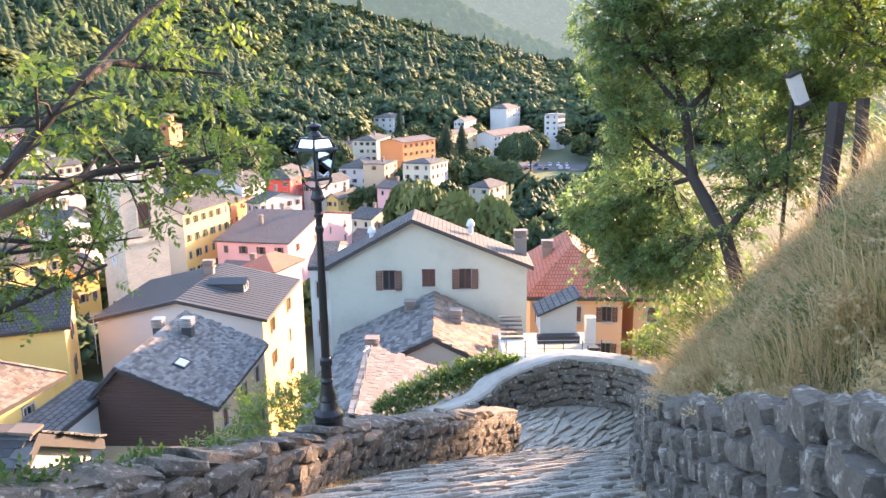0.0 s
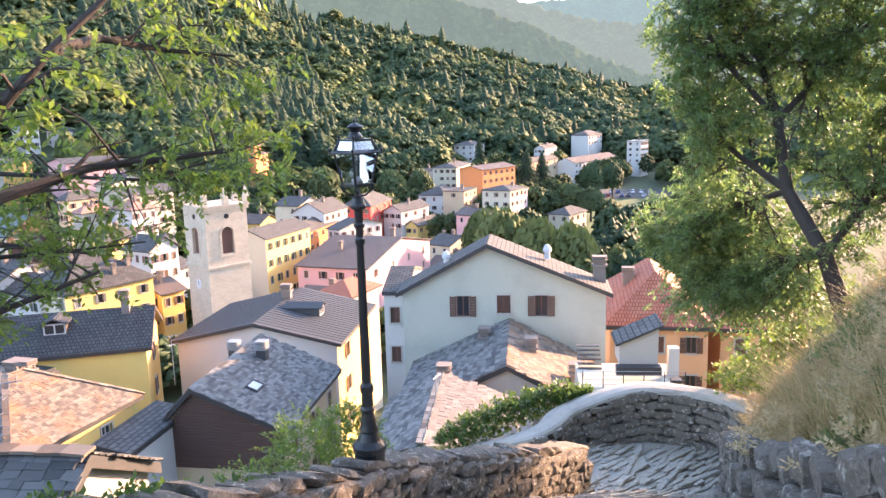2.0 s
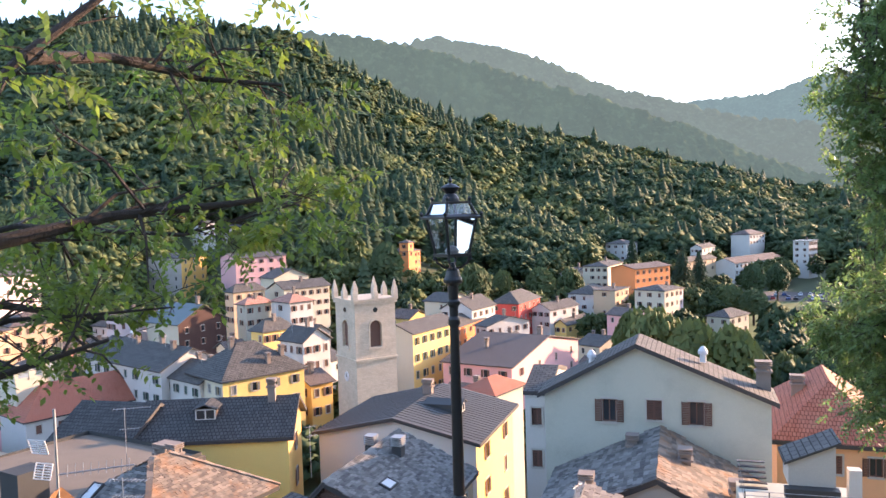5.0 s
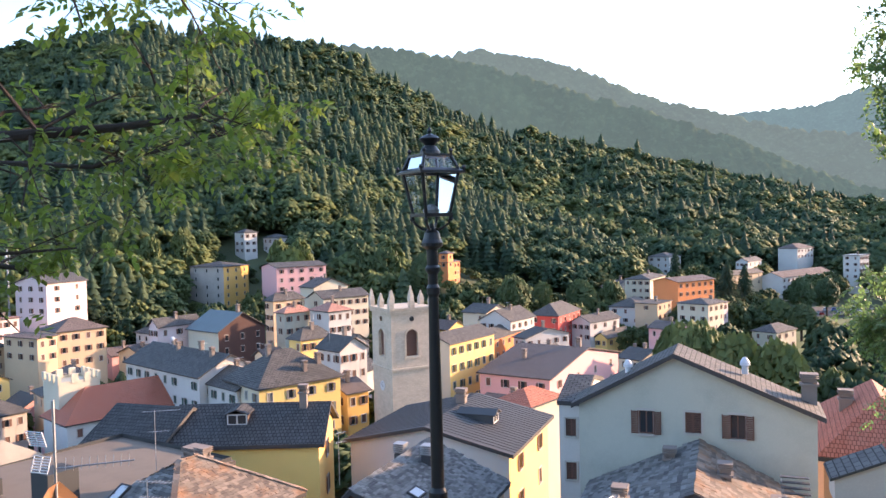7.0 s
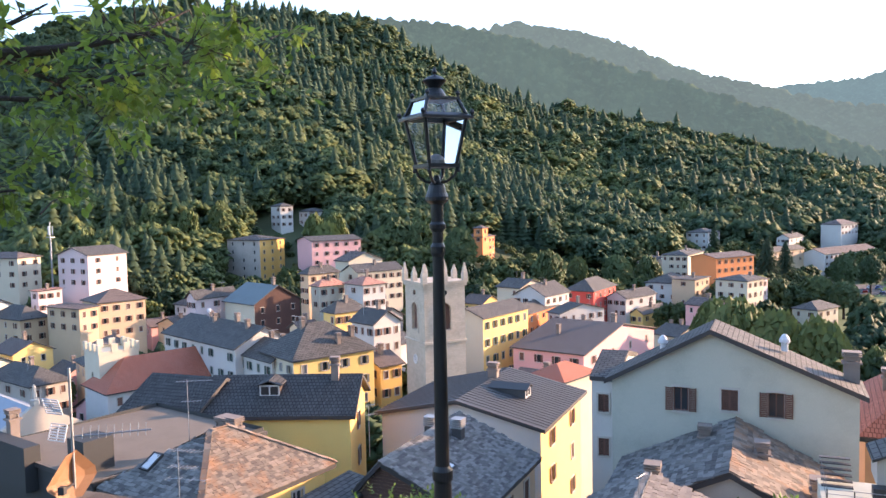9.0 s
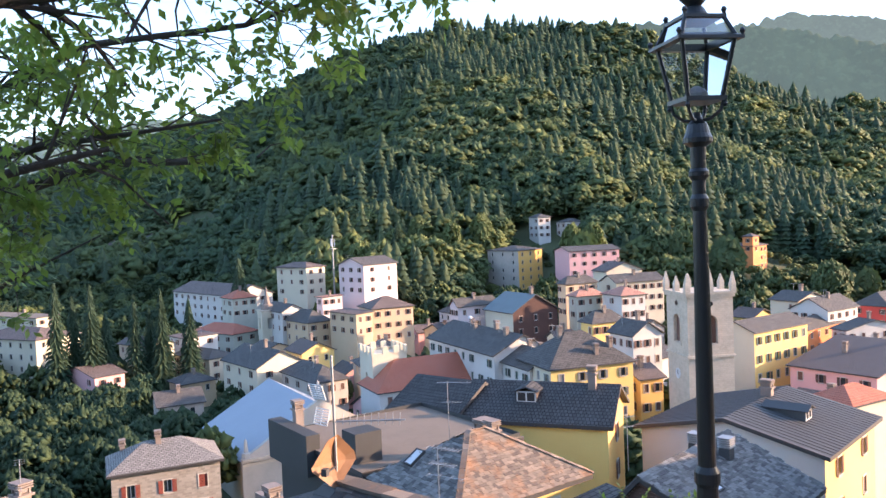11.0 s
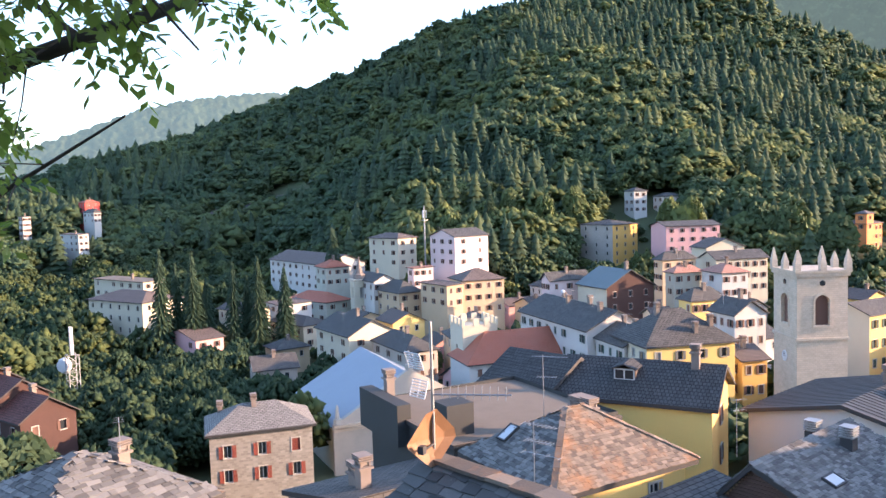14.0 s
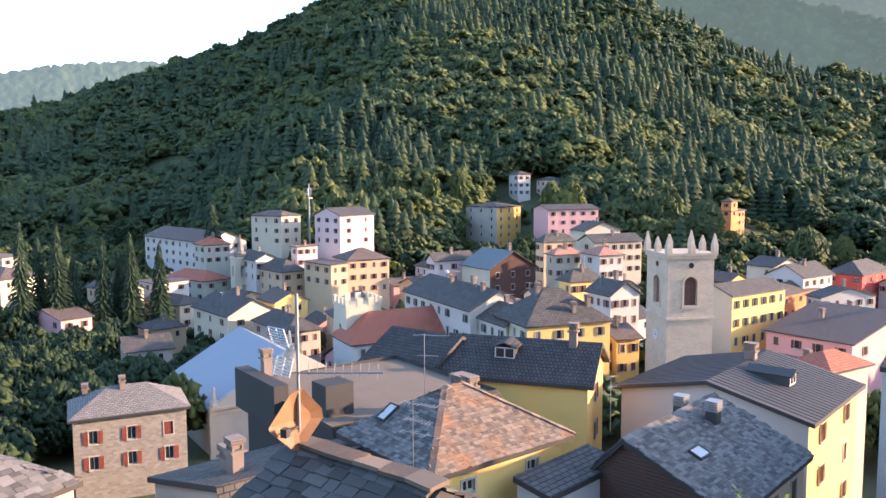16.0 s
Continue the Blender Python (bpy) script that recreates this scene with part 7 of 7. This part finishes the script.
# the ash that leans over the parapet; the way of the walkers stays clear of it
near_tree("ash_tree", "leaning ash tree with bright green feathery leaves over the parapet",
          ([(-5.6, 5.4, -7.0), (-5.0, 5.4, -4.0), (-4.3, 5.5, -2.2), (-3.6, 5.5, -1.1)], [0.19, 0.14, 0.1, 0.06]),
          [([(-3.6, 5.5, -1.1), (-3.0, 5.6, -0.5), (-2.6, 5.8, 0.0), (-2.3, 6.2, 0.45), (-1.9, 6.7, 0.9)], [0.05, 0.038, 0.028, 0.02, 0.01]),
           ([(-3.6, 5.5, -1.1), (-3.4, 6.3, -0.95), (-3.1, 7.0, -0.8), (-2.5, 7.3, -0.75), (-2.0, 7.4, -0.7)], [0.06, 0.05, 0.035, 0.025, 0.012]),
           ([(-5.0, 5.4, -4.0), (-5.4, 6.2, -2.2), (-5.2, 7.0, -1.1), (-4.2, 7.3, -0.85), (-2.9, 7.5, -0.95), (-2.2, 7.9, -0.75)], [0.07, 0.05, 0.03, 0.022, 0.014, 0.006]),
           ([(-5.4, 6.2, -2.2), (-5.6, 7.2, -1.7), (-4.8, 7.7, -1.5), (-3.5, 7.6, -1.6)], [0.06, 0.05, 0.035, 0.015]),
           ([(-5.0, 5.4, -4.0), (-5.6, 6.6, -2.9), (-5.4, 7.2, -2.3), (-4.6, 7.5, -2.0)], [0.03, 0.02, 0.012, 0.005]),
           ([(-4.3, 5.5, -2.2), (-3.9, 5.9, -1.9), (-3.4, 6.3, -1.75), (-3.0, 6.8, -1.6)], [0.05, 0.04, 0.025, 0.012]),
           ([(-4.3, 5.5, -2.2), (-4.35, 6.3, -1.7), (-3.9, 6.9, -1.5), (-3.35, 7.1, -1.48), (-2.85, 7.3, -1.45)], [0.035, 0.028, 0.02, 0.012, 0.006]),
           ([(-2.6, 5.8, 0.0), (-2.7, 6.6, 0.15), (-2.5, 7.2, 0.1), (-2.0, 7.4, 0.05)], [0.04, 0.03, 0.02, 0.01])],
          4, 6.2, 0.7, 3, 0.07, 2, 0.9, keep=lambda p: (p - Vector((-3.45, 7.0, -1.52))).length < 0.55 or p.x < -1.35 and (p - Vector((-1.1, 6.2, -2.4))).length > 1.75 and p.z > -2.5 and not (p.x > -2.4 and p.z < -1.0) and (p.z > -1.5 or p.y < 6.4 + 0.2 * (-1.2 - p.x)))

near_tree("bank_tree", "leafy green tree growing from the bank above the wall",
          ([(5.6, 14.0, -4.2), (5.3, 14.4, -3.0), (4.9, 15.2, -2.0), (4.9, 15.9, -0.8)], [0.16, 0.13, 0.11, 0.09]),
          [([(4.9, 15.9, -0.8), (4.6, 16.4, 0.6), (4.4, 16.6, 2.0), (4.5, 16.6, 3.5)], [0.08, 0.06, 0.04, 0.02]),
           ([(4.9, 15.2, -2.0), (4.2, 15.8, -1.4), (3.6, 16.0, -0.8), (3.2, 16.0, -0.3)], [0.07, 0.05, 0.03, 0.015]),
           ([(4.9, 15.2, -2.0), (4.5, 16.4, -2.4), (4.1, 17.4, -2.7), (3.7, 18.2, -3.0)], [0.06, 0.045, 0.03, 0.012]),
           ([(5.3, 14.4, -3.0), (5.2, 15.6, -3.3), (4.9, 17.0, -3.8), (4.7, 18.5, -4.3)], [0.06, 0.045, 0.03, 0.012]),
           ([(4.9, 15.9, -0.8), (5.8, 16.4, 0.0), (6.6, 16.6, 1.0), (7.2, 16.5, 2.2)], [0.07, 0.05, 0.03, 0.015]),
           ([(4.9, 15.9, -0.8), (3.9, 16.2, 0.4), (3.4, 16.2, 1.4), (3.3, 16.3, 2.4)], [0.06, 0.045, 0.03, 0.012]),
           ([(5.3, 14.4, -3.0), (6.4, 15.0, -1.8), (7.3, 15.4, -0.6), (8.0, 15.6, 0.8)], [0.07, 0.05, 0.03, 0.015])],
          8, 14, 1.15, 5, 0.085, 2, 1.1, keep=lambda p: p.x > 3.05 + 0.9 * noise.noise(p * 0.6) + 0.25 * noise.noise(p * 2), leafage=LEAF_BANK)
near_tree("bank_tree", "yellowing young tree beside the wooden posts",
          ([(8.2, 13.5, -2.0), (8.1, 13.8, -0.5), (7.9, 14.0, 1.0)], [0.1, 0.08, 0.06]),
          [([(7.9, 14.0, 1.0), (7.6, 14.2, 2.2), (7.5, 14.3, 3.6)], [0.05, 0.035, 0.015]),
           ([(8.1, 13.8, -0.5), (7.2, 13.6, 0.6), (6.6, 13.5, 1.9)], [0.05, 0.035, 0.015]),
           ([(7.9, 14.0, 1.0), (8.8, 13.8, 1.8), (9.4, 13.6, 2.8)], [0.05, 0.035, 0.015])], 17, 11, 1.1, 4, 0.085, 2, 1.1)


def bush(name, label, spots, seed, leaf, n, material, r):
    """A low mass of leaves over the given spots."""
    g = random.Random(seed)
    sprigs = []
    for x, y, z, s in spots:
        for _ in range(n):
            v = Vector((g.gauss(0, 1), g.gauss(0, 1), abs(g.gauss(0, 1)))).normalized() * r * s * g.uniform(0.4, 1.05)
            v.z *= 0.8
            sprigs.append((Vector((x, y, z)) + v, (v.normalized() + Vector((g.uniform(-.6, .6), g.uniform(-.6, .6), 0.3))).normalized(), g.uniform(0.08, 0.2)))
    o0 = Vector(spots[0][:3])
    ob = leaves_mesh(name, [(p - o0, d, l) for p, d, l in sprigs], leaf, g, material, None)
    ob.matrix_basis = pose(*o0)
    return tagged(ob, label, "plant", kind="stuff")


bush("ivy", "glossy green ivy spilling along the outer wall", [(-1.5 + k * 0.38, 19.7 - 0.35 * abs(k - 6) * 0.1 + k * 0.06, -8.75 + min(k, 7) * 0.14, g) for k, g in enumerate((0.8, 1.1, 1.0, 1.2, 1.0, 1.1, 0.9, 0.8, 0.6, 0.5))], 3, 0.11, 150, LEAF_DARK, 0.55)
bush("shrub", "yellow green shrub at the end of the retaining wall", [(5.9, 18.4, -6.8, 1.0), (6.3, 19.2, -6.4, 1.2), (5.6, 19.6, -7.2, 0.9), (6.6, 17.6, -5.8, 1.1), (6.0, 16.6, -5.4, 0.8), (7.0, 18.8, -5.2, 1.2)], 5, 0.09, 420, LEAF, 0.9)
bush("weeds", "leafy weeds growing on the parapet", [(-2.75, 6.4, -3.5, 0.8), (-2.6, 6.8, -3.75, 1.0), (-2.35, 7.6, -4.0, 0.8), (-2.95, 5.9, -3.3, 0.9), (-3.2, 5.3, -3.1, 1.1), (-2.2, 8.3, -4.3, 0.7), (-3.4, 4.9, -2.9, 1.0)], 7, 0.075, 70, LEAF_DARK, 0.3)
bush("bushes", "young bushes outside the parapet by the lamp", [(-2.3, 10.6, -5.2, 1.0), (-2.7, 11.2, -5.1, 1.1), (-2.0, 11.6, -5.4, 0.9), (-3.2, 10.4, -5.4, 1.0), (-2.5, 10.2, -4.7, 0.7), (-4.2, 9.6, -5.4, 1.0), (-2.1, 10.9, -4.6, 0.5)], 9, 0.06, 120, LEAF, 0.6)


# ---- grass and posts on the bank ----
def grass(name, label, n, seed, spot, h, lean, mats):
    g, V, F = random.Random(seed), [], []
    for _ in range(n):
        x, y, z, k = spot(g)
        hh, a = h * g.uniform(0.5, 1.3) * k, g.uniform(0, 6.28)
        b2 = g.uniform(0.2, 0.9)
        dx, dy = math.cos(a) * hh * b2 + lean[0] * hh, math.sin(a) * hh * b2 + lean[1] * hh
        wx, wy, b = -math.sin(a) * 0.0045, math.cos(a) * 0.0045, len(V)
        V += [(x - wx, y - wy, z), (x + wx, y + wy, z), (x + dx * 0.35 + wx, y + dy * 0.35 + wy, z + hh * 0.6), (x + dx * 0.35 - wx, y + dy * 0.35 - wy, z + hh * 0.6), (x + dx, y + dy, z + hh * 0.85)]
        F += [(b, b + 1, b + 2, b + 3), (b + 3, b + 2, b + 4)]
    me = bpy.data.meshes.new(name)
    me.from_pydata(V, [], F)
    me.update()
    return tagged(part(name, me, mats), label, "grass", kind="stuff")


def bank_edge(y):
    return float(np.interp(y, [0, 4, 8, 12.5, 17.5, 30], [2.1, 2.3, 2.7, 3.7, 5.6, 9]))


def bank_spot(g):
    y = g.uniform(1.5, 17)
    x = bank_edge(y) + 0.15 + abs(g.gauss(0, 1.5))
    k = 0.35 + 1.5 * max(0, 0.45 + noise.noise((x * 1.3, y * 1.3, 9))) + (0.9 if g.random() < 0.08 else 0)
    return x, y, ground_z(x, y) - 0.03, k


STRAW = leaf_mat("dry_grass", (0.36, 0.27, 0.13), (0.60, 0.47, 0.27), (0.55, 0.42, 0.2))
GREEN_GRASS = leaf_mat("green_grass", (0.10, 0.14, 0.05), (0.22, 0.24, 0.10), (0.24, 0.28, 0.08))
grass("dry_grass", "tall dry grass leaning over the retaining wall", 38000, 2, bank_spot, 0.42, (-0.2, -0.12), STRAW)
grass("green_grass", "green grass on the bank above the wall", 12000, 3, bank_spot, 0.34, (-0.2, 0), GREEN_GRASS)

bank_rng = random.Random(77)
for k in range(11):
    by = 3.2 + k * 1.0
    spots = []
    for _ in range(5):
        sx, sy = bank_edge(by) + bank_rng.uniform(0.0, 1.6), by + bank_rng.uniform(-0.5, 0.5)
        spots.append((sx, sy, ground_z(sx, sy) + 0.05, bank_rng.uniform(0.5, 1.15)))
    bush("dry_shrub", "straggling tan dry shrub hanging over the retaining wall", spots, 60 + k, 0.045, 150, STRAW if k % 3 else GREEN_GRASS, 0.5)


def verge(g):
    y = g.uniform(4, 17)
    x = path_right(y) - abs(g.gauss(0, 0.16)) if g.random() < 0.7 else path_left(y) + 0.12 + abs(g.gauss(0, 0.08))
    return x, y, path_z(y), 0.35 if x > 0 else 0.25


grass("verge_grass", "thin dry grass along the foot of the walls", 5000, 4, verge, 0.35, (-0.1, -0.1), STRAW)

POST = plain("tarred_post", (0.035, 0.028, 0.024), 0.85, 0.4, 3)
for x, y, top, w, lean in ((5.7, 11.5, -0.45, 0.085, 2), (6.95, 13.0, -0.45, 0.07, -2)):
    bm = bmesh.new()
    box(bm, -w, w, -w, w, -1.0, top - ground_z(x, y))
    o = tagged(part("fence_post", bm, POST), "dark weathered wooden post on the bank", "post", "fence posts")
    o.matrix_basis = pose(x, y, ground_z(x, y), 0, lean, 20)
bm = bmesh.new()
tube(bm, [(5.2, 10.6, -2.0), (7.4, 10.2, 0.3)], 0.1, 8)
tagged(part("fallen_trunk", bm, BARK), "dark slanting dead trunk by the posts", "log")
flood = tagged(new("flood_lamp"), "white box floodlight tilted on a thin pole", "lamp")
flood.matrix_basis = pose(6.3, 14.1, -0.3, 0, 0, 10)
bm = bmesh.new()
tube(bm, [(0, 0.1, -4.5), (0, 0.1, 0)], 0.04, 6)
part("pole", bm, IRON, flood)
q = part("housing", boxed(-0.1, 0.1, -0.085, 0.085, -0.28, 0.24), DISH, flood)
q.matrix_basis = pose(0, 0, 0, 0, -25, 0)
part("lid", boxed(-0.12, 0.12, -0.105, 0.105, 0.24, 0.29), FASCIA, q)
part("base", boxed(-0.115, 0.115, -0.1, 0.1, -0.35, -0.28), FASCIA, q)
